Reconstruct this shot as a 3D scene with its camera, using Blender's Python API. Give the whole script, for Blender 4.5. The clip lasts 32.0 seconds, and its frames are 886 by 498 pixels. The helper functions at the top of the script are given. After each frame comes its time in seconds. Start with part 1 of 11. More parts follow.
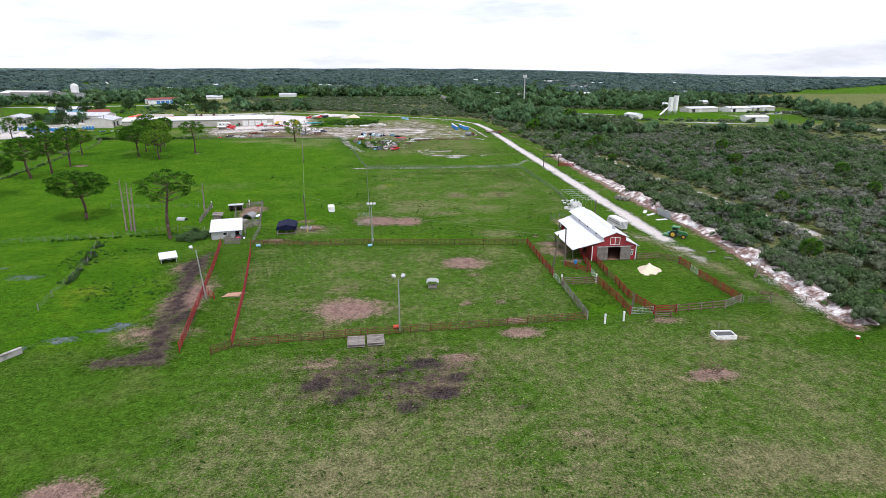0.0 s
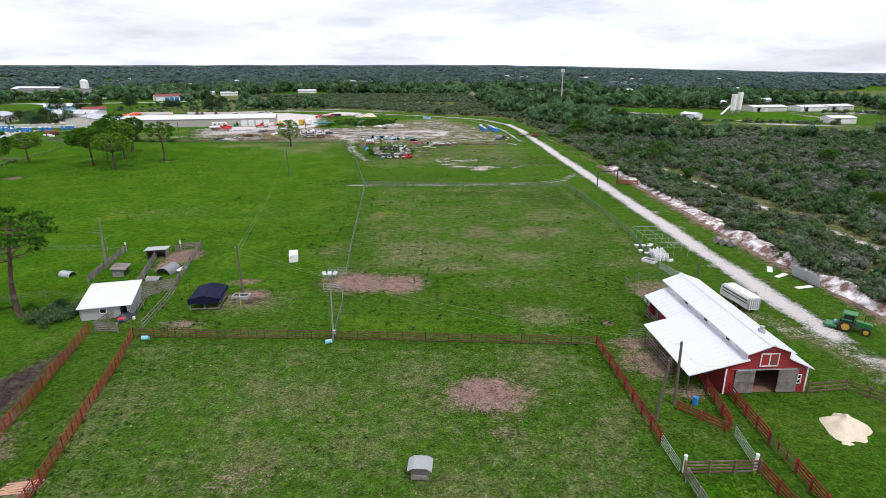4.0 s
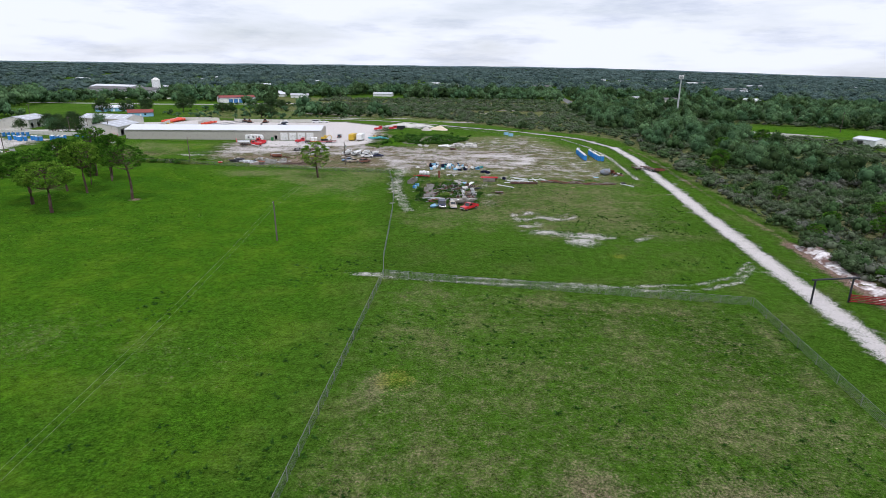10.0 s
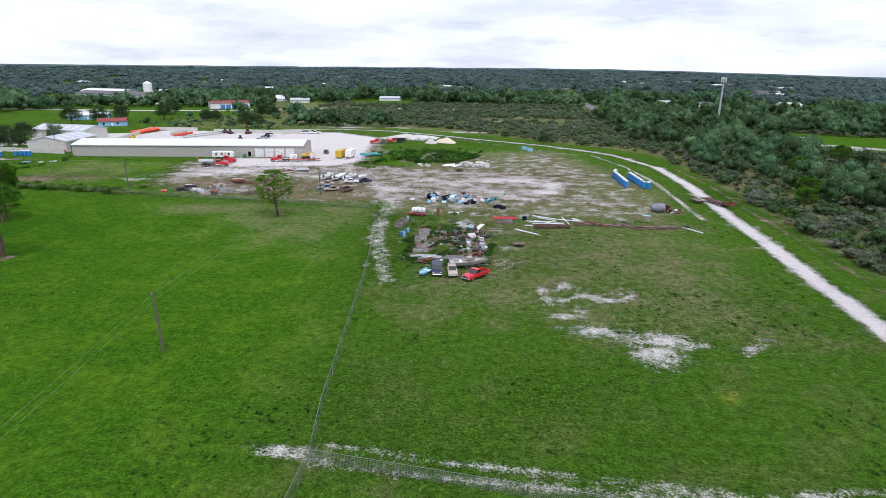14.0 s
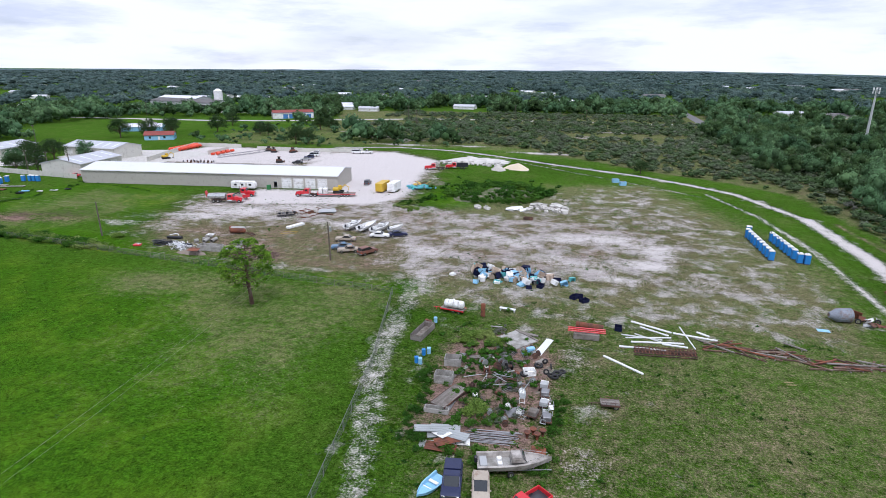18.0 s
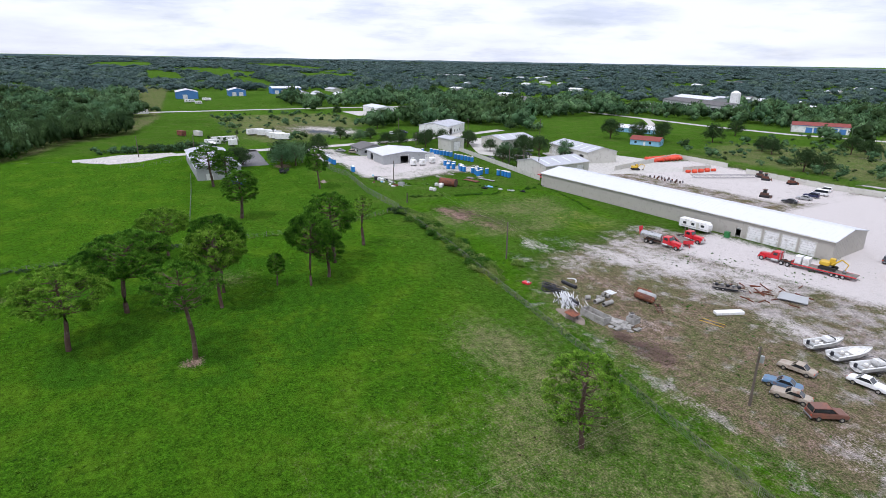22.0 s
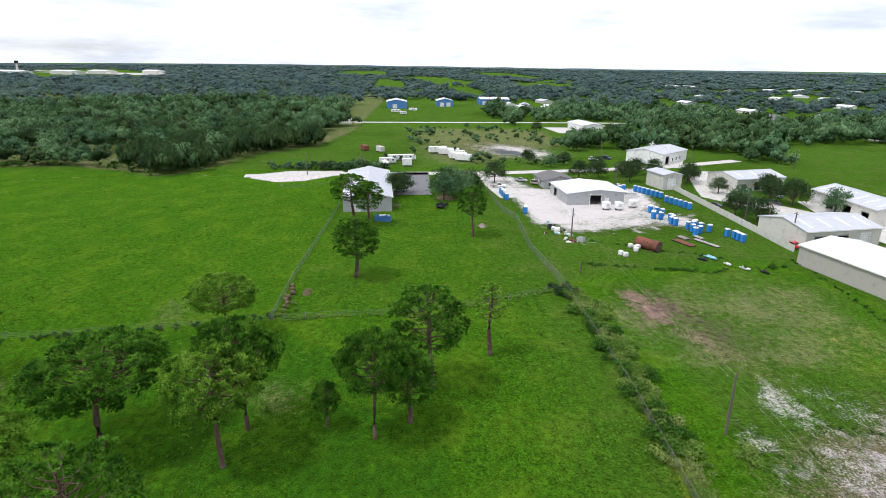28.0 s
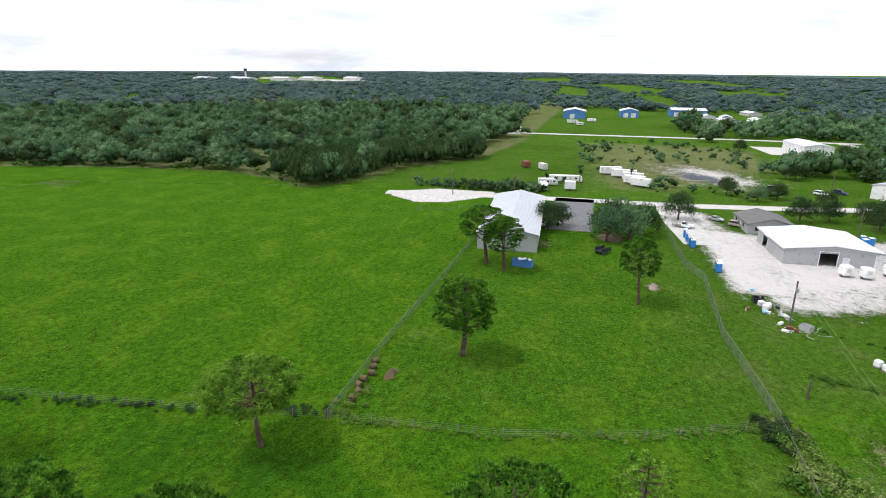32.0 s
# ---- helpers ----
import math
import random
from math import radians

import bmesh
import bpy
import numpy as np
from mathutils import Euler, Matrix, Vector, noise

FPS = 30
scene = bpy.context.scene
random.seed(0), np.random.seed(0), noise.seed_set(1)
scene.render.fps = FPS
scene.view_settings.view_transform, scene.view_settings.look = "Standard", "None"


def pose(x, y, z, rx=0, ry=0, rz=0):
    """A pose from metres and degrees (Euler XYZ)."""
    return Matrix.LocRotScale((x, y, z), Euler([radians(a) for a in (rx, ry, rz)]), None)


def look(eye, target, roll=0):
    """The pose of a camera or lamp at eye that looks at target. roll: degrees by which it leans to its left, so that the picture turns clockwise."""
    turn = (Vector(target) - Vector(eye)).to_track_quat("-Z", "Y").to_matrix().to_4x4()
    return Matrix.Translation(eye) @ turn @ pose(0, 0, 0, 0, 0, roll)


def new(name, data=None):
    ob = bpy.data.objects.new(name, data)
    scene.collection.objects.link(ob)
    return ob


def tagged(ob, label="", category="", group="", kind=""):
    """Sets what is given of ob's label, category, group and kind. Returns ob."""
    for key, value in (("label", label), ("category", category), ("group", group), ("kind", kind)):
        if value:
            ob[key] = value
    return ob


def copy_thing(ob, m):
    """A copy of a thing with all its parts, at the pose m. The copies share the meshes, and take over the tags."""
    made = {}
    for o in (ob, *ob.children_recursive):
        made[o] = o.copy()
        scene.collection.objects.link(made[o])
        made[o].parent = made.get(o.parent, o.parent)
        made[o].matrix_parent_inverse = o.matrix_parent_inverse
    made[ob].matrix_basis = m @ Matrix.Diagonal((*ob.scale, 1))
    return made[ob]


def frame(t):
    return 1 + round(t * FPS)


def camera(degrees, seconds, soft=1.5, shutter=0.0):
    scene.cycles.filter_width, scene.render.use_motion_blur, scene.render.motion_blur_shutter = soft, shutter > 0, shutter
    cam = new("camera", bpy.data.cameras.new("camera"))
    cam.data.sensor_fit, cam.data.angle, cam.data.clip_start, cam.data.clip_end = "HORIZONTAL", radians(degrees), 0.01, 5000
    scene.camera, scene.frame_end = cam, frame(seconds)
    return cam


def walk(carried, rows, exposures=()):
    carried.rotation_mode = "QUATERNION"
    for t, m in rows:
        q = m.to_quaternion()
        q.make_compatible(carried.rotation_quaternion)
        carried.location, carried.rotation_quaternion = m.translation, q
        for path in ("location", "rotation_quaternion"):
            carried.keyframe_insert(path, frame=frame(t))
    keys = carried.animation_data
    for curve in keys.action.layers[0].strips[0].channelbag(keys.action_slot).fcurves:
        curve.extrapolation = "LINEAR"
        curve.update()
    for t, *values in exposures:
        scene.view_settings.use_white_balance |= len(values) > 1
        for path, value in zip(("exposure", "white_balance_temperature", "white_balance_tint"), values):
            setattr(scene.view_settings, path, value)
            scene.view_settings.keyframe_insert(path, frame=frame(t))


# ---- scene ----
cam = camera(75.7, 32.0, 0.65)
PATH = [
    (0, (-3.177, 2.387, 38.296), (-2.981, 4.281, 37.687), 0.05),
    (0.5, (-2.125, 8.990, 37.701), (-1.929, 10.882, 37.082), -0.21),
    (1, (-0.985, 15.808, 37.056), (-0.789, 17.696, 36.426), -0.28),
    (1.5, (0.204, 22.711, 36.500), (0.377, 24.603, 35.872), -0.25),
    (2, (1.341, 29.523, 36.051), (1.471, 31.418, 35.427), -0.22),
    (2.5, (2.371, 36.117, 35.714), (2.486, 38.014, 35.093), -0.08),
    (3, (3.316, 42.512, 35.444), (3.424, 44.411, 34.827), 0.15),
    (3.5, (4.054, 49.373, 35.352), (4.155, 51.273, 34.733), 0.04),
    (5.5, (6.829, 76.543, 34.842), (6.893, 78.445, 34.227), 0.68),
    (6, (7.295, 83.348, 34.732), (7.311, 85.251, 34.118), 0.86),
    (6.5, (7.895, 89.717, 34.839), (7.814, 91.618, 34.224), 0.95),
    (7, (8.444, 96.098, 34.945), (8.314, 97.997, 34.329), 1.04),
    (7.5, (8.819, 102.440, 35.046), (8.664, 104.337, 34.432), 0.83),
    (8, (8.987, 108.754, 35.194), (8.820, 110.649, 34.577), 0.71),
    (8.5, (9.252, 115.242, 35.468), (9.074, 117.135, 34.850), 0.66),
    (9, (9.442, 121.739, 35.696), (9.257, 123.632, 35.078), 0.60),
    (9.5, (9.529, 128.089, 35.873), (9.344, 129.982, 35.256), 0.54),
    (10, (9.543, 134.364, 35.994), (9.358, 136.258, 35.378), 0.69),
    (10.5, (9.433, 140.365, 36.004), (9.246, 142.258, 35.388), 0.93),
    (11, (9.407, 146.515, 35.976), (9.218, 148.409, 35.361), 0.67),
    (11.5, (9.298, 152.705, 35.973), (9.095, 154.597, 35.358), 0.52),
    (12, (9.027, 158.875, 35.998), (8.817, 160.767, 35.383), 0.46),
    (12.5, (8.714, 165.228, 35.983), (8.501, 167.120, 35.370), 0.57),
    (13, (8.460, 171.361, 36.016), (8.244, 173.253, 35.404), 0.68),
    (13.5, (8.241, 177.506, 36.074), (8.012, 179.397, 35.463), 0.59),
    (14, (7.969, 183.713, 36.144), (7.736, 185.603, 35.533), 0.50),
    (14.5, (7.532, 190.065, 35.974), (7.262, 191.952, 35.367), 0.45),
    (16.5, (7.326, 217.785, 36.816), (7.000, 219.663, 36.211), 0.34),
    (17, (6.932, 224.549, 37.142), (6.551, 226.418, 36.539), 0.49),
    (17.5, (6.573, 230.534, 38.161), (6.110, 232.383, 37.556), 0.51),
    (18, (6.055, 236.253, 39.235), (5.553, 238.092, 38.630), 0.24),
    (18.5, (5.311, 241.988, 40.265), (4.693, 243.791, 39.658), 0.17),
    (18.7, (4.894, 244.397, 40.372), (4.196, 246.172, 39.770), 0.39),
    (19, (4.151, 247.980, 40.550), (3.309, 249.689, 39.940), 0.37),
    (19.5, (2.687, 253.801, 40.902), (1.567, 255.338, 40.284), 0.48),
    (20, (0.886, 259.264, 41.140), (-0.484, 260.578, 40.510), 0.68),
    (20.5, (-0.741, 264.195, 41.441), (-2.231, 265.369, 40.808), 0.70),
    (21, (-2.885, 268.835, 41.668), (-4.457, 269.897, 41.036), 0.72),
    (21.5, (-5.420, 273.121, 41.881), (-7.067, 274.063, 41.248), 0.74),
    (22, (-8.135, 276.909, 42.073), (-9.833, 277.753, 41.439), 0.96),
    (22.5, (-11.083, 280.364, 42.178), (-12.815, 281.139, 41.546), 1.10),
    (23, (-14.002, 283.448, 42.177), (-15.756, 284.173, 41.548), 0.64),
    (23.5, (-17.330, 286.225, 42.260), (-19.113, 286.876, 41.628), 0.98),
    (24, (-20.935, 288.845, 42.345), (-22.756, 289.379, 41.713), 1.02),
    (24.5, (-24.460, 291.442, 42.511), (-26.310, 291.864, 41.880), 1.17),
    (25, (-27.908, 293.753, 42.657), (-29.768, 294.128, 42.026), 1.12),
    (25.5, (-31.537, 295.609, 42.726), (-33.407, 295.941, 42.098), 0.97),
    (27.5, (-47.753, 301.297, 42.963), (-49.642, 301.519, 42.347), 0.70),
    (28, (-52.352, 302.314, 43.054), (-54.246, 302.485, 42.437), 0.84),
    (28.5, (-57.168, 303.514, 42.933), (-59.068, 303.588, 42.314), 0.88),
    (29, (-61.698, 304.702, 42.836), (-63.599, 304.662, 42.216), 1.03),
    (29.5, (-66.166, 305.792, 42.715), (-68.066, 305.703, 42.099), 0.97),
    (30, (-70.735, 306.675, 42.592), (-72.635, 306.559, 41.981), 0.72),
    (30.5, (-74.795, 307.544, 42.620), (-76.694, 307.386, 42.012), 0.41),
    (31, (-78.852, 308.105, 42.569), (-80.741, 307.850, 41.963), 0.80),
    (31.5, (-83.172, 308.435, 42.609), (-85.043, 308.072, 42.002), 1.10),
    (32, (-87.542, 308.676, 42.699), (-89.402, 308.257, 42.096), 0.70),
]
walk(cam, [(t, look(eye, target, roll)) for t, eye, target, roll in PATH],
     [(0, 0.18, 6080, 14), (3, 0.07, 6120, 13), (6, -0.1, 6120, 13), (9, -0.18, 5980, 13), (13, -0.03, 5850, 15), (17, 0, 5720, 15), (20, -0.09, 5780, 16), (25, 0.11, 5980, 13), (32, 0.24, 6180, 11)])

# ---------------------------------------------------------------- sky, sun
SUN_DIR = Vector((0.18, -0.42, 0.89)).normalized()
world = bpy.data.worlds.new("overcast_sky")
scene.world = world
world.use_nodes = True
wt = world.node_tree
wt.nodes.clear()


def node(tree, kind, **values):
    n = tree.nodes.new(kind)
    for key, value in values.items():
        key = key.replace("_", " ")
        if key in n.inputs:
            n.inputs[key].default_value = value
    return n


def link(tree, a, b):
    tree.links.new(a, b)


w_out = node(wt, "ShaderNodeOutputWorld")
w_bg = node(wt, "ShaderNodeBackground")
w_bg.inputs["Strength"].default_value = 0.085
w_sky = node(wt, "ShaderNodeTexSky")
w_sky.sky_type = "NISHITA"
w_sky.sun_disc = False
w_sky.sun_elevation = radians(63)
w_sky.sun_rotation = radians(157)
w_co = node(wt, "ShaderNodeTexCoord")
w_map = node(wt, "ShaderNodeMapping")
w_map.inputs["Scale"].default_value = (1.0, 1.0, 5.5)
w_map.inputs["Location"].default_value = (0.35, 0.1, 0.0)
w_n1 = node(wt, "ShaderNodeTexNoise", Scale=2.6, Detail=7.0, Roughness=0.55)
w_n2 = node(wt, "ShaderNodeTexNoise", Scale=4.3, Detail=6.0, Roughness=0.6)
w_r1 = node(wt, "ShaderNodeMapRange")
w_r1.inputs["From Min"].default_value, w_r1.inputs["From Max"].default_value = 0.30, 0.52
w_r1.inputs["To Min"].default_value, w_r1.inputs["To Max"].default_value = 0.55, 1.0
w_r2 = node(wt, "ShaderNodeValToRGB")
w_r2.color_ramp.elements[0].position, w_r2.color_ramp.elements[1].position = 0.33, 0.50
w_r2.color_ramp.elements[0].color = (9.3, 9.7, 10.7, 1)
w_r2.color_ramp.elements[1].color = (12.5, 12.6, 12.8, 1)
w_mix = node(wt, "ShaderNodeMix")
w_mix.data_type = "RGBA"
link(wt, w_co.outputs["Generated"], w_map.inputs["Vector"])
link(wt, w_map.outputs["Vector"], w_n1.inputs["Vector"])
link(wt, w_map.outputs["Vector"], w_n2.inputs["Vector"])
link(wt, w_n1.outputs["Fac"], w_r1.inputs["Value"])
link(wt, w_n2.outputs["Fac"], w_r2.inputs["Fac"])
link(wt, w_r1.outputs["Result"], w_mix.inputs["Factor"])
link(wt, w_sky.outputs["Color"], w_mix.inputs[6])
link(wt, w_r2.outputs["Color"], w_mix.inputs[7])
link(wt, w_mix.outputs[2], w_bg.inputs["Color"])
link(wt, w_bg.outputs["Background"], w_out.inputs["Surface"])

sun = new("sun", bpy.data.lights.new("sun", "SUN"))
sun.data.energy = 2.3
sun.data.angle = radians(10)
sun.data.color = (1.0, 0.96, 0.9)
sun.matrix_world = look((0, 0, 300), Vector((0, 0, 300)) - SUN_DIR)


# ---------------------------------------------------------------- materials
def mat(name, col, rough=0.75, metal=0.0, var=0.2, scale=0.35, fine=6.0, bump=0.15, bscale=25.0,
        stain=None, amount=0.0, rand=0.0, spec=0.4, sheen=0.0):
    """A painted, wooden, metal or leafy surface: two scales of variation, stains, fine relief."""
    m = bpy.data.materials.new(name)
    m.use_nodes = True
    t = m.node_tree
    t.nodes.clear()
    out = node(t, "ShaderNodeOutputMaterial")
    bsdf = node(t, "ShaderNodeBsdfPrincipled")
    bsdf.inputs["Roughness"].default_value = rough
    bsdf.inputs["Metallic"].default_value = metal
    bsdf.inputs["Specular IOR Level"].default_value = spec
    geo = node(t, "ShaderNodeNewGeometry")
    n1 = node(t, "ShaderNodeTexNoise", Scale=scale, Detail=4.0)
    n2 = node(t, "ShaderNodeTexNoise", Scale=fine, Detail=3.0)
    link(t, geo.outputs["Position"], n1.inputs["Vector"])
    link(t, geo.outputs["Position"], n2.inputs["Vector"])
    add = node(t, "ShaderNodeMath")
    add.operation = "ADD"
    link(t, n1.outputs["Fac"], add.inputs[0])
    link(t, n2.outputs["Fac"], add.inputs[1])
    last = add.outputs[0]
    if rand:
        info = node(t, "ShaderNodeObjectInfo")
        mul = node(t, "ShaderNodeMath")
        mul.operation = "MULTIPLY_ADD"
        mul.inputs[1].default_value = rand
        link(t, info.outputs["Random"], mul.inputs[0])
        link(t, last, mul.inputs[2])
        sub = node(t, "ShaderNodeMath")
        sub.operation = "SUBTRACT"
        sub.inputs[1].default_value = rand * 0.5
        link(t, mul.outputs[0], sub.inputs[0])
        last = sub.outputs[0]
    rng = node(t, "ShaderNodeMapRange")
    rng.inputs["From Min"].default_value, rng.inputs["From Max"].default_value = 0.6, 1.4
    link(t, last, rng.inputs["Value"])
    mix = node(t, "ShaderNodeMix")
    mix.data_type = "RGBA"
    mix.inputs[6].default_value = (*[min(1, c * (1 - var)) for c in col], 1)
    mix.inputs[7].default_value = (*[min(1, c * (1 + var)) for c in col], 1)
    link(t, rng.outputs["Result"], mix.inputs["Factor"])
    colour = mix.outputs[2]
    if stain:
        n3 = node(t, "ShaderNodeTexNoise", Scale=scale * 2.3, Detail=7.0, Roughness=0.65)
        link(t, geo.outputs["Position"], n3.inputs["Vector"])
        r3 = node(t, "ShaderNodeMapRange")
        r3.inputs["From Min"].default_value = 0.62 - amount * 0.35
        r3.inputs["From Max"].default_value = 0.72 - amount * 0.2
        link(t, n3.outputs["Fac"], r3.inputs["Value"])
        m3 = node(t, "ShaderNodeMix")
        m3.data_type = "RGBA"
        m3.inputs[7].default_value = (*stain, 1)
        link(t, r3.outputs["Result"], m3.inputs["Factor"])
        link(t, colour, m3.inputs[6])
        colour = m3.outputs[2]
    link(t, colour, bsdf.inputs["Base Color"])
    if bump:
        nb = node(t, "ShaderNodeTexNoise", Scale=bscale, Detail=3.0)
        link(t, geo.outputs["Position"], nb.inputs["Vector"])
        bm_ = node(t, "ShaderNodeBump", Strength=bump, Distance=0.05)
        link(t, nb.outputs["Fac"], bm_.inputs["Height"])
        link(t, bm_.outputs["Normal"], bsdf.inputs["Normal"])
    link(t, bsdf.outputs["BSDF"], out.inputs["Surface"])
    return m


def leaf_mat(name, a, b, c, scale=0.16, lo=0.6, hi=1.45):
    """Foliage: three hues by patches and by single leaf."""
    m = bpy.data.materials.new(name)
    m.use_nodes = True
    t = m.node_tree
    t.nodes.clear()
    out = node(t, "ShaderNodeOutputMaterial")
    bsdf = node(t, "ShaderNodeBsdfPrincipled", Roughness=0.6)
    bsdf.inputs["Specular IOR Level"].default_value = 0.06
    geo = node(t, "ShaderNodeNewGeometry")
    n1 = node(t, "ShaderNodeTexNoise", Scale=scale, Detail=3.0)
    link(t, geo.outputs["Position"], n1.inputs["Vector"])
    ramp = node(t, "ShaderNodeValToRGB")
    ramp.color_ramp.elements[0].position, ramp.color_ramp.elements[1].position = 0.36, 0.64
    ramp.color_ramp.elements[0].color = (*a, 1)
    ramp.color_ramp.elements[1].color = (*c, 1)
    e = ramp.color_ramp.elements.new(0.5)
    e.color = (*b, 1)
    link(t, n1.outputs["Fac"], ramp.inputs["Fac"])
    hsv = node(t, "ShaderNodeHueSaturation")
    rng = node(t, "ShaderNodeMapRange")
    rng.inputs["To Min"].default_value, rng.inputs["To Max"].default_value = lo, hi
    link(t, geo.outputs["Random Per Island"], rng.inputs["Value"])
    link(t, rng.outputs["Result"], hsv.inputs["Value"])
    link(t, ramp.outputs["Color"], hsv.inputs["Color"])
    link(t, hsv.outputs["Color"], bsdf.inputs["Base Color"])
    tr = node(t, "ShaderNodeBsdfTranslucent")
    link(t, hsv.outputs["Color"], tr.inputs["Color"])
    mx = node(t, "ShaderNodeMixShader", Fac=0.42)
    link(t, bsdf.outputs["BSDF"], mx.inputs[1])
    link(t, tr.outputs["BSDF"], mx.inputs[2])
    link(t, mx.outputs["Shader"], out.inputs["Surface"])
    return m


M_RED = mat("red_barn_paint", (0.30, 0.022, 0.028), 0.6, var=0.25, stain=(0.16, 0.05, 0.045), amount=0.35, rand=0.3)
M_REDFENCE = mat("red_fence_paint", (0.24, 0.017, 0.02), 0.75, spec=0.2, var=0.3, stain=(0.15, 0.06, 0.05), amount=0.35, rand=0.5)
M_RUSTPIPE = mat("rusty_brown_pipe", (0.13, 0.04, 0.022), 0.75, metal=0.2, var=0.35, stain=(0.07, 0.05, 0.03), amount=0.5, rand=0.5)
M_BROWNBOARD = mat("brown_board", (0.13, 0.075, 0.05), 0.8, var=0.3, stain=(0.2, 0.17, 0.14), amount=0.4, rand=0.5)
M_GREYWOOD = mat("weathered_grey_wood", (0.21, 0.19, 0.17), 0.85, var=0.3, stain=(0.12, 0.1, 0.085), amount=0.45, rand=0.6, bump=0.3)
M_POLE = mat("creosoted_pole_wood", (0.11, 0.09, 0.072), 0.85, var=0.25, rand=0.3)
M_WIRE = mat("dull_fence_wire", (0.19, 0.20, 0.185), 0.7, metal=0.1, var=0.2)
M_GALV = mat("galvanised_steel", (0.42, 0.44, 0.44), 0.45, metal=0.6, var=0.15, rand=0.2)
M_PALEROOF = mat("pale_grey_metal_roofing", (0.46, 0.47, 0.51), 0.45, var=0.06, stain=(0.42, 0.42, 0.44), amount=0.25, bump=0.05)
M_WHITEROOF = mat("white_metal_roofing", (0.64, 0.65, 0.70), 0.4, metal=0.0, var=0.03, stain=(0.60, 0.61, 0.655), amount=0.2, bump=0.05)
M_WHITE = mat("white_paint", (0.78, 0.78, 0.77), 0.5, var=0.05, stain=(0.5, 0.48, 0.45), amount=0.3, rand=0.15)
M_CREAM = mat("cream_metal_siding", (0.55, 0.54, 0.49), 0.5, var=0.06, stain=(0.42, 0.4, 0.36), amount=0.25, bump=0.05)
M_TAN = mat("tan_metal_siding", (0.40, 0.38, 0.34), 0.5, var=0.06, stain=(0.33, 0.31, 0.28), amount=0.2, bump=0.05)
M_GREY = mat("grey_metal_siding", (0.37, 0.38, 0.385), 0.5, var=0.07, stain=(0.28, 0.28, 0.27), amount=0.2, bump=0.05)
# near-black drawn on where an opening would look unlit inside
M_DARK = mat("unlit_inside_paint", (0.025, 0.025, 0.028), 0.8, var=0.3)
M_CONC = mat("weathered_concrete", (0.36, 0.35, 0.33), 0.85, var=0.2, stain=(0.2, 0.19, 0.17), amount=0.5, rand=0.3, bump=0.3)
M_ASPHALT = mat("asphalt", (0.13, 0.13, 0.135), 0.85, var=0.2, fine=3, stain=(0.2, 0.19, 0.18), amount=0.3)
M_PAVE = mat("pale_concrete_paving", (0.50, 0.48, 0.45), 0.85, var=0.12, stain=(0.36, 0.34, 0.31), amount=0.35)
M_BLUE = mat("blue_plastic", (0.03, 0.20, 0.52), 0.45, var=0.15, rand=0.4)
M_BLUEPAINT = mat("blue_siding", (0.07, 0.2, 0.46), 0.5, var=0.12)
M_NAVY = mat("navy_tarpaulin", (0.008, 0.010, 0.034), 0.75, spec=0.12, var=0.3, bump=0.4, bscale=4)
M_BLACK = mat("black_rubber", (0.02, 0.02, 0.021), 0.7, var=0.3, rand=0.3)
M_BLACKPL = mat("black_plastic", (0.022, 0.023, 0.03), 0.4, var=0.3, rand=0.4)
M_CHROME = mat("bright_steel", (0.6, 0.6, 0.6), 0.25, metal=0.9, var=0.08)
M_STEEL = mat("grey_steel", (0.25, 0.25, 0.26), 0.5, metal=0.6, var=0.2, rand=0.3)
M_RUST = mat("rust", (0.19, 0.065, 0.035), 0.85, var=0.35, stain=(0.09, 0.04, 0.03), amount=0.5, rand=0.4, bump=0.3)
M_DKRUST = mat("dark_rusted_steel", (0.07, 0.04, 0.033), 0.85, var=0.4, stain=(0.16, 0.08, 0.05), amount=0.4, rand=0.5)
M_TRUCKRED = mat("red_vehicle_paint", (0.55, 0.02, 0.03), 0.3, var=0.1, spec=0.6)
M_ORANGE = mat("orange_red_plastic", (0.62, 0.07, 0.03), 0.45, var=0.15, rand=0.4)
M_YELLOW = mat("yellow_machine_paint", (0.55, 0.36, 0.03), 0.45, var=0.15)
M_GREENP = mat("green_tractor_paint", (0.02, 0.16, 0.04), 0.35, var=0.12, spec=0.6)
M_GLASS = mat("dark_vehicle_glass", (0.02, 0.024, 0.028), 0.08, var=0.1, bump=0.0, spec=0.8)
M_TYRE = mat("tyre_rubber", (0.02, 0.02, 0.02), 0.8, var=0.2)
M_BLUECAR = mat("faded_blue_paint", (0.11, 0.2, 0.31), 0.5, var=0.15, stain=(0.2, 0.12, 0.08), amount=0.35)
M_NAVYCAR = mat("dark_blue_paint", (0.02, 0.025, 0.07), 0.35, var=0.2)
M_BEIGECAR = mat("faded_beige_paint", (0.38, 0.33, 0.27), 0.55, var=0.15, stain=(0.22, 0.13, 0.09), amount=0.3)
M_BROWNCAR = mat("brown_vehicle_paint", (0.16, 0.075, 0.055), 0.45, var=0.2, stain=(0.26, 0.1, 0.06), amount=0.4)
M_SILVER = mat("silver_vehicle_paint", (0.42, 0.43, 0.44), 0.3, metal=0.4, var=0.08)
M_WHITECAR = mat("white_vehicle_paint", (0.75, 0.75, 0.75), 0.3, var=0.04, spec=0.6)
M_DKCAR = mat("charcoal_vehicle_paint", (0.04, 0.042, 0.05), 0.3, var=0.1, spec=0.6)
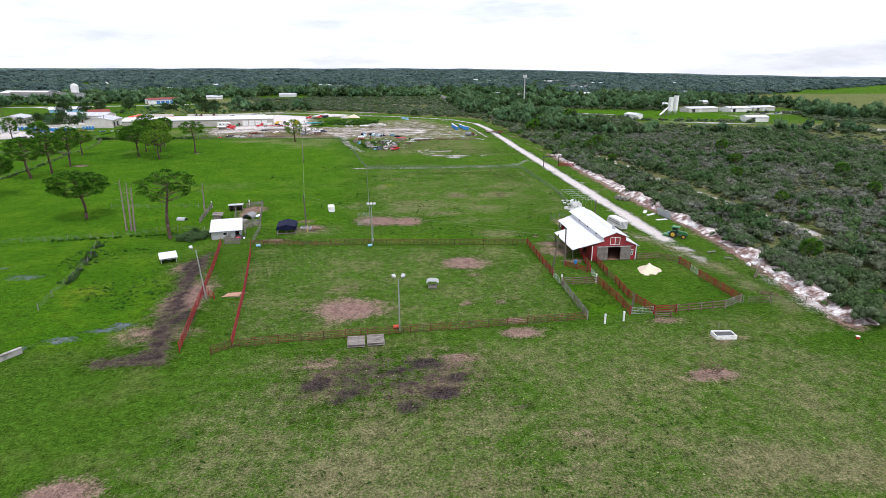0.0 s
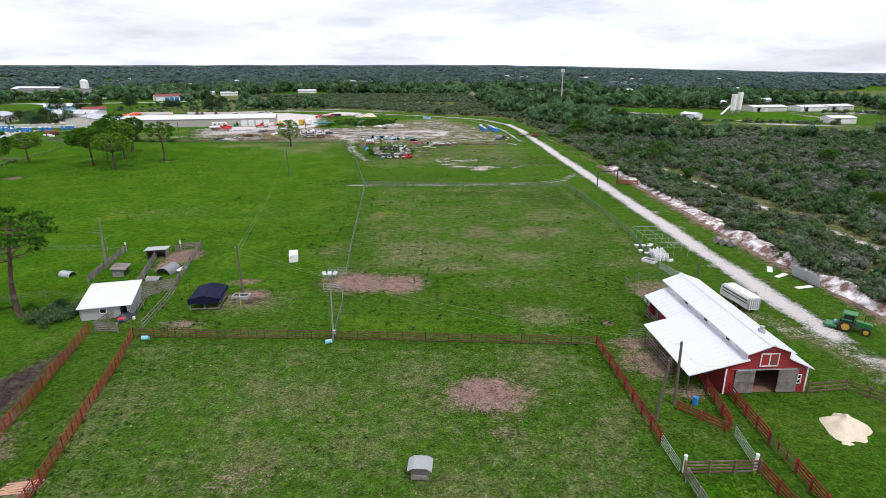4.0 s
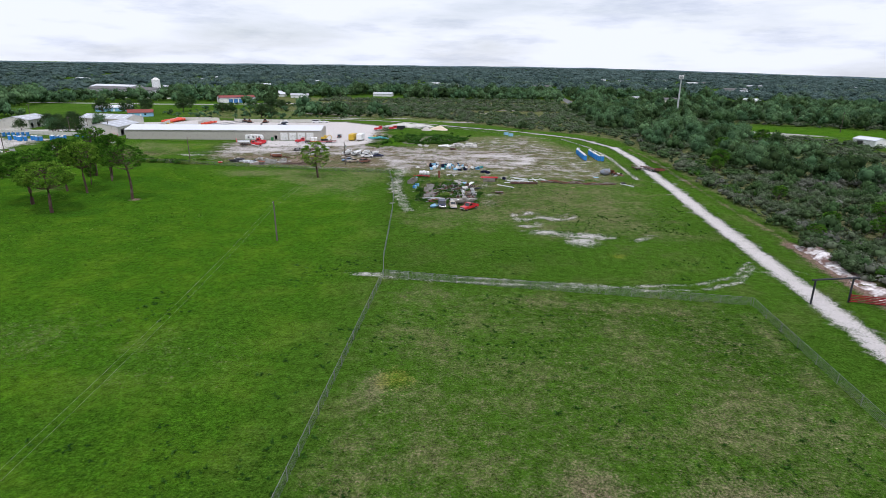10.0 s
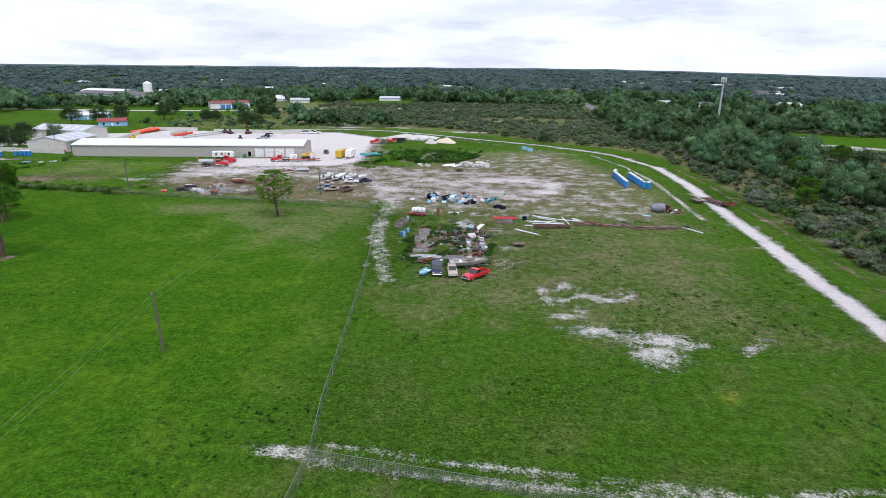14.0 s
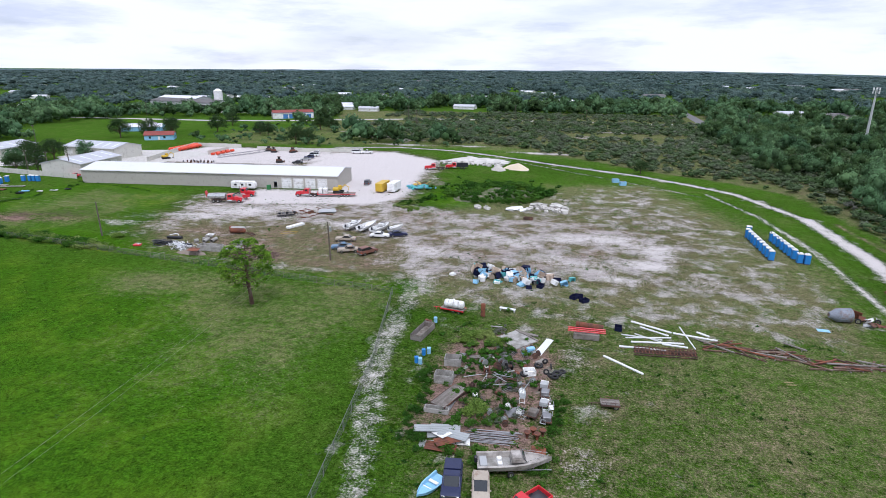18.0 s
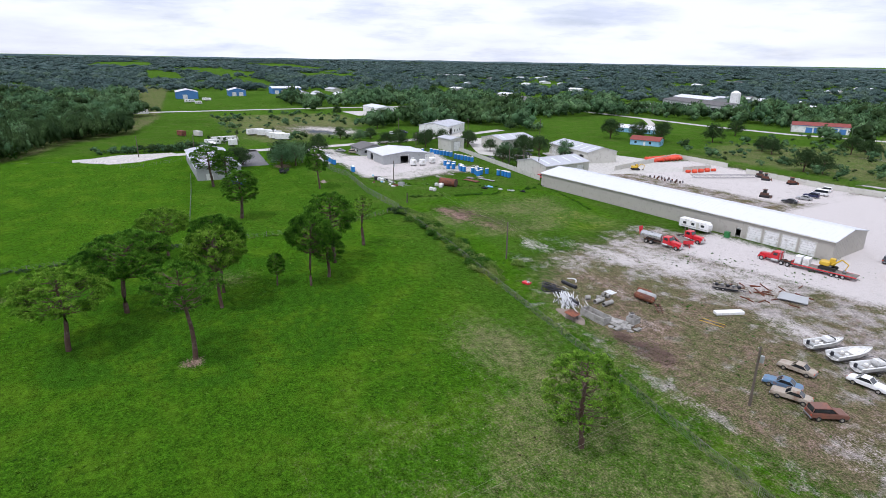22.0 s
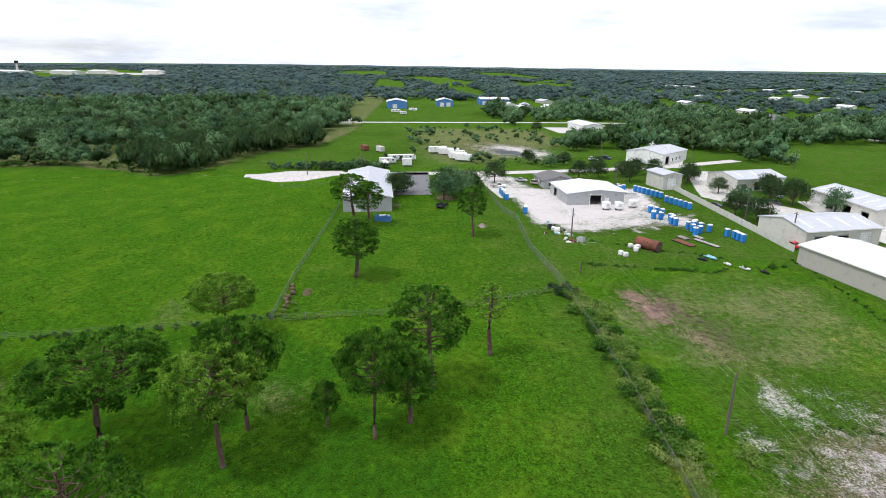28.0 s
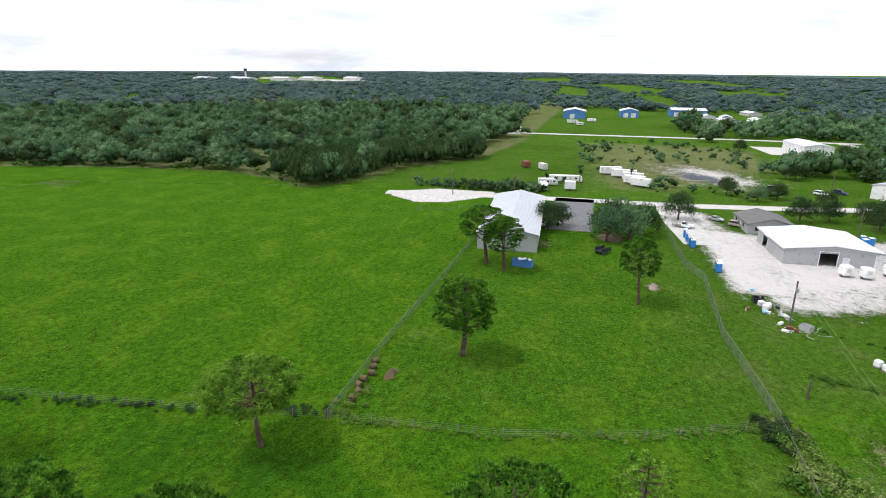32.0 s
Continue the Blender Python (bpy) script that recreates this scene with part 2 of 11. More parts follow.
M_GEL = mat("white_gelcoat", (0.72, 0.72, 0.71), 0.35, var=0.06, stain=(0.45, 0.44, 0.42), amount=0.3)
M_OLDGEL = mat("weathered_gelcoat", (0.42, 0.39, 0.36), 0.6, var=0.15, stain=(0.2, 0.18, 0.16), amount=0.5)
M_TEAL = mat("turquoise_plastic", (0.12, 0.45, 0.46), 0.5, var=0.15, rand=0.5)
M_SKYBL = mat("pale_blue_plastic", (0.25, 0.48, 0.66), 0.5, var=0.15, rand=0.4)
M_CARD = mat("tan_crate_panel", (0.45, 0.36, 0.28), 0.8, var=0.15, rand=0.4)
M_HAY = mat("hay", (0.38, 0.30, 0.15), 0.95, var=0.3, bump=0.6, bscale=14)
M_OLDHAY = mat("rotting_brown_hay", (0.095, 0.075, 0.035), 0.95, var=0.45, bump=0.6, bscale=9)
M_GREYHAY = mat("old_grey_hay", (0.27, 0.25, 0.22), 0.95, var=0.3, bump=0.6, bscale=14)
M_SAND = mat("pale_sand_heap", (0.62, 0.53, 0.40), 0.95, var=0.15, bump=0.4, bscale=6)
M_GRAVEL = mat("grey_gravel_heap", (0.45, 0.42, 0.38), 0.95, var=0.3, fine=2.5, bump=0.6, bscale=5)
M_SPOIL = mat("weedy_spoil_earth", (0.085, 0.105, 0.045), 0.95, var=0.4, scale=0.5, fine=2.5, stain=(0.26, 0.22, 0.18), amount=0.3, bump=0.6, bscale=5)
M_RUBBLE = mat("broken_concrete", (0.48, 0.46, 0.43), 0.95, var=0.25, rand=0.4, bump=0.4)
M_BANK = mat("white_sand_bank", (0.80, 0.76, 0.76), 0.95, var=0.18, scale=0.24, fine=3.5, bump=0.8, bscale=3, stain=(0.15, 0.085, 0.07), amount=0.72)
M_LANEPLANK = mat("weathered_orange_plank", (0.42, 0.25, 0.17), 0.85, var=0.3, bump=0.3)
M_HOPPER = mat("weathered_grey_blue_steel", (0.20, 0.22, 0.26), 0.6, var=0.3, stain=(0.16, 0.10, 0.07), amount=0.35)
M_BARK = mat("pine_bark", (0.085, 0.050, 0.036), 0.95, var=0.35, fine=3, stain=(0.15, 0.11, 0.09), amount=0.4, bump=0.5, bscale=6)
M_DEADRED = mat("dead_reddish_brush", (0.17, 0.115, 0.095), 0.9, var=0.35, bump=0.3)
M_DEAD = mat("bleached_dead_wood", (0.22, 0.18, 0.15), 0.9, var=0.3, bump=0.4)
M_WATER = mat("dark_trough_water", (0.02, 0.022, 0.022), 0.05, var=0.1, bump=0.02, spec=0.7)
M_SHINGLE = mat("grey_shingle_roof", (0.13, 0.125, 0.125), 0.85, var=0.2)
M_REDROOF = mat("red_brown_roof", (0.22, 0.05, 0.04), 0.7, var=0.2)
M_SIGN = mat("yellow_stake_paint", (0.5, 0.42, 0.08), 0.6, var=0.1)
M_PIPEWHITE = mat("white_plastic_pipe", (0.7, 0.71, 0.72), 0.45, var=0.12, rand=0.5)
M_LAMP = mat("grey_lamp_housing", (0.5, 0.51, 0.52), 0.4, metal=0.4, var=0.1)
M_SKYLIGHT = mat("translucent_roof_panel", (0.62, 0.66, 0.7), 0.3, var=0.06, bump=0.0)
M_CABLE = mat("power_cable", (0.30, 0.31, 0.20), 0.6, var=0.1, bump=0.0)
# blue-grey base colour carries the haze of the horizon woods
M_HAZE = mat("painted_haze_woods", (0.17, 0.235, 0.27), 1.0, var=0.12, scale=0.004, fine=0.03, bump=0.0, spec=0.0)
M_STRAW = mat("dry_pine_straw", (0.2, 0.11, 0.075), 0.95, var=0.3)

# needle greens swing from dark to bright, imitating lit tufts and dark gaps
L_PINE = leaf_mat("pine_needles_dark", (0.026, 0.085, 0.010), (0.078, 0.200, 0.018), (0.160, 0.335, 0.036), 0.8)
L_PINELIGHT = leaf_mat("pine_needles_light", (0.060, 0.150, 0.014), (0.160, 0.310, 0.030), (0.280, 0.450, 0.060), 0.8)
L_OAK = leaf_mat("oak_leaves", (0.030, 0.060, 0.022), (0.046, 0.086, 0.030), (0.07, 0.115, 0.042), 0.3)
# a little haze blue is mixed into the woodland greens
L_WOOD = leaf_mat("woodland_leaves", (0.069, 0.139, 0.065), (0.096, 0.179, 0.081), (0.137, 0.228, 0.103), 0.05, 0.55, 1.55)
# haze is put into these far leaf colours: bluer and greyer than near leaves
L_HAZEFAR = leaf_mat("haze_tinted_distant_leaves", (0.089, 0.138, 0.134), (0.109, 0.165, 0.154), (0.134, 0.193, 0.175), 0.012, 0.72, 1.28)
L_HAZEPALE = leaf_mat("haze_tinted_paler_leaves", (0.101, 0.161, 0.124), (0.122, 0.185, 0.138), (0.146, 0.208, 0.156), 0.012, 0.72, 1.28)
L_HAZEDARK = leaf_mat("haze_tinted_darker_leaves", (0.058, 0.098, 0.091), (0.073, 0.117, 0.106), (0.090, 0.139, 0.121), 0.012, 0.72, 1.28)
L_SCRUB = leaf_mat("scrub_leaves", (0.066, 0.118, 0.040), (0.104, 0.150, 0.074), (0.150, 0.172, 0.118), 0.11, 0.55, 1.5)
L_SCRUBDRY = leaf_mat("dry_scrub_leaves", (0.150, 0.165, 0.130), (0.190, 0.195, 0.165), (0.125, 0.160, 0.095), 0.12, 0.55, 1.5)
L_WEED = leaf_mat("pasture_weeds", (0.022, 0.068, 0.009), (0.034, 0.098, 0.012), (0.055, 0.135, 0.018), 0.05)
L_HEDGE = leaf_mat("weedy_hedge_leaves", (0.12, 0.215, 0.035), (0.165, 0.26, 0.05), (0.24, 0.30, 0.09), 0.2)
L_PLANT = leaf_mat("plantation_needles", (0.034, 0.070, 0.026), (0.050, 0.094, 0.032), (0.070, 0.120, 0.042), 0.09, 0.6, 1.4)
L_BRIGHT = leaf_mat("bright_woodland_leaves", (0.050, 0.100, 0.036), (0.070, 0.130, 0.048), (0.10, 0.165, 0.064), 0.05)
L_TUFT = leaf_mat("rough_pasture_grass", (0.070, 0.170, 0.010), (0.120, 0.240, 0.020), (0.170, 0.290, 0.036), 0.2)
L_LUSH = leaf_mat("lush_weeds", (0.03, 0.088, 0.012), (0.052, 0.135, 0.017), (0.085, 0.18, 0.026), 0.12)


# ---------------------------------------------------------------- building blocks
def mesh_tris(name, verts, faces, material, smooth=False):
    """A mesh from arrays of corners and of triangles or quads."""
    verts, faces = np.asarray(verts, np.float32), np.asarray(faces, np.int32)
    me = bpy.data.meshes.new(name)
    n, k = faces.shape
    me.vertices.add(len(verts))
    me.vertices.foreach_set("co", verts.ravel())
    me.loops.add(n * k)
    me.loops.foreach_set("vertex_index", faces.ravel())
    me.polygons.add(n)
    me.polygons.foreach_set("loop_start", np.arange(0, n * k, k, dtype=np.int32))
    me.polygons.foreach_set("use_smooth", np.full(n, smooth))
    me.materials.append(material)
    me.update(calc_edges=True)
    return me


def mesh_of(bm, name, material, smooth=False):
    me = bpy.data.meshes.new(name)
    bm.normal_update()
    bm.to_mesh(me)
    bm.free()
    for p in me.polygons:
        p.use_smooth = smooth
    me.materials.append(material)
    return me


def thing(name, x, y, z=0.0, turn=0.0, label="", category="", group="", kind=""):
    ob = new(name)
    ob.empty_display_size = 0.5
    ob.matrix_basis = pose(x, y, z, 0, 0, turn)
    return tagged(ob, label, category, group, kind)


def part(name, bm, material, parent, label="", m=None, smooth=False):
    """One mesh object under a thing or a part; bm is a bmesh or finished mesh data."""
    me = bm if isinstance(bm, bpy.types.Mesh) else mesh_of(bm, name, material, smooth)
    ob = new(name, me)
    ob.parent = parent
    if m is not None:
        ob.matrix_basis = m
    return tagged(ob, label)


def add_box(bm, c, s, turn=(0, 0, 0), bevel=0.0):
    m = Matrix.LocRotScale(c, Euler([radians(a) for a in turn]), s)
    got = bmesh.ops.create_cube(bm, size=1.0, matrix=m)
    if bevel:
        edges = list({e for v in got["verts"] for e in v.link_edges})
        bmesh.ops.bevel(bm, geom=edges, offset=bevel, segments=1, affect="EDGES")
    return bm


def add_tube(bm, a, b, r0, r1=None, n=8):
    a, b = Vector(a), Vector(b)
    r1 = r0 if r1 is None else r1
    m = Matrix.Translation((a + b) / 2) @ (b - a).to_track_quat("Z", "Y").to_matrix().to_4x4()
    bmesh.ops.create_cone(bm, cap_ends=True, segments=n, radius1=max(r0, 1e-4), radius2=max(r1, 1e-4), depth=(b - a).length, matrix=m)
    return bm


def add_prism(bm, outline, a, b, axis="y"):
    """A closed outline of (u, w) pairs pushed from a to b along an axis; w is up."""
    def place(u, w, d):
        return (u, d, w) if axis == "y" else (d, u, w)
    lo = [bm.verts.new(place(u, w, a)) for u, w in outline]
    hi = [bm.verts.new(place(u, w, b)) for u, w in outline]
    n = len(outline)
    bm.faces.new(lo[::-1])
    bm.faces.new(hi)
    for i in range(n):
        bm.faces.new((lo[i], lo[(i + 1) % n], hi[(i + 1) % n], hi[i]))
    bmesh.ops.recalc_face_normals(bm, faces=bm.faces)
    return bm


SHARED = {}


def boxp(name, size, c, material, parent, turn=(0, 0, 0), bevel=0.015, label=""):
    """A box part with softened edges; alike boxes share their mesh."""
    key = ("box", tuple(round(v, 3) for v in size), material.name, bevel)
    if key not in SHARED:
        SHARED[key] = mesh_of(add_box(bmesh.new(), (0, 0, 0), size, bevel=min(bevel, min(size) * 0.3)), name, material)
    return part(name, SHARED[key], material, parent, label, pose(*c, *turn))


def tubep(name, a, b, r, material, parent, r1=None, n=8, label=""):
    """A round bar part from a to b; alike bars share their mesh."""
    a, b = Vector(a), Vector(b)
    length = (b - a).length
    key = ("tube", round(length, 2), round(r, 3), round(r if r1 is None else r1, 3), n, material.name)
    if key not in SHARED:
        SHARED[key] = mesh_of(add_tube(bmesh.new(), (0, 0, 0), (0, 0, length), r, r1, n), name, material)
    m = Matrix.Translation(a) @ (b - a).to_track_quat("Z", "Y").to_matrix().to_4x4()
    return part(name, SHARED[key], material, parent, label, m)


def along(pts, step):
    """Points at about equal steps along a line, corners kept."""
    out = [Vector(pts[0])]
    for a, b in zip(pts, pts[1:]):
        a, b = Vector(a), Vector(b)
        n = max(1, round((b - a).length / step))
        out += [a.lerp(b, (i + 1) / n) for i in range(n)]
    return out

# ---------------------------------------------------------------- the lie of the land
ROAD = [(61.5, 108), (61.5, 124), (61.2, 136), (61.5, 150), (61.5, 165), (62, 182), (62, 202), (62.2, 221), (62.5, 245),
        (62.8, 285), (63.3, 310), (63.5, 337), (64.3, 375), (62, 408), (50, 439), (36, 453), (20, 466), (-10, 482), (-40, 501),
        (-65, 513), (-95, 517), (-125, 508)]
SCRUB_EDGE = [(78, 20), (73.5, 70), (74, 95), (75.4, 120), (75.8, 140), (75, 160), (74.6, 180), (75, 200), (75.2, 230), (75.4, 262), (74.8, 290), (73.5, 319),
              (74, 362), (72, 400), (67, 440), (50, 460), (28, 474), (8, 492), (-40, 533), (-82, 540), (-125, 548), (-175, 600)]
TREE_EDGE = [(-270, -200), (-274, 20), (-288, 78), (-298, 124), (-303, 165), (-290, 195), (-277, 212), (-292, 225), (-334, 237), (-364, 264), (-442, 278)]


def seg_dist(px, py, pts):
    best = np.full(px.shape, 1e9)
    for (ax, ay), (bx, by) in zip(pts, pts[1:]):
        dx, dy = bx - ax, by - ay
        u = np.clip(((px - ax) * dx + (py - ay) * dy) / (dx * dx + dy * dy), 0, 1)
        best = np.minimum(best, np.hypot(px - ax - u * dx, py - ay - u * dy))
    return best


def inside(px, py, pts):
    got = np.zeros(px.shape, bool)
    for (ax, ay), (bx, by) in zip(pts, pts[1:] + pts[:1]):
        if ay != by:
            got ^= ((ay > py) != (by > py)) & (px < (bx - ax) * (py - ay) / (by - ay) + ax)
    return got


def poly(px, py, pts, soft):
    d = seg_dist(px, py, pts + pts[:1])
    d = np.where(inside(px, py, pts), d, -d)
    return np.clip(0.5 + d / (2 * soft), 0, 1)


def spot(px, py, x, y, rx, ry, turn=0.0):
    c, s = math.cos(radians(turn)), math.sin(radians(turn))
    u, v = ((px - x) * c + (py - y) * s) / rx, (-(px - x) * s + (py - y) * c) / ry
    return np.clip(1.25 - np.hypot(u, v) * 0.75, 0, 1)


def line(px, py, pts, half, soft):
    return np.clip(0.5 - (seg_dist(px, py, pts) - half) / (2 * soft), 0, 1)


SCRUB_POLY = SCRUB_EDGE + [(-240, 760), (900, 900), (900, 20)]
WOOD_POLY = TREE_EDGE + [(-900, 300), (-900, -200)]

xs = np.concatenate([np.linspace(-6000, -1000, 26)[:-1], np.linspace(-1000, -310, 60)[:-1], np.arange(-310, 130, 1.1), np.linspace(131, 600, 50), np.linspace(640, 6000, 26)])
ys = np.concatenate([np.linspace(-3000, -100, 14)[:-1], np.linspace(-100, 30, 30)[:-1], np.arange(30, 540, 1.1), np.linspace(541, 1000, 50), np.linspace(1040, 6000, 28)])
gx, gy = np.meshgrid(xs, ys)
gx, gy = gx.ravel(), gy.ravel()
sand, dirt, mud, lush, dry, water, stone, straw = (np.zeros(gx.shape) for _ in range(8))


def land(x, y):
    """Height of the land: level round the farm, rising very gently to the west and north, falling to the north-east and far south-west."""
    dx, dy = np.asarray(x) + 60.0, np.asarray(y) - 290.0
    a = np.degrees(np.arctan2(dx, dy))
    u = np.clip((a - 4) / 40, 0, 1)
    v = np.clip((-98 - a) / 36, 0, 1)
    return np.maximum(0, np.hypot(dx, dy) - 700) / 3500 * (15 - 44 * u * u * (3 - 2 * u) - 20 * v * v * (3 - 2 * v))


def lay(channel, value, strength=1.0):
    np.maximum(channel, value * strength, out=channel)


# pastures: lush west and north-west fields, tired grass in the paddocks
lay(lush, poly(gx, gy, [(-300, 60), (-60, 60), (-42, 140), (-14, 250), (-32, 325), (-150, 335), (-300, 335)], 14), 0.75)
lay(lush, poly(gx, gy, [(29, 83.5), (35.3, 84), (35.3, 97), (29, 97)], 0.8), 0.85)
lay(lush, poly(gx, gy, [(-150, 250), (-85, 250), (-72, 280), (-76, 305), (-100, 316), (-134, 312), (-146, 285)], 9), 1.0)
lay(lush, poly(gx, gy, [(-45, 127), (-8, 129), (-8, 136), (28, 131), (28, 125), (-6, 127)], 2), 0.55)
lay(lush, poly(gx, gy, [(36, 84), (56, 88), (56, 108), (48, 109), (40, 109)], 1), 0.35)
lay(lush, poly(gx, gy, [(-60, 80), (-44, 80), (-40, 95), (-52, 125), (-66, 115)], 4), 0.9)
lay(lush, poly(gx, gy, [(-170, 342), (-120, 339), (-118, 362), (-120, 384), (-150, 393), (-170, 390)], 6), 0.5)
lay(lush, poly(gx, gy, [(-230, 290), (-150, 286), (-160, 334), (-230, 334)], 4), 0.35)
lay(lush, poly(gx, gy, [(-50, 398), (-15, 396), (-4, 404), (-4, 425), (-22, 440), (-45, 425)], 5), 0.9)
lay(dry, poly(gx, gy, [(-45, 0), (75, 0), (70, 60), (52, 84), (28, 82), (-24, 78), (-30, 60)], 9), 0.6)
lay(dry, poly(gx, gy, [(-28, 79), (28, 83), (28, 122), (-33, 127)], 2), 0.48)
lay(dry, poly(gx, gy, [(-8, 150), (49, 150), (50, 222), (-10, 228)], 5), 0.44)
lay(lush, poly(gx, gy, [(-60, 140), (-9, 140), (-13, 228), (-22, 262), (-60, 262)], 8), 0.6)
for x, y, rx, ry, k in [(4, 160, 9, 6, .85), (12, 154, 7, 4, .85), (19.4, 176, 6, 4, .8), (25, 158, 7, 6, .75), (-1, 191, 4, 3, .6)]:
    lay(dry, spot(gx, gy, x, y, rx, ry), k)
lay(dry, line(gx, gy, [(-4, 221), (20, 220), (48, 218), (49, 190), (48, 160)], 3.0, 4.0), 0.62)
lay(dry, poly(gx, gy, [(-14, 262), (54, 252), (58, 345), (-22, 345)], 12), 0.62)
lay(dirt, poly(gx, gy, [(-16, 268), (50, 262), (54, 330), (-24, 330)], 12), 0.30)
lay(stone, line(gx, gy, [(-19, 280), (-23, 302), (-28, 327)], 0.5, 1.6), 0.6)
lay(dirt, spot(gx, gy, 22, 216, 16, 4), 0.40)
lay(dirt, spot(gx, gy, 40, 206, 7, 12), 0.38)
lay(dirt, spot(gx, gy, 19.4, 176, 4, 2.5), 0.5)
lay(dry, poly(gx, gy, [(-26, 322), (50, 322), (56, 360), (46, 400), (26, 450), (-8, 440), (-40, 392)], 8), 0.85)
lay(stone, poly(gx, gy, [(-22, 322), (48, 322), (52, 345), (42, 392), (22, 450), (-8, 425), (-22, 392)], 8), 0.52)
lay(dry, poly(gx, gy, [(-78, 322), (-52, 297), (-30, 286), (-24, 330), (-80, 334)], 8), 0.64)
lay(stone, spot(gx, gy, 8, 302, 9, 14), 0.25)
lay(stone, spot(gx, gy, -5, 305, 9, 18), 0.5)
for x, y, rx, ry, k in [(-7.8, 50, 9, 6, .95), (-3, 46, 12, 6, .9), (-7, 56, 7, 4, .7), (7.6, 57, 8, 4, .8), (17.5, 52.5, 5, 3, .85),
                        (15, 48, 6, 3, .8), (34, 48, 10, 5, .9), (42, 46, 9, 5, .85), (28, 44, 8, 5, .8), (20, 72, 6, 3, .5), (60, 76, 7, 3, .6),
                        (19.4, 176.6, 5, 5, .95), (33, 176, 9, 6, .85), (36, 190, 10, 8, .6), (-4, 192, 2, 5, .9), (10, 166, 9, 8, .75),
                        (44, 189, 7, 8, .7), (2, 165, 8, 6, .8), (17, 176, 8, 6, .6), (10, 155, 10, 5, .6), (24, 132, 6, 4, .8), (20, 146, 9, 4, .55),
                        (-28, 131, 4, 2, .8), (-20, 139, 6, 4, .8), (-25, 148, 3, 2, .7), (-11, 164, 5, 5, .6), (-56, 198, 16, 9, .45), (-31, 196, 12, 9, .35),
                        (-74, 320, 12, 8, .75), (-36, 324, 16, 7, .7), (-45, 300, 22, 18, .45), (-122, 286, 6, 5, .5), (-151, 263, 6, 5, .5), (-170, 287, 5, 4, .6),
                        (28, 259, 14, 8, .4), (-141, 345, 12, 5, .7), (-145, 372, 16, 12, .7), (-128, 382, 10, 6, .6), (38, 290, 18, 14, .35), (-5, 113, 10, 6, .4)]:
    lay(dry, spot(gx, gy, x, y, rx, ry), k)
# the ground under scrub and woods
lay(dry, poly(gx, gy, SCRUB_POLY, 2.5), 0.8)
lay(dirt, poly(gx, gy, SCRUB_POLY, 2.5), 0.3)
lay(dirt, poly(gx, gy, WOOD_POLY, 3), 0.34)
lay(dry, poly(gx, gy, WOOD_POLY, 3), 0.7)
# bare places
for x, y, rx, ry, k in [(-9.6, 90.4, 7.2, 5.2, 1), (12.6, 112, 5, 4.4, 1), (10, 91, 1.8, 1.2, .8), (16, 91, 1.6, 1.3, .8), (16.2, 83.4, 2.2, 1.2, .95), (-30, 99, 2.2, 1.6, .9), (-10, 99, 7, 2.5, .5), (13, 104.5, 2.4, 1.4, .6), (5.9, 72.3, 4, 1.8, .8), (-12, 72.3, 4.5, 1.6, .75), (16.8, 79, 4, 2.2, .95),
                        (38.6, 64.4, 4, 1.8, .95), (-34.4, 50, 4, 2.2, 1), (-32, 49, 3, 2, .8), (-5, 147, 6.5, 5.5, 1), (2.5, 146, 5, 4.5, .95), (-22, 142, 3.6, 3, .95),
                        (-24, 148.5, 2.5, 1.2, .8), (-29, 132, 3.5, 1.6, .85), (32, 129, 1.2, 1.2, .9), (-38, 98, 4.5, 14, .85), (-43, 115, 4.5, 5, .7),
                        (-38, 84, 7, 5, .75), (43, 113, 3, 2.5, .8), (33.5, 118, 6, 5, .75), (34, 123, 5, 2, .8), (35.5, 111, 3, 2, .8), (-40, 163, 4, 4.5, 1), (-41, 157.5, 2.5, 4, .9),
                        (44, 139, 5.5, 5.5, .62), (46.5, 74.5, 3.2, 2.3, .7), (40, 81, 3.5, 1.6, .75), (-145, 350, 8, 4, .75), (-149, 348, 4, 3, .7),
                        (-89.2, 277.3, 2.2, 2.0, .8), (-125, 245.5, 3.5, 3, .9), (-241, 320, 6, 4, .8), (-230, 303, 5, 3, .6), (-205, 327, 3, 2, .7), (17.5, 54, 3, 2, .5)]:
    lay(dirt, spot(gx, gy, x, y, rx, ry), k)
for x, y, rx, ry, k in [(1.5, 71.2, 3.6, 1.5, 1), (-2, 69.8, 2.5, 1.2, 1), (-12.6, 66.8, 2.2, 1.8, .95), (-8, 64.8, 3, 1.3, .85), (3.2, 63.5, 2.5, 1.6, 1), (5.6, 67, 2, 1.7, .9),
                        (-1, 60.8, 2, 1.5, .95), (-9.4, 62.8, 1.8, 1, .85), (13, 60, 1.6, .8, .8), (-4, 68.5, 13, 7.5, .66), (-36, 90, 2.2, 3.6, 1), (-38, 94, 2.5, 2, .8),
                        (-25.6, 57, 1.6, 2.2, .5), (-36.5, 60.3, 1.0, .5, .8), (-39, 106, 2, 3, .6), (-21, 140, 2.6, 2, .7), (-5, 146, 5, 4, .35), (-141, 361, 3, 1.5, .5),
                        (9.5, 66, 1.5, .6, .7), (43, 86, 1, 1, .2)]:
    lay(mud, spot(gx, gy, x, y, rx, ry), k)
lay(dirt, poly(gx, gy, [(-17, 77), (9, 77), (11, 60), (-13, 60)], 4), 0.56)
SLOPE = [(-45, 117), (-41.5, 125), (-39.5, 125), (-37.5, 100), (-33.5, 78), (-32.4, 74), (-44, 73.5), (-44, 77), (-38.5, 78.5), (-40, 84), (-41.5, 100)]
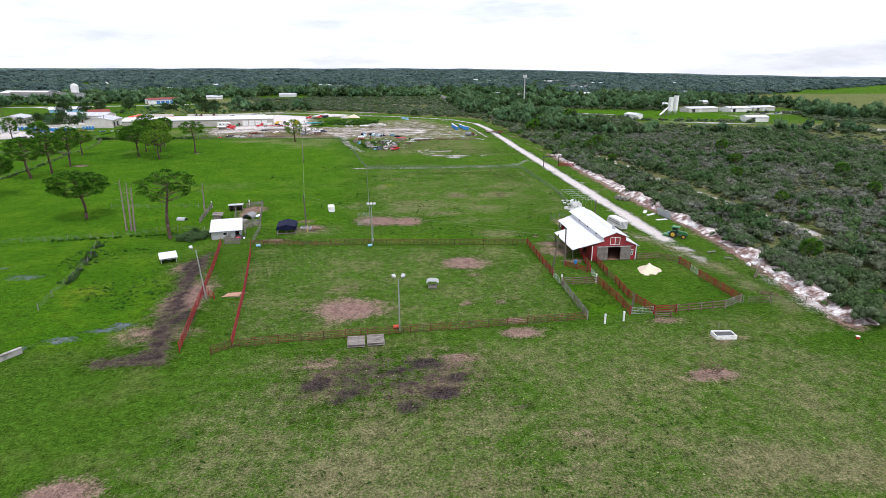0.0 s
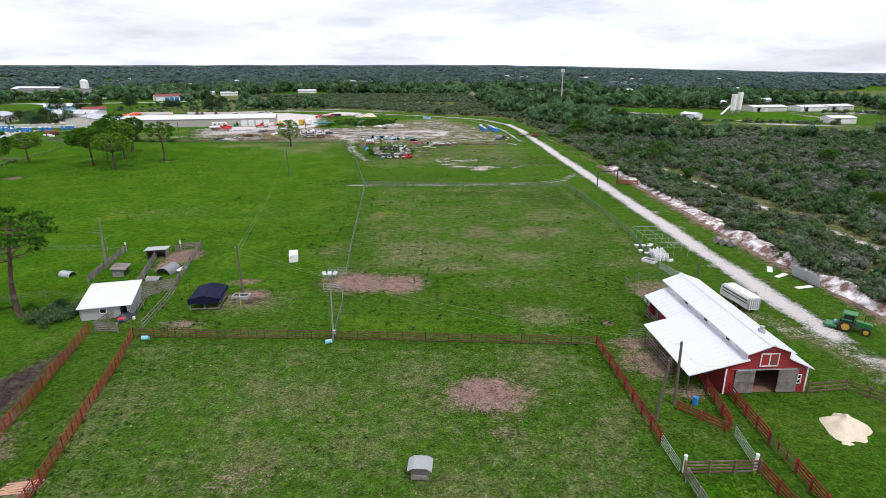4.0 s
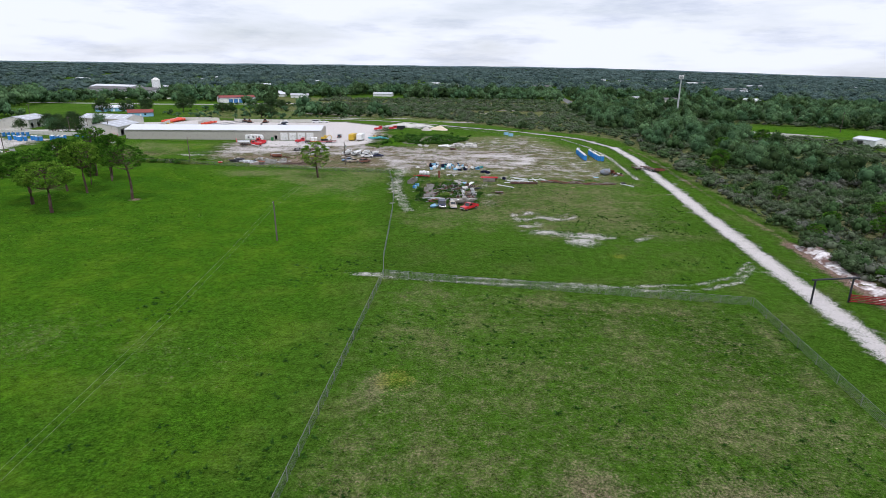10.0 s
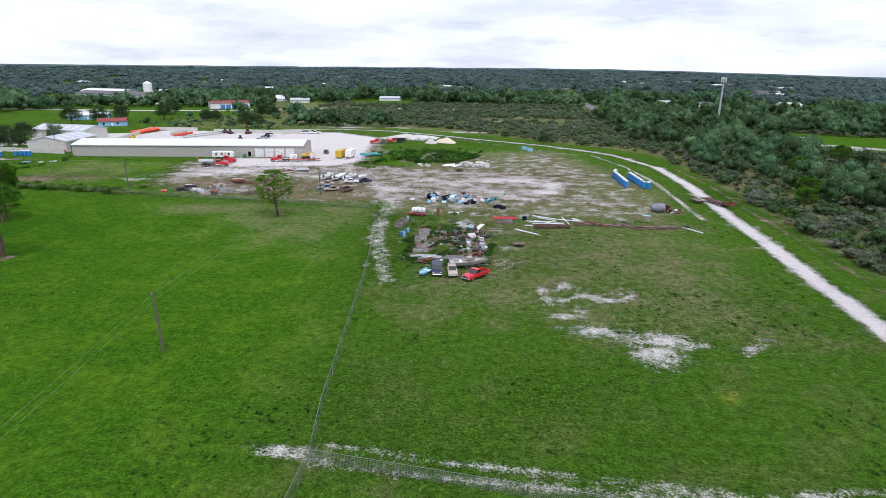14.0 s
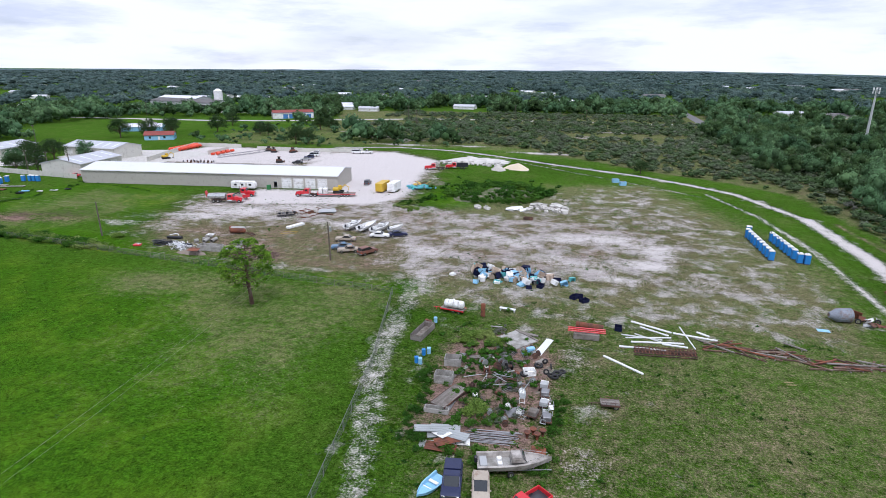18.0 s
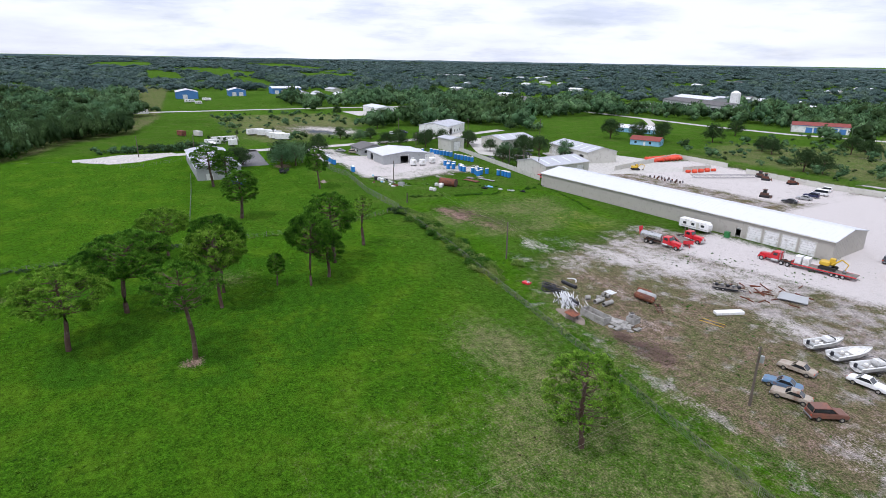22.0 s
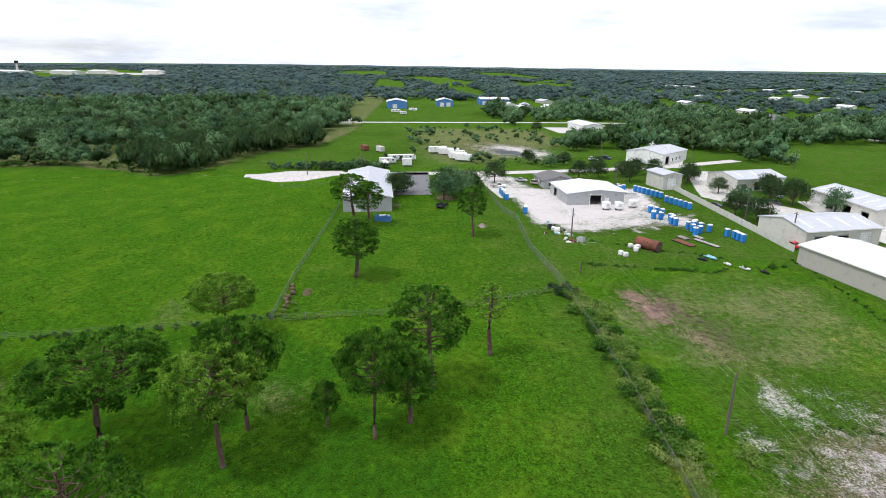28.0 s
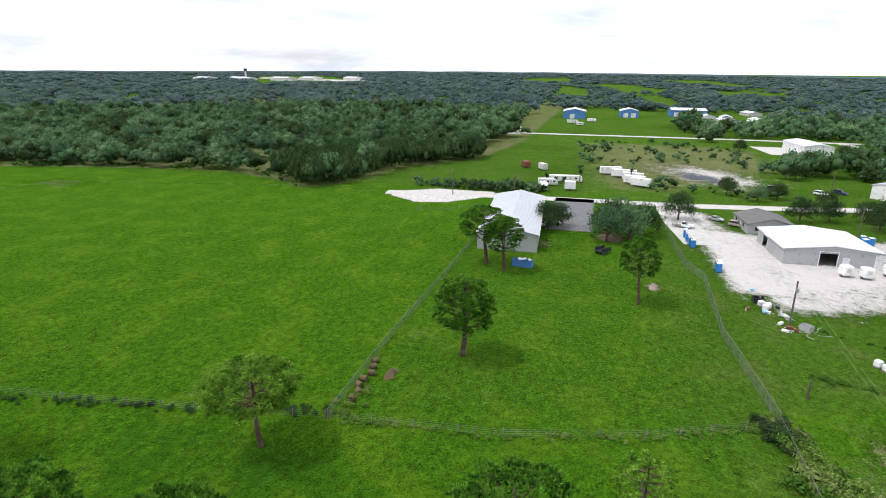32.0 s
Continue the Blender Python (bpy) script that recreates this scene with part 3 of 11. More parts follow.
lay(dirt, poly(gx, gy, SLOPE, 2), 0.8)
lay(mud, poly(gx, gy, SLOPE, 2), 0.86)
# the sandy road and the tracks
lay(sand, line(gx, gy, ROAD[1:14], 2.2, 1.3))
lay(sand, line(gx, gy, ROAD[:2], 1.2, 2.0), 0.65)
lay(sand, line(gx, gy, ROAD[13:], 1.5, 1.2), 0.95)
lay(sand, line(gx, gy, [(55.7, 329), (54.5, 378), (50, 408), (41, 436)], 1.0, 1.0), 0.8)
lay(sand, line(gx, gy, [(-65, 505), (-35, 492), (-8, 470), (22, 446), (40, 430)], 0.8, 1.0), 0.75)
for off in (0, 2.6):
    lay(sand, line(gx, gy, [(-10, 227.5 + off), (10, 226.8 + off * .8), (32, 226.3 + off * .7), (45, 228.6 + off), (53, 233.5 + off), (58.5, 242 + off)], 0.5, 0.9), 0.9)
    lay(sand, line(gx, gy, [(-12.2 - off * .9, 276), (-16.8 - off, 291), (-20.5 - off, 303), (-23.3 - off, 325), (-30.5 - off, 348)], 0.6, 1.2), 0.78)
lay(sand, spot(gx, gy, -13.5, 228.6, 3.2, 1.0), 0.9)
lay(sand, line(gx, gy, [(-13.4, 276), (-18, 291), (-21.7, 303), (-24.5, 325), (-31, 347)], 1.8, 1.4), 0.56)
lay(sand, line(gx, gy, [(-26, 337), (-12, 331), (2, 326), (22, 322)], 0.8, 1.4), 0.62)
lay(sand, line(gx, gy, [(-23, 330), (-30, 345), (-38, 362), (-48, 378), (-56, 392)], 3.0, 3.0), 0.66)
for off in (0, 2.0):
    lay(sand, line(gx, gy, [(37.2 + off * .3, 84), (37 + off * .4, 98), (37.5, 108)], 0.3, 0.8), 0.5)
# white sand flats in the middle field
for x, y, rx, ry, turn, k in [(16.5, 265, 3, 1.2, 0, .75),
                              (21, 260.3, 6.0, 2.2, 0, .74), (29, 258.8, 7, 2.6, 0, .76), (28, 254, 4, 4, 15, .72), (34, 257.5, 3, 1.4, 20, .7), (41, 257.5, 3.4, 1.2, 40, .7), (44, 261, 2, .8, 0, .6), (19, 268, 1.5, 3, 20, .6)]:
    lay(sand, spot(gx, gy, x, y, rx, ry, turn), k)
lay(sand, poly(gx, gy, [(12.3, 276), (14.8, 278.5), (18, 279.8), (20.3, 278), (22, 275.4), (23.3, 275.1), (26, 278), (28.5, 279.6), (29.8, 275.8), (29, 273.5), (25.8, 271.2), (23, 270), (20.5, 272), (19, 271.5), (17.2, 269), (13.5, 268.5)], 1.4), 0.72)
for x, y, rx, ry in [(16.2, 273.8, 1.6, 1.2), (18.6, 275.4, 1.2, .9), (15.2, 277, .9, .7), (25.5, 274.2, 1.3, .8), (27.6, 276.6, .8, 1.0)]:
    sand *= 1 - 0.85 * np.clip(1.6 * spot(gx, gy, x, y, rx, ry), 0, 1)
# spoil bank of white sand along the scrub, red earth on its road side, and open sand inside the scrub
BANK = [(70.2, 76), (71.4, 88), (73.2, 104), (74.2, 119), (74.6, 134), (73.9, 151), (73.3, 163), (73.3, 175), (73.8, 188), (74, 200), (74.2, 219), (73.8, 240), (74.2, 258)]
BANK2 = [(99, 118), (98.6, 134), (98, 150), (96.5, 172), (95, 203), (93.5, 223), (92, 250)]
br_ = np.random.default_rng(19)
for p_ in along(BANK2, 7.0):
    lay(sand, spot(gx, gy, p_.x + br_.uniform(-1.5, 1.5), p_.y, br_.uniform(1.0, 2.2), br_.uniform(2.5, 5.5), br_.uniform(-20, 20)), br_.uniform(0.7, 1.0))
for x, y, rx, ry, k in [(71, 84, 4.5, 6, .95), (69, 96, 3, 4, .6), (106, 185, 3, 4, .7), (101, 240, 3, 3, .7), (84, 108, 2, 3, .6), (110, 150, 2, 5, .6)]:
    lay(sand, spot(gx, gy, x, y, rx, ry), k)
lay(dirt, line(gx, gy, [(x - 1.6, y) for x, y in BANK], 2.2, 2.2), 0.95)
lay(mud, line(gx, gy, [(x - 2.4, y) for x, y in BANK], 0.4, 1.8), 0.55)
lay(dry, line(gx, gy, [(x - 4.0, y) for x, y in BANK], 1.0, 3.0), 0.7)
lay(stone, line(gx, gy, ROAD, 3.2, 2.0), 0.5)
lay(sand, line(gx, gy, [(61.5, 112), (60, 120), (57, 125), (54.5, 130)], 1.2, 2.6), 0.72)
lay(dry, line(gx, gy, [(64, 84), (63, 100), (61, 112), (57, 126), (53, 132)], 2.5, 3.0), 0.85)
lay(sand, line(gx, gy, [(63.5, 88), (62.5, 100), (61.5, 110)], 0.8, 2.4), 0.45)
lay(dirt, line(gx, gy, [(73, 258), (71.6, 300), (71, 340), (71.2, 375), (68, 405)], 1.2, 1.6), 0.68)
lay(stone, line(gx, gy, [(71, 318), (70.8, 345), (71, 372)], 1.0, 2.0), 0.6)
# pale yard of the depot and the junk yard
YARD = [(-119, 391), (-114, 374), (-108, 356), (-101, 344), (-88, 335.5), (-55, 331.5), (-30, 331), (-14, 338), (20, 342), (28, 372), (18, 392), (-16, 390), (-44, 396), (-50, 410),
        (-52, 440), (-58, 480), (-92, 505), (-130, 500), (-190, 495), (-196, 460), (-180, 425), (-84, 424), (-80, 408), (-104, 402)]
lay(stone, poly(gx, gy, YARD, 5), 0.68)
lay(dry, poly(gx, gy, YARD, 8), 0.95)
lay(dirt, poly(gx, gy, YARD, 8), 0.42)
for x, y, rx, ry, k in [(-92, 375, 14, 8, .82), (-78, 383, 12, 6, .8), (-72, 347, 7, 3, .75), (-84, 352, 6, 4, .75), (-100, 366, 10, 5, .78), (-60, 368, 8, 5, .72), (-64, 341, 6, 3, .7), (-76, 370, 6, 4, .7)]:
    lay(sand, spot(gx, gy, x, y, rx, ry), k)
for x, y, rx, ry, k in [(-86, 362, 6, 4, .8), (-70, 356, 7, 4, .8), (-98, 358, 6, 3, .9), (-62, 350, 6, 3, .7), (-74, 378, 5, 3, .8)]:
    lay(lush, spot(gx, gy, x, y, rx, ry), k)
lay(sand, poly(gx, gy, [(-104, 388), (-98, 382), (-72, 388), (-56, 393), (-52, 410), (-58, 440), (-62, 480), (-90, 500), (-118, 490), (-112, 440), (-84, 424), (-79, 408), (-104, 403)], 4), 1.15)
lay(sand, poly(gx, gy, [(-196, 440), (-120, 450), (-108, 470), (-118, 492), (-190, 494)], 4), 1.0)
for x, y, rx, ry, k in [(-114, 362, 8, 5, .5), (-102, 376, 12, 7, .62), (-113, 355, 6, 4, .56), (-98, 354, 8, 6, .6), (-92, 366, 10, 7, .55), (-92, 354, 6, 5, .5), (-86, 353, 5, 4, .55), (-76, 360, 5, 3, .55), (-61, 357, 5, 4, .6), (-50, 335, 5, 2.5, .7),
                        (-68, 374, 5, 3, .5), (-34, 345, 10, 6, .62), (-30, 352, 9, 7, .66), (-22, 369, 10, 5, .66), (-11, 366, 8, 6, .7), (0, 372, 9, 6, .74), (10, 374, 8, 7, .78), (17, 356, 8, 5, .8),
                        (12, 346, 6, 3, .7), (-3, 356, 7, 4, .66), (20, 366, 6, 9, .74), (-27, 333, 6, 4, .6), (-46, 391, 8, 5, .6), (-28, 382, 10, 4, .6), (20, 420, 3, 16, .55), (16, 370, 12, 9, .62), (6, 352, 12, 6, .62), (26, 392, 9, 10, .5), (-8, 398, 9, 8, .52), (28, 348, 8, 5, .5), (14, 402, 10, 6, .5), (7.5, 287, 3.5, 5, .42), (5, 312, 2.5, 6, .5),
                        (-95, 528, 16, 5, .8), (-60, 532, 12, 4, .75), (-20, 516, 18, 4, .85), (-125, 560, 20, 7, .8), (-100, 548, 14, 4, .9), (20, 520, 8, 5, .7), (45, 560, 15, 8, .8), (5, 590, 22, 8, .7), (62, 590, 16, 9, .75),
                        (-40, 560, 10, 6, .6), (12, 545, 14, 6, .7), (20, 625, 25, 4, .8), (-108, 346, 5, 3, .5), (-70.7, 312, 4, 3, .3)]:
    lay(sand, spot(gx, gy, x, y, rx, ry), k)
thin = 1 - 0.55 * poly(gx, gy, [(-100, 337), (-50, 332), (-30, 334), (-40, 358), (-70, 366), (-98, 358)], 6)
stone *= thin
sand *= thin
lay(dirt, poly(gx, gy, [(-100, 337), (-50, 332), (-30, 334), (-40, 358), (-70, 366), (-98, 358)], 6), 0.5)
# the mown lawn before the grey workshop
mown = poly(gx, gy, [(-148, 284), (-158, 335), (-205, 344), (-238, 338), (-238, 284)], 3)
lush *= 1 - 0.2 * mown
dry *= 1 - 0.7 * mown
# depot pads, parking and lanes on the west side
lay(sand, poly(gx, gy, [(-256, 340), (-244, 342), (-221, 346), (-199, 348), (-197, 357), (-205, 378), (-199, 388), (-212, 392), (-224, 380), (-227, 356), (-258, 353), (-280, 352), (-280, 341)], 3.5), 0.8)
lay(stone, poly(gx, gy, [(-262, 339), (-199, 346), (-196, 360), (-200, 390), (-214, 394), (-228, 380), (-230, 356), (-262, 353)], 4), 0.6)
lay(dirt, poly(gx, gy, [(-222, 348), (-199, 348), (-197, 386), (-214, 390)], 8), 0.52)
lay(dirt, poly(gx, gy, [(-215, 350), (-199, 350), (-199, 386), (-212, 388)], 5), 0.5)
lay(sand, poly(gx, gy, [(-276, 247), (-268, 258), (-270, 268), (-285, 284), (-292, 282), (-292, 260), (-284, 247)], 1.0), 1.0)
lay(sand, line(gx, gy, [(-247, 108), (-262, 114), (-268, 126), (-273, 160), (-285, 214), (-280, 246)], 0.8, 1.0), 0.5)
lay(dirt, spot(gx, gy, -262, 122, 9, 14), 0.5)
# wet hollows and the pond
for x, y, rx, ry, k in [(-51, 83.5, 4.5, 1.6, .62), (-47, 86, 4, 1.4, .6), (-44.5, 88, 3, 1.6, .55), (-55.5, 81, 2, 1, .62), (-72, 112, 6, 3, .55), (-80, 117, 4, 2, .5)]:
    lay(water, spot(gx, gy, x, y, rx, ry), k)
# pale ground colours stand for the pond's algae and the sky it reflects
lay(stone, spot(gx, gy, -350, 366, 32, 20, 25), 0.55)
lay(sand, spot(gx, gy, -350, 366, 29, 17, 25), 0.82)
lay(water, spot(gx, gy, -345, 362, 20, 9, 25), 0.66)
lay(straw, spot(gx, gy, -57, 101, 7, 9), 0.62)
lay(straw, spot(gx, gy, -2, 194, 3.5, 4), 0.8)
lay(straw, spot(gx, gy, -69, 193, 7, 5), 0.7)
lay(straw, spot(gx, gy, 33.7, 245, 2.6, 2), 0.8)
lay(straw, line(gx, gy, [(-158, 338), (-125, 336.5), (-98, 333.5)], 2.2, 2.5), 0.85)
lay(lush, line(gx, gy, [(-157, 342), (-120, 341), (-84, 337), (-50, 332), (-20, 330)], 5.0, 2.0), 0.85)
lay(dirt, poly(gx, gy, [(-14, 287), (3, 287), (4, 312), (-6, 318), (-14, 312)], 2.5), 0.75)
lay(straw, spot(gx, gy, -12, 137, 3, 3), 0.5)
lay(dry, poly(gx, gy, [(40.3, 137), (50, 137.5), (49.5, 145), (42.8, 145.8), (39.9, 144)], 1.2), 1.0)
lay(dirt, poly(gx, gy, [(40.3, 137), (50, 137.5), (49.5, 145), (42.8, 145.8), (39.9, 144)], 1.2), 0.55)
lay(dry, poly(gx, gy, [(-160, 346), (-122, 344), (-120, 372), (-132, 388), (-158, 392)], 6), 0.6)
lay(dirt, spot(gx, gy, -149, 354, 10, 3, 10), 0.55)
lay(dry, spot(gx, gy, -136, 360, 16, 10, 15), 0.6)
lay(mud, spot(gx, gy, -137, 358, 13, 6, 15), 0.5)
lay(dirt, spot(gx, gy, -152, 349, 5, 4, 10), 0.8)
lay(dirt, spot(gx, gy, -136, 352, 12, 4, 15), 0.55)
lay(lush, line(gx, gy, [(-160, 342), (-166, 362), (-170, 388), (-150, 394), (-128, 388)], 3.0, 3.0), 0.8)
lay(straw, poly(gx, gy, [(-140, 372), (-118, 364), (-116, 384), (-142, 392)], 5), 0.6)
lay(sand, spot(gx, gy, -116, 353.5, 6.0, 2.0, -25), 0.62)
lay(mud, spot(gx, gy, -148, 353, 12, 5, 10), 0.45)
lay(lush, poly(gx, gy, [(-142, 374), (-122, 368), (-120, 386), (-146, 392)], 5), 0.9)
lay(sand, poly(gx, gy, [(-260, 343), (-207, 342), (-204, 350), (-214, 372), (-226, 388), (-256, 396), (-250, 372)], 3), 0.95)
# far openings: fields, lots and clearings among the trees
for x, y, rx, ry, turn in [(257, 452, 60, 48, 0), (215, 480, 72, 40, -25), (320, 500, 60, 40, 0)]:
    clear = 1 - np.clip(1.8 * spot(gx, gy, x, y, rx, ry, turn), 0, 1)
    dry *= clear
    dirt *= clear
lay(lush, spot(gx, gy, 256, 442, 40, 30), 0.7)
lay(sand, spot(gx, gy, 234, 398, 34, 6, -20), 0.9)
lay(sand, spot(gx, gy, 330, 474, 34, 12, 0), 0.7)
lay(sand, line(gx, gy, [(284, 433), (286, 480), (296, 489)], 2.0, 2.0), 0.8)
lay(lush, spot(gx, gy, 257, 456, 36, 34), 0.85)
lay(sand, spot(gx, gy, 171, 487, 28, 5, -28), 0.9)
lay(lush, spot(gx, gy, 211, 491, 80, 40, -25), 0.7)
lay(sand, line(gx, gy, [(145, 519), (169, 477), (191, 438), (236, 413)], 2.4, 2.0), 0.9)
lay(sand, spot(gx, gy, 179, 459, 12, 4, 40), 0.8)
lay(sand, spot(gx, gy, 306, 351, 40, 12, -40), 0.75)
lay(sand, spot(gx, gy, -390, 720, 70, 22), 0.6)
lay(sand, spot(gx, gy, -350, 705, 60, 16), 0.8)
lay(lush, poly(gx, gy, [(-420, 320), (-300, 330), (-300, 420), (-400, 440), (-480, 420), (-480, 300)], 8), 0.3)
lay(dry, poly(gx, gy, [(-440, 320), (-360, 330), (-360, 400), (-450, 410)], 8), 0.8)

# rough ground beyond the yard and in the western marsh
lay(dry, poly(gx, gy, [(-200, 500), (-60, 520), (40, 480), (60, 520), (60, 640), (-160, 640), (-230, 560)], 12), 0.7)
lay(dry, poly(gx, gy, [(-460, 310), (-310, 316), (-305, 345), (-350, 385), (-460, 395)], 10), 0.75)
lay(sand, line(gx, gy, [(-165, 580), (-142, 578), (-122, 560), (-98, 538)], 2.5, 3.0), 0.7)
nx, ny = len(xs), len(ys)
ii = (np.arange(ny - 1)[:, None] * nx + np.arange(nx - 1)[None, :]).ravel()
quads = np.stack([ii, ii + 1, ii + 1 + nx, ii + nx], 1)


def ground_material():
    m = bpy.data.materials.new("pasture_ground")
    m.use_nodes = True
    t = m.node_tree
    t.nodes.clear()
    out = node(t, "ShaderNodeOutputMaterial")
    bsdf = node(t, "ShaderNodeBsdfPrincipled", Roughness=0.95)
    bsdf.inputs["Specular IOR Level"].default_value = 0.0
    bsdf.inputs["Sheen Roughness"].default_value = 0.45
    bsdf.inputs["Sheen Tint"].default_value = (0.40, 0.80, 0.10, 1)
    geo = node(t, "ShaderNodeNewGeometry")

    def noise_at(scale, detail=4.0, rough=0.55):
        n = node(t, "ShaderNodeTexNoise", Scale=scale, Detail=detail, Roughness=rough)
        link(t, geo.outputs["Position"], n.inputs["Vector"])
        return n.outputs["Fac"]

    def math_(op, a, b=0.0, c=0.0):
        n = node(t, "ShaderNodeMath")
        n.operation = op
        for i, v in enumerate((a, b, c)):
            if isinstance(v, (int, float)):
                n.inputs[i].default_value = v
            else:
                link(t, v, n.inputs[i])
        return n.outputs[0]

    def step(v, lo, hi):
        n = node(t, "ShaderNodeMapRange")
        n.interpolation_type = "SMOOTHSTEP"
        n.inputs["From Min"].default_value, n.inputs["From Max"].default_value = lo, hi
        link(t, v, n.inputs["Value"])
        return n.outputs["Result"]

    def blend(f, a, b):
        n = node(t, "ShaderNodeMix")
        n.data_type = "RGBA"
        link(t, f, n.inputs["Factor"])
        for slot, v in ((6, a), (7, b)):
            if isinstance(v, tuple):
                n.inputs[slot].default_value = (*v, 1)
            else:
                link(t, v, n.inputs[slot])
        return n.outputs[2]

    big, mid, small, fine = noise_at(0.018, 3), noise_at(0.12, 5, 0.6), noise_at(0.75, 5, 0.65), noise_at(3.6, 4, 0.7)
    ragged = math_("ADD", math_("MULTIPLY_ADD", small, 1.2, -0.6), math_("MULTIPLY_ADD", fine, 1.6, -0.8))
    ragged = math_("ADD", ragged, math_("MULTIPLY_ADD", mid, 0.9, -0.45))
    broken = math_("ADD", math_("MULTIPLY_ADD", noise_at(0.22, 6, 0.62), 3.0, -1.5), math_("MULTIPLY_ADD", fine, 0.7, -0.35))
    at = []
    for name in ("cover_a", "cover_b", "cover_c"):
        a = node(t, "ShaderNodeAttribute")
        a.attribute_name = name
        s = node(t, "ShaderNodeSeparateColor")
        link(t, a.outputs["Color"], s.inputs["Color"])
        at += [s.outputs[0], s.outputs[1], s.outputs[2]]
    a_sand, a_dirt, a_mud, a_lush, a_dry, a_water, a_stone, a_straw, _ = at

    bare = math_("MINIMUM", math_("ADD", math_("ADD", a_sand, a_mud), math_("ADD", a_dirt, a_stone)), 1.0)
    link(t, math_("MULTIPLY", math_("SUBTRACT", 1.0, bare), 0.2), bsdf.inputs["Sheen Weight"])

    def edge(v, lo=0.36, hi=0.62, k=1.0, by=None):
        has = step(v, 0.0, 0.12)
        return math_("MULTIPLY", step(math_("ADD", v, math_("MULTIPLY", by or ragged, k)), lo, hi), has)

    # grass in tufts: light blades, shade between the tufts put into the colour
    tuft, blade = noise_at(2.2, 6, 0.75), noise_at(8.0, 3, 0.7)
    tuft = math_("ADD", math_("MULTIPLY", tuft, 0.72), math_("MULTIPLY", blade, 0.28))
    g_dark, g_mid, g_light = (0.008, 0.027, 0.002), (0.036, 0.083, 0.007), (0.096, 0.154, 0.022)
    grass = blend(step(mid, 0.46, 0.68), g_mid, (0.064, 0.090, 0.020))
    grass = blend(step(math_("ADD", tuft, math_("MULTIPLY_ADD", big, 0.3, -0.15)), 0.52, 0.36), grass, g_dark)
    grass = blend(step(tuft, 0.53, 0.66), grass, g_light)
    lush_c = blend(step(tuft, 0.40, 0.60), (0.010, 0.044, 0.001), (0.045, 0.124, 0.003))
    lush_c = blend(step(mid, 0.42, 0.66), lush_c, (0.052, 0.112, 0.004))
    lush_c = blend(math_("MULTIPLY", step(a_lush, 0.84, 1.0), step(math_("ADD", small, mid), 1.22, 0.86)), lush_c, (0.020, 0.070, 0.003))
    grass = blend(math_("MULTIPLY", step(math_("ADD", a_lush, math_("MULTIPLY", ragged, 0.45)), 0.15, 0.85), 0.95), grass, lush_c)
    dry_c = blend(step(fine, 0.3, 0.7), (0.080, 0.068, 0.038), (0.235, 0.188, 0.125))
    col = blend(math_("MULTIPLY", edge(a_dry, 0.30, 1.05, 1.0), 0.82), grass, dry_c)
    straw_c = blend(step(fine, 0.3, 0.7), (0.10, 0.13, 0.01), (0.26, 0.24, 0.03))
    col = blend(math_("MULTIPLY", edge(a_straw, 0.5, 1.0, 0.8), 0.6), col, straw_c)
    stone_c = blend(step(fine, 0.3, 0.72), (0.25, 0.222, 0.21), (0.50, 0.465, 0.45))
    col = blend(math_("MULTIPLY", edge(a_stone, 0.40, 0.95, 0.9, broken), 0.9), col, stone_c)
    dirt_c = blend(step(fine, 0.3, 0.7), (0.125, 0.078, 0.064), (0.31, 0.205, 0.175))
    dirt_c = blend(step(small, 0.35, 0.7), dirt_c, (0.22, 0.148, 0.125))
    col = blend(edge(a_dirt, 0.40, 0.85, 0.75), col, dirt_c)
    mud_c = blend(step(fine, 0.35, 0.7), (0.022, 0.017, 0.018), (0.085, 0.065, 0.06))
    col = blend(edge(a_mud, 0.42, 0.85, 0.9), col, mud_c)
    sand_c = blend(step(fine, 0.25, 0.75), (0.42, 0.378, 0.362), (0.69, 0.655, 0.645))
    sand_c = blend(step(small, 0.35, 0.75), sand_c, (0.56, 0.52, 0.505))
    on_sand = edge(a_sand, 0.38, 0.98, 0.85)
    col = blend(on_sand, col, sand_c)
    wet = edge(a_water, 0.50, 0.56, 0.7)
    col = blend(wet, col, (0.10, 0.115, 0.14))
    # droppings and pale leaves strewn about
    vor = node(t, "ShaderNodeTexVoronoi", Scale=0.42)
    link(t, geo.outputs["Position"], vor.inputs["Vector"])
    speck = math_("MULTIPLY", math_("LESS_THAN", vor.outputs["Distance"], 0.07), step(mid, 0.48, 0.56))
    col = blend(math_("MULTIPLY", speck, step(a_dry, 0.2, 0.4)), col, (0.03, 0.022, 0.015))
    vor2 = node(t, "ShaderNodeTexVoronoi", Scale=0.63)
    link(t, geo.outputs["Position"], vor2.inputs["Vector"])
    speck2 = math_("MULTIPLY", math_("LESS_THAN", vor2.outputs["Distance"], 0.06), step(mid, 0.54, 0.46))
    col = blend(math_("MULTIPLY", speck2, step(a_dry, 0.2, 0.4)), col, (0.34, 0.32, 0.17))
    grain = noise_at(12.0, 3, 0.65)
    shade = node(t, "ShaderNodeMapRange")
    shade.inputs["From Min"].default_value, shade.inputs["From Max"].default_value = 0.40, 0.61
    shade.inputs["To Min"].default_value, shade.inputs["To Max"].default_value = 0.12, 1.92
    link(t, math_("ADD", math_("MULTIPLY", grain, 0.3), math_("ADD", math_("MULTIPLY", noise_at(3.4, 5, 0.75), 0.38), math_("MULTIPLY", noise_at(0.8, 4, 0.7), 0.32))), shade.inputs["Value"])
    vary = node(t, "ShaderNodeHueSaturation")
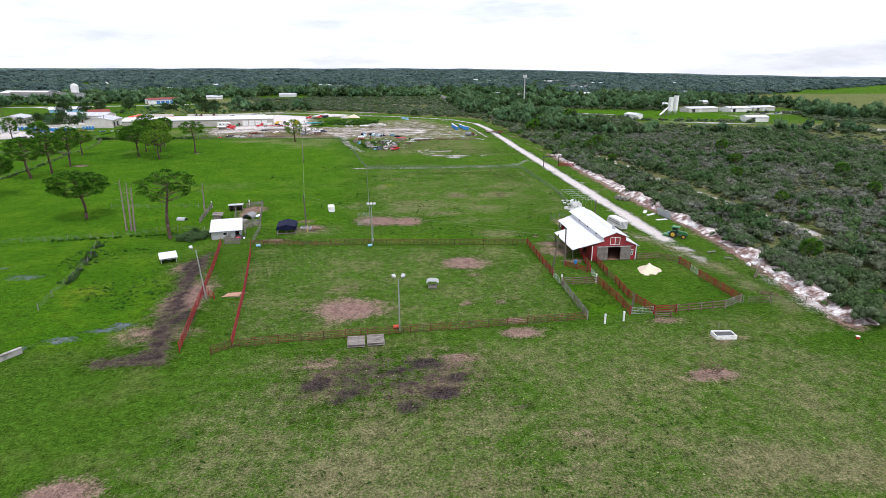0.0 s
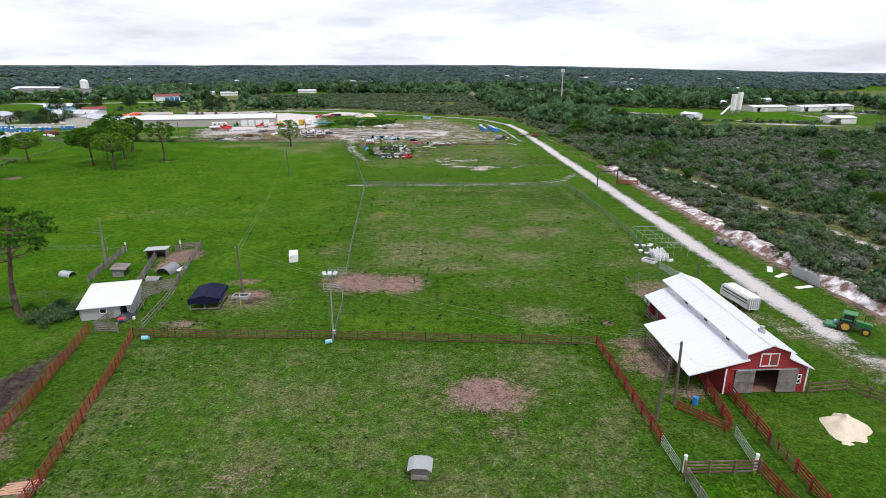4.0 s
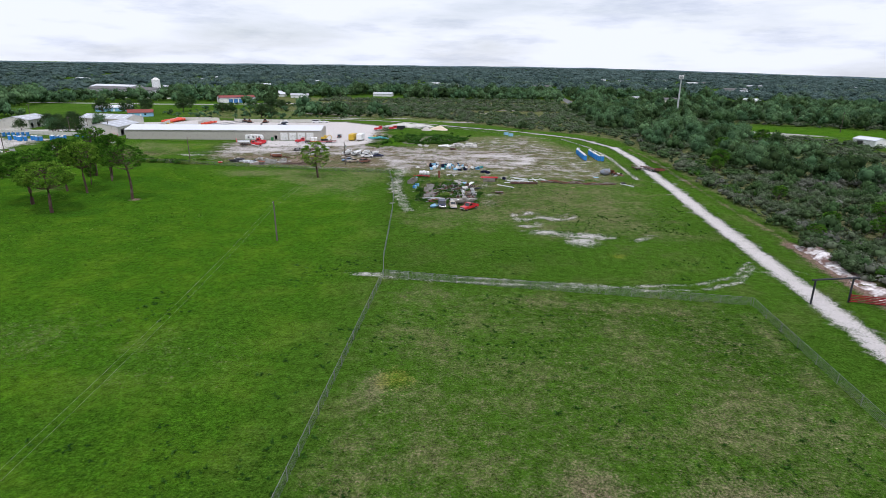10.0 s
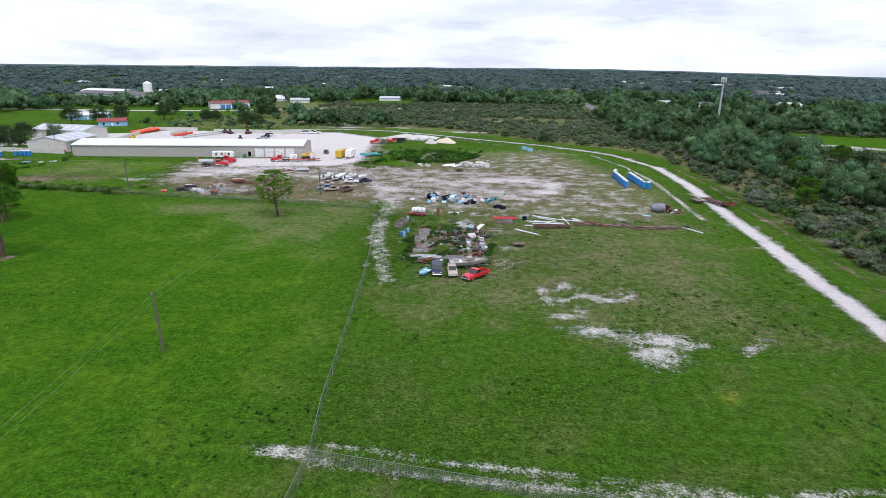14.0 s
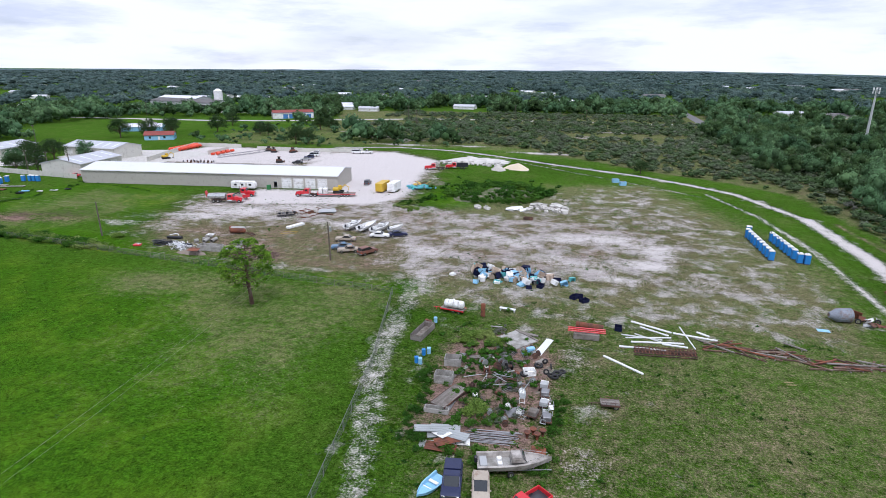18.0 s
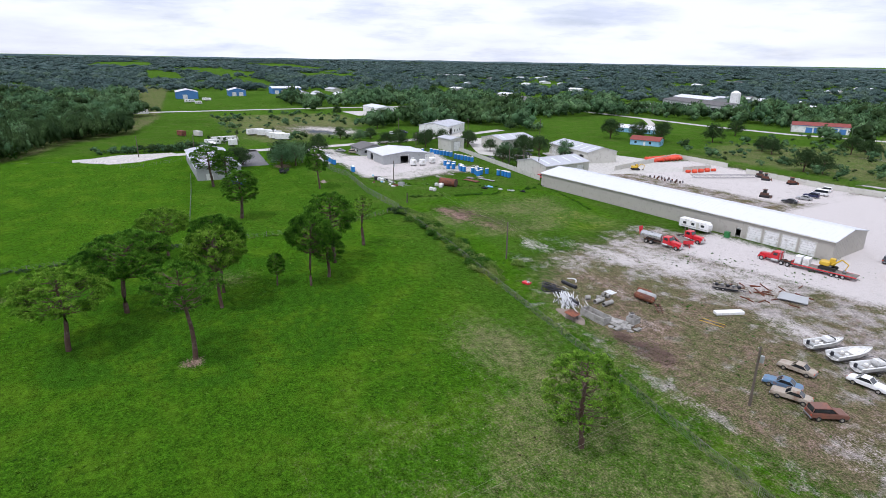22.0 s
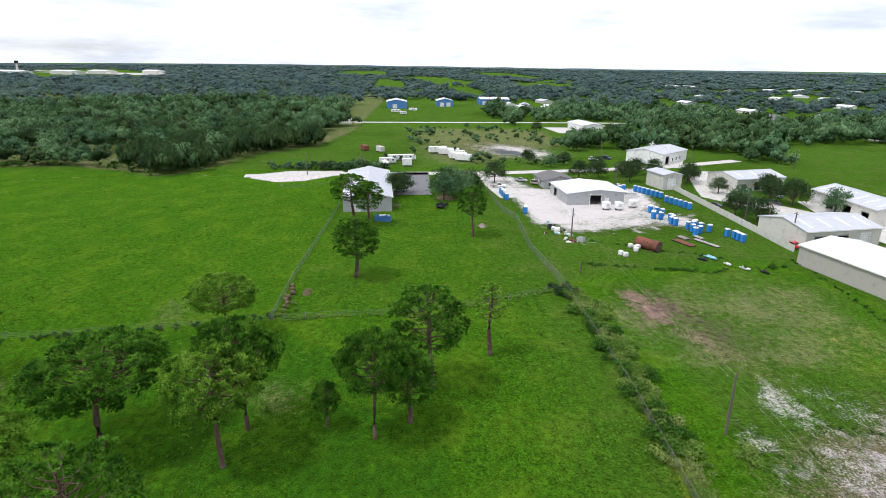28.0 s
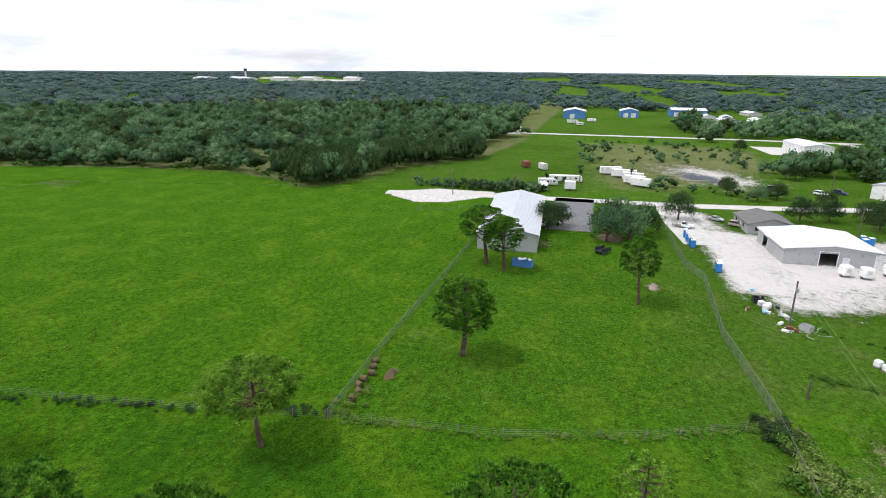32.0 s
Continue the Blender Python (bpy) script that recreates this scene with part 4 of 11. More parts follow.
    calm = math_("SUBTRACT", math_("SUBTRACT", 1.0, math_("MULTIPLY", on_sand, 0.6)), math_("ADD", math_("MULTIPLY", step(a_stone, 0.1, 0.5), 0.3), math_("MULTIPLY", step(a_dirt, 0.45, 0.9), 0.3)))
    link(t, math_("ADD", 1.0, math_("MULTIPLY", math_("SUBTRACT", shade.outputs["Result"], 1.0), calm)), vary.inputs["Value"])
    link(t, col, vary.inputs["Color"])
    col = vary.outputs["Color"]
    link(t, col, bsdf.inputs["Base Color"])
    rough = node(t, "ShaderNodeMapRange")
    rough.inputs["To Min"].default_value, rough.inputs["To Max"].default_value = 0.95, 0.08
    link(t, wet, rough.inputs["Value"])
    link(t, rough.outputs["Result"], bsdf.inputs["Roughness"])
    bump = node(t, "ShaderNodeBump", Strength=1.0, Distance=0.32)
    keep = math_("SUBTRACT", 1.0, wet)
    link(t, math_("MULTIPLY", math_("ADD", math_("MULTIPLY", tuft, 0.8), math_("MULTIPLY", fine, 0.45)), keep), bump.inputs["Height"])
    link(t, bump.outputs["Normal"], bsdf.inputs["Normal"])
    link(t, bsdf.outputs["BSDF"], out.inputs["Surface"])
    return m


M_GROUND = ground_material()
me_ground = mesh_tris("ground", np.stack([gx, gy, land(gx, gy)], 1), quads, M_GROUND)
for name, chans in (("cover_a", (sand, dirt, mud)), ("cover_b", (lush, dry, water)), ("cover_c", (stone, straw, straw))):
    att = me_ground.attributes.new(name, "FLOAT_COLOR", "POINT")
    att.data.foreach_set("color", np.stack([*chans, np.ones(gx.shape)], 1).astype(np.float32).ravel())
tagged(new("ground", me_ground), "green pasture ground with bare dirt, sandy tracks and pale yard", "ground", kind="structure")


def strip(name, pts, width, z, material, label, category):
    """A paved lane of even width along a line."""
    bm = bmesh.new()
    pts = along(pts, 8.0)
    left, right = [], []
    for i, p in enumerate(pts):
        d = (pts[min(i + 1, len(pts) - 1)] - pts[max(i - 1, 0)]).normalized()
        n = Vector((-d.y, d.x)) * width / 2
        left.append(bm.verts.new((p.x + n.x, p.y + n.y, z)))
        right.append(bm.verts.new((p.x - n.x, p.y - n.y, z)))
    for i in range(len(pts) - 1):
        bm.faces.new((right[i], right[i + 1], left[i + 1], left[i]))
    return tagged(new(name, mesh_of(bm, name, material)), label, category, kind="structure")


def slab(name, pts, z, thick, material, label, category):
    bm = bmesh.new()
    lo, hi = [bm.verts.new((x, y, z - thick)) for x, y in pts], [bm.verts.new((x, y, z)) for x, y in pts]
    bm.faces.new(hi)
    bm.faces.new(lo[::-1])
    for i in range(len(pts)):
        j = (i + 1) % len(pts)
        bm.faces.new((lo[i], lo[j], hi[j], hi[i]))
    bmesh.ops.recalc_face_normals(bm, faces=bm.faces)
    return tagged(new(name, mesh_of(bm, name, material)), label, category, kind="structure")


strip("road", [(-281, 244), (-285, 285), (-287, 350), (-292, 385), (-300, 425), (-318, 470)], 6.5, 0.03, M_PAVE, "pale concrete lane past the metal workshops", "road")
strip("road", [(-299, 428), (-337, 450), (-388, 457), (-440, 466), (-485, 477), (-502, 474)], 7, 0.035, M_PAVE, "pale paved lane curving into the woods", "road")
strip("road", [(-498, 120), (-500, 300), (-504, 412), (-502, 520)], 7, 0.04, M_PAVE, "pale paved lane crossing the fields", "road")
strip("road", [(-420, 612), (-345, 618), (-290, 622), (-238, 634), (-190, 660), (-130, 688), (-60, 694), (6, 693), (79, 695), (130, 690)], 7, 0.04, M_PAVE, "pale paved road through the scrub", "road")
strip("road", [(79, 694), (79, 780), (77, 945), (74, 1120)], 8, 0.045, M_ASPHALT, "grey asphalt road running away between trees", "road")
strip("road", [(-345, 618), (-312, 592), (-290, 562)], 5, 0.045, M_PAVE, "pale paved house drive", "road")
strip("road", [(-290, 436), (-240, 416), (-205, 434), (-192, 440)], 12, 0.03, M_PAVE, "pale concrete yard lane between workshops", "road")
strip("road", [(-286, 341), (-262, 341), (-240, 343)], 9, 0.025, M_PAVE, "pale concrete drive into the workshop yard", "road")
for x, y, w, d, turn in [(-2010, -640, 900, 46, 62), (-1880, -560, 420, 90, 62), (-2120, -260, 500, 30, 75)]:
    c_, s_ = math.cos(radians(turn)), math.sin(radians(turn))
    slab("runway", [(x + u * c_ - v * s_, y + u * s_ + v * c_) for u, v in ((-w / 2, -d / 2), (w / 2, -d / 2), (w / 2, d / 2), (-w / 2, d / 2))], float(land(x, y)) + 1.5, 0.8, M_PAVE, "pale concrete airfield apron far across the plain", "runway")


def sand_bank(pts):
    """A ridge of dug white sand, its face furrowed, red earth at its foot."""
    profile = [(-1.9, -0.12, 0), (-1.3, 0.25, 0.2), (-0.7, 0.7, 0.7), (0.0, 1.2, 1), (0.8, 1.5, 1), (1.7, 1.35, 0.8), (2.6, 0.8, 0.5), (3.6, -0.15, 0)]
    V, F = [], []
    pts = along(pts, 0.7)
    for i, p in enumerate(pts):
        end = min(1.0, i / 6, (len(pts) - 1 - i) / 6)
        rise = (0.6 + 1.0 * noise.noise((p.y * 0.09, 3.3, 0.0)) + 0.3 * noise.noise((p.y * 0.3, 8.1, 0.0))) * end
        for off, z, k in profile:
            w = 0.9 * noise.noise((p.y * 0.22, off * 0.2, 5.0))
            V.append((p.x + off + w, p.y, max(z, -0.12) * (rise if z > 0 else 1) + k * 0.35 * noise.noise((p.y * 1.1, off * 0.9, 1.5))))
    n = len(profile)
    for i in range(len(pts) - 1):
        for j in range(n - 1):
            F.append((i * n + j, i * n + j + 1, (i + 1) * n + j + 1, (i + 1) * n + j))
    me = mesh_tris("sand_bank", np.array(V), np.array(F), M_BANK, True)
    return tagged(new("sand_bank", me), "dug bank of white sand and red earth along the scrub", "bank", kind="structure")


sand_bank(BANK)
slab("parking_lot", [(-288, 304), (-245, 302.5), (-245, 315.5), (-288, 317)], 0.03, 0.1, M_ASPHALT, "dark asphalt car park beside the grey workshop", "parking lot")
slab("pavement", [(-196, 429), (-178, 431), (-170, 470), (-200, 475), (-232, 462), (-232, 440)], 0.022, 0.1, M_PAVE, "pale concrete apron round the workshops", "pavement")
slab("pavement", [(-468, 412), (-432, 414), (-432, 430), (-468, 430)], 0.022, 0.1, M_PAVE, "pale concrete apron before the white storage units", "pavement")

# ---------------------------------------------------------------- plants
rng = np.random.default_rng(7)


def ico(sub):
    bm = bmesh.new()
    bmesh.ops.create_icosphere(bm, subdivisions=sub, radius=1.0)
    bm.verts.ensure_lookup_table()
    v = np.array([p.co[:] for p in bm.verts])
    f = np.array([[q.index for q in p.verts] for p in bm.faces])
    bm.free()
    return v, f


def blades(centres, radius, count, width, up=0.35, seed=0):
    """Needle or leaf tufts: thin triangles that spread from each centre."""
    r = np.random.default_rng(seed)
    n = len(centres) * count
    base = np.repeat(np.asarray(centres), count, 0)
    d = r.normal(size=(n, 3))
    d[:, 2] += up
    d /= np.linalg.norm(d, axis=1)[:, None]
    side = np.cross(d, r.normal(size=(n, 3)))
    side /= np.linalg.norm(side, axis=1)[:, None] + 1e-9
    length = radius * r.uniform(0.6, 1.15, (n, 1))
    v = np.stack([base + d * length * 0.15 - side * width, base + d * length * 0.15 + side * width, base + d * length], 1)
    return v.reshape(-1, 3), np.arange(n * 3).reshape(-1, 3)


def leaves(centres, spread, count, size, seed=0):
    """Leaf clumps: small tilted lozenges strewn round each centre."""
    r = np.random.default_rng(seed)
    n = len(centres) * count
    base = np.repeat(np.asarray(centres), count, 0) + r.normal(size=(n, 3)) * np.asarray(spread)
    a = r.normal(size=(n, 3))
    a /= np.linalg.norm(a, axis=1)[:, None]
    b = np.cross(a, r.normal(size=(n, 3)))
    b /= np.linalg.norm(b, axis=1)[:, None] + 1e-9
    s = size * r.uniform(0.6, 1.3, (n, 1))
    v = np.stack([base - a * s, base + b * s * 0.6, base + a * s], 1)
    return v.reshape(-1, 3), np.arange(n * 3).reshape(-1, 3)


def limb_mesh(paths, n=6):
    """Tapered round limbs through lists of (point, radius)."""
    V, F = [], []
    for path in paths:
        o = len(V)
        for i, (p, r) in enumerate(path):
            p = Vector(p)
            q = Vector(path[min(i + 1, len(path) - 1)][0]) - Vector(path[max(i - 1, 0)][0])
            m = q.to_track_quat("Z", "Y").to_matrix()
            for k in range(n):
                a = 2 * math.pi * k / n
                V.append(p + m @ Vector((math.cos(a) * r, math.sin(a) * r, 0)))
        for i in range(len(path) - 1):
            for k in range(n):
                F.append((o + i * n + k, o + i * n + (k + 1) % n, o + (i + 1) * n + (k + 1) % n, o + (i + 1) * n + k))
    return np.array([v[:] for v in V]), np.array(F)


def sprays(centres, dirs, radius, count, width, fan, seed=0):
    """Needle tufts: thin triangles that fan out from each centre round its own direction."""
    r = np.random.default_rng(seed)
    n = len(centres) * count
    base = np.repeat(np.asarray(centres), count, 0)
    d = np.repeat(np.asarray(dirs), count, 0) + r.normal(size=(n, 3)) * fan
    d /= np.linalg.norm(d, axis=1)[:, None]
    side = np.cross(d, r.normal(size=(n, 3)))
    side /= np.linalg.norm(side, axis=1)[:, None] + 1e-9
    length = radius * r.uniform(0.6, 1.15, (n, 1))
    v = np.stack([base - side * width, base + side * width, base + d * length], 1)
    return v.reshape(-1, 3), np.arange(n * 3).reshape(-1, 3)


def pine_meshes(seed, height, bare, spread, clumps, leaf, size=(0.7, 1.25), tufts=26, needles=15, flat=0.36, inner=0.45):
    """A pine: bare stem, crooked limbs into a dome of rounded clumps, each clump set all over with needle tufts."""
    r = np.random.default_rng(seed)
    lean = r.normal(size=2) * 0.3
    trunk = []
    for i in range(9):
        u = i / 8
        trunk.append(((lean[0] * u * u * 2 + 0.16 * math.sin(u * 7 + seed), lean[1] * u * u * 2 + 0.16 * math.cos(u * 6 + seed), height * u * 0.92), 0.36 * (1 - u) ** 0.7 + 0.05))
    paths, centres, dirs = [trunk], [], []
    low, top = height * bare, height
    mid_z = low + (top - low) * flat
    for i in range(clumps):
        v = (i + 0.5) / clumps
        ang = i * 2.39996 + r.uniform(-0.4, 0.4)
        h = -0.75 + 1.75 * v
        big = r.uniform(*size) * (0.8 if h < -0.3 else 1.0)
        k = math.sqrt(max(0.04, 1 - h * h)) if h > 0 else math.sqrt(max(0.04, 1 - (h / 0.95) ** 2))
        out = max(0.15, (spread - big * 0.6) * k * (r.uniform(inner, 1.0) ** 0.6))
        z = mid_z + h * ((top - mid_z - big * 0.7) if h > 0 else (mid_z - low)) + r.uniform(-0.3, 0.3)
        foot = max(low * 0.92, min(height * 0.9, z - out * r.uniform(0.2, 0.6)))
        u = min(0.99, foot / (height * 0.92))
        at = Vector(trunk[min(8, int(u * 8))][0]).lerp(Vector(trunk[min(8, int(u * 8) + 1)][0]), u * 8 % 1)
        tip = Vector((at.x + math.cos(ang) * out, at.y + math.sin(ang) * out, z))
        bend = at.lerp(tip, 0.5) + Vector((r.uniform(-0.3, 0.3), r.uniform(-0.3, 0.3), -0.08 * out))
        paths.append([(at[:], 0.075), (bend[:], 0.045), (tip[:], 0.015)])
        n = max(4, int(tufts * big * big))
        d = r.normal(size=(n, 3)) + (0, 0, 0.9)
        d /= np.linalg.norm(d, axis=1)[:, None]
        centres.append(np.array(tip[:]) + d * big * r.uniform(0.5, 0.95, (n, 1)) * (1, 1, 0.5))
        dirs.append(d)
        for j in range(2):
            e2 = tip + Vector((r.uniform(-1, 1), r.uniform(-1, 1), r.uniform(0, 0.6))) * big * 0.8
            paths.append([(bend.lerp(tip, 0.6)[:], 0.025), (e2[:], 0.008)])
    lv, lf = limb_mesh(paths, 5)
    bv, bf = sprays(np.concatenate(centres), np.concatenate(dirs), 0.38, needles, 0.055, 0.5, seed)
    return mesh_tris("trunk", lv, lf, M_BARK, True), mesh_tris("crown", bv, bf, leaf)


def tree(name, meshes, x, y, scale, turn, label, category="tree", group="", wide=1.0, lean=0.0):
    ob = thing(name, x, y, 0, turn, label, category, group)
    ob.matrix_basis = pose(x, y, 0, lean, 0, turn) @ Matrix.Diagonal((scale * wide, scale * wide, scale, 1))
    for key, me in zip(("trunk", "crown", "moss"), meshes):
        part(key, me, None, ob)
    return ob


# each kind of pine is 15 m high; its crown's half width follows it
PINE_DENSE = pine_meshes(3, 15, 0.48, 7.0, 74, L_PINE, (1.05, 1.7), 40, 17, 0.40, 0.72)
PINE_AIRY = pine_meshes(5, 15, 0.58, 6.2, 40, L_PINE, (0.8, 1.3), 38, 16, 0.45, 0.6)
PINE_TALL = pine_meshes(8, 15, 0.40, 5.0, 62, L_PINE, (0.75, 1.3), 38, 16, 0.45, 0.7)
PINE_LIGHT = pine_meshes(11, 15, 0.50, 6.6, 84, L_PINELIGHT, (0.85, 1.4), 38, 16, 0.34, 0.72)
PINE_THIN = pine_meshes(14, 15, 0.5, 3.0, 40, L_PINELIGHT, (0.4, 0.75), 36, 13, 0.4)
PINE_BUSHY = pine_meshes(23, 15, 0.24, 5.2, 74, L_PINELIGHT, (0.75, 1.25), 36, 15, 0.5, 0.7)
PINE_COLUMN = pine_meshes(17, 15, 0.28, 4.2, 70, L_PINE, (0.8, 1.3), 38, 16, 0.5, 0.7)
HALF = {PINE_DENSE: 7.0, PINE_AIRY: 6.2, PINE_TALL: 5.0, PINE_LIGHT: 6.6, PINE_THIN: 3.0, PINE_BUSHY: 5.2, PINE_COLUMN: 4.2}

P = "tall pine with %s crown in the pasture"
for meshes, x, y, h, across, turn, words in [
        (PINE_AIRY, -89.8, 277.6, 14.8, 12.2, 10, "thin light green"), (PINE_LIGHT, -100, 261, 12.8, 13.6, 80, "light green domed"),
        (PINE_DENSE, -111.5, 268.1, 14.2, 16.0, 150, "broad dense dark green"), (PINE_LIGHT, -107.2, 283, 15.1, 10.8, 200, "light green domed"),
        (PINE_DENSE, -114, 284.2, 15.6, 10.6, 20, "dense dark green"), (PINE_DENSE, -111.2, 299.8, 15, 9.4, 60, "dense dark green"),
        (PINE_TALL, -121.8, 307.2, 15.8, 11.5, 110, "open dark green"), (PINE_COLUMN, -114, 304, 10.6, 7.4, 300, "dark green"),
        (PINE_COLUMN, -113.6, 293.8, 6.8, 3.6, 0, "small dark green"), (PINE_LIGHT, -138.5, 275.4, 11.5, 11.5, 250, "rounded mid green"),
        (PINE_THIN, -131, 316.9, 12.3, 6.0, 40, "sparse yellow green"), (PINE_TALL, -128, 243.6, 16, 10.5, 130, "tall dark green"),
        (PINE_COLUMN, -166, 294.4, 13.6, 10.0, 15, "dense dark green"),
        (PINE_TALL, -194.7, 323, 13.6, 8.0, 70, "light mid green"), (PINE_TALL, -211, 291, 14, 12, 100, "dense dark green"),
        (PINE_COLUMN, -207.5, 295.6, 12.6, 9.0, 220, "dense dark green"), (PINE_BUSHY, -50.2, 315.8, 11.8, 9.6, 190, "bushy mid green"),
        (PINE_DENSE, -81.5, 156.8, 13, 15.2, 230, "broad dark green"), (PINE_AIRY, -53.4, 135.8, 16, 14.2, 140, "wide open"),
        (PINE_DENSE, -122.5, 187.5, 13, 12, 60, "dense dark green"), (PINE_TALL, -129, 218, 15, 12.5, 0, "dark green"),
        (PINE_TALL, -127, 228, 15.5, 11, 90, "dark green")]:
    tree("pine_tree", meshes, x, y, h / 15, turn, P % words, "pine tree", "pasture pines", across / 2 / (HALF[meshes] * h / 15))


def dead_tree(x, y, h, lean, turn):
    r = np.random.default_rng(int(h * 10))
    paths = [[((0, 0, 0), 0.28), ((0.1, 0, h * 0.5), 0.2), ((0.25, 0.1, h), 0.09)]]
    for i in range(9):
        u = r.uniform(0.55, 0.98)
        a, l = r.uniform(0, 6.3), r.uniform(0.5, 1.8)
        paths.append([((0.15 * u, 0, h * u), 0.05), ((math.cos(a) * l, math.sin(a) * l, h * u + l * 0.4), 0.015)])
    v, f = limb_mesh(paths, 5)
    me = mesh_tris("dead_tree", v, f, M_DEAD, True)
    ob = new("dead_tree", me)
    ob.matrix_basis = pose(x, y, 0, lean, lean * 0.5, turn)
    return tagged(ob, "bare grey dead tree trunk with broken limbs", "dead tree", "dead trees")


for x, y, h, lean, turn in [(-66.3, 143.8, 12.5, -3, 0), (-65, 143.4, 12, 2, 90), (-64.3, 143.6, 11, 4, 30), (-51.5, 157, 9, 0, 10), (66.7, 98, 2.5, 8, 0)]:
    dead_tree(x, y, h, lean, turn)


def oak_meshes(seed, height, spread, leaf, lobes=34, per=60, size=0.34):
    r = np.random.default_rng(seed)
    paths = [[((0, 0, 0), 0.34), ((0.1, 0, height * 0.25), 0.26), ((0, 0.1, height * 0.6), 0.12)]]
    centres = []
    for i in range(lobes):
        a = i * 2.4 + r.uniform(-0.4, 0.4)
        v = r.uniform(0.0, 1.0)
        rad = spread * math.sqrt(max(0.0, 1 - (v * 1.15 - 0.25) ** 2)) * r.uniform(0.35, 0.95)
        c = np.array([math.cos(a) * rad, math.sin(a) * rad, height * (0.34 + 0.6 * v)])
        centres.append(c)
        if i % 3 == 0:
            paths.append([((0, 0, height * r.uniform(0.2, 0.5)), 0.12), (tuple(c * (0.6, 0.6, 0.85)), 0.06), (tuple(c), 0.02)])
    lv, lf = limb_mesh(paths)
    bv, bf = leaves(centres, (spread * 0.19, spread * 0.19, height * 0.085), per, size, seed)
    return mesh_tris("trunk", lv, lf, M_BARK, True), mesh_tris("crown", bv, bf, leaf)


OAK_A = oak_meshes(21, 9, 5.0, L_OAK, 40, 90, 0.36)
OAK_B = oak_meshes(22, 8, 4.6, L_OAK, 34, 90, 0.36)
OAK_C = oak_meshes(23, 7, 3.6, L_WOOD, 28, 80, 0.34)
OAKW = "dense dark green oak with a rounded crown beside the workshops"
for me, x, y, s, turn in [(OAK_A, -244, 303.5, .85, 0), (OAK_B, -249, 306, .8, 60), (OAK_C, -237, 319, 1.25, 30), (OAK_A, -244, 320, 1.0, 80), (OAK_C, -240, 325, 1.3, 120), (OAK_B, -246, 329, 1.0, 200),
                          (OAK_C, -252, 323, 1.2, 50), (OAK_B, -266, 341, 1.0, 10), (OAK_A, -272, 376, .8, 90), (OAK_B, -275, 385, .8, 30), (OAK_A, -267, 395, .85, 140), (OAK_B, -278, 396, .75, 70),
                          (OAK_C, -222, 413, 1.05, 0), (OAK_B, -206, 409, .9, 40), (OAK_A, -262, 416, .8, 90), (OAK_B, -268, 420, .85, 10), (OAK_B, -233, 431, .9, 120), (OAK_A, -226, 434, .95, 20), (OAK_C, -216, 441, 1.1, 77),
                          (OAK_A, -262, 509, 1.15, 0), (OAK_B, -250, 518, 1.2, 60), (OAK_A, -241, 526, 1.15, 110), (OAK_B, -229, 553, 1.2, 200), (OAK_B, -188, 545, .9, 30), (OAK_A, -196, 549, .8, 10), (OAK_A, -152, 514, 1.0, 60), (OAK_B, -146, 517, .9, 20),
                          (OAK_A, -162, 578, .9, 0), (OAK_A, 22, 470, .55, 33), (OAK_C, -300, 372, .8, 0), (OAK_B, -306, 380, .7, 10), (OAK_A, -365, 409, 1.1, 40), (OAK_B, -372, 403, .9, 0), (OAK_A, -386, 438, 1.1, 30), (OAK_B, -440, 400, .8, 0),
                          (OAK_C, -462, 355, .5, 0), (OAK_C, -452, 362, .45, 30), (OAK_A, -48, 137, .22, 0), (OAK_B, 118, 236, .5, 0), (OAK_A, -213.5, 406.5, .75, 30), (OAK_B, -245, 419, .7, 0), (OAK_A, -243, 436, .8, 60), (OAK_B, -281, 411, .8, 0), (OAK_A, -281, 403, .75, 100), (OAK_B, -288, 389, .8, 40), (OAK_A, -309, 364, .7, 10), (OAK_B, -348, 399, .9, 200), (OAK_A, -402, 438, 1.0, 0), (OAK_B, -245, 592, 1.1, 30), (OAK_A, -172, 582, 1.0, 10)]:
    tree("oak_tree", me, x, y, s, turn, OAKW, "oak tree", "oaks")


def palm(x, y, h):
    ob = thing("palm_tree", x, y, 0, x * 37 % 360, "cabbage palm with a skirt of dead fronds", "palm tree", "palms")
    v, f = limb_mesh([[((0, 0, 0), 0.2), ((0.1, 0, h * 0.6), 0.17), ((0, 0, h), 0.14)]])
    part("trunk", mesh_tris("trunk", v, f, M_DEAD, True), None, ob)
    bv, bf = blades(np.array([[0, 0, h]] * 3 + [[0, 0, h - 0.7]]), 1.5, 16, 0.14, 0.2, int(abs(x)))
    part("crown", mesh_tris("crown", bv, bf, L_OAK), None, ob)


for x, y, h in [(-313, 312, 5.5), (-309, 303, 3), (-316, 299, 3), (-325, 332, 5), (-312, 306, 2.5)]:
    palm(x, y, h)


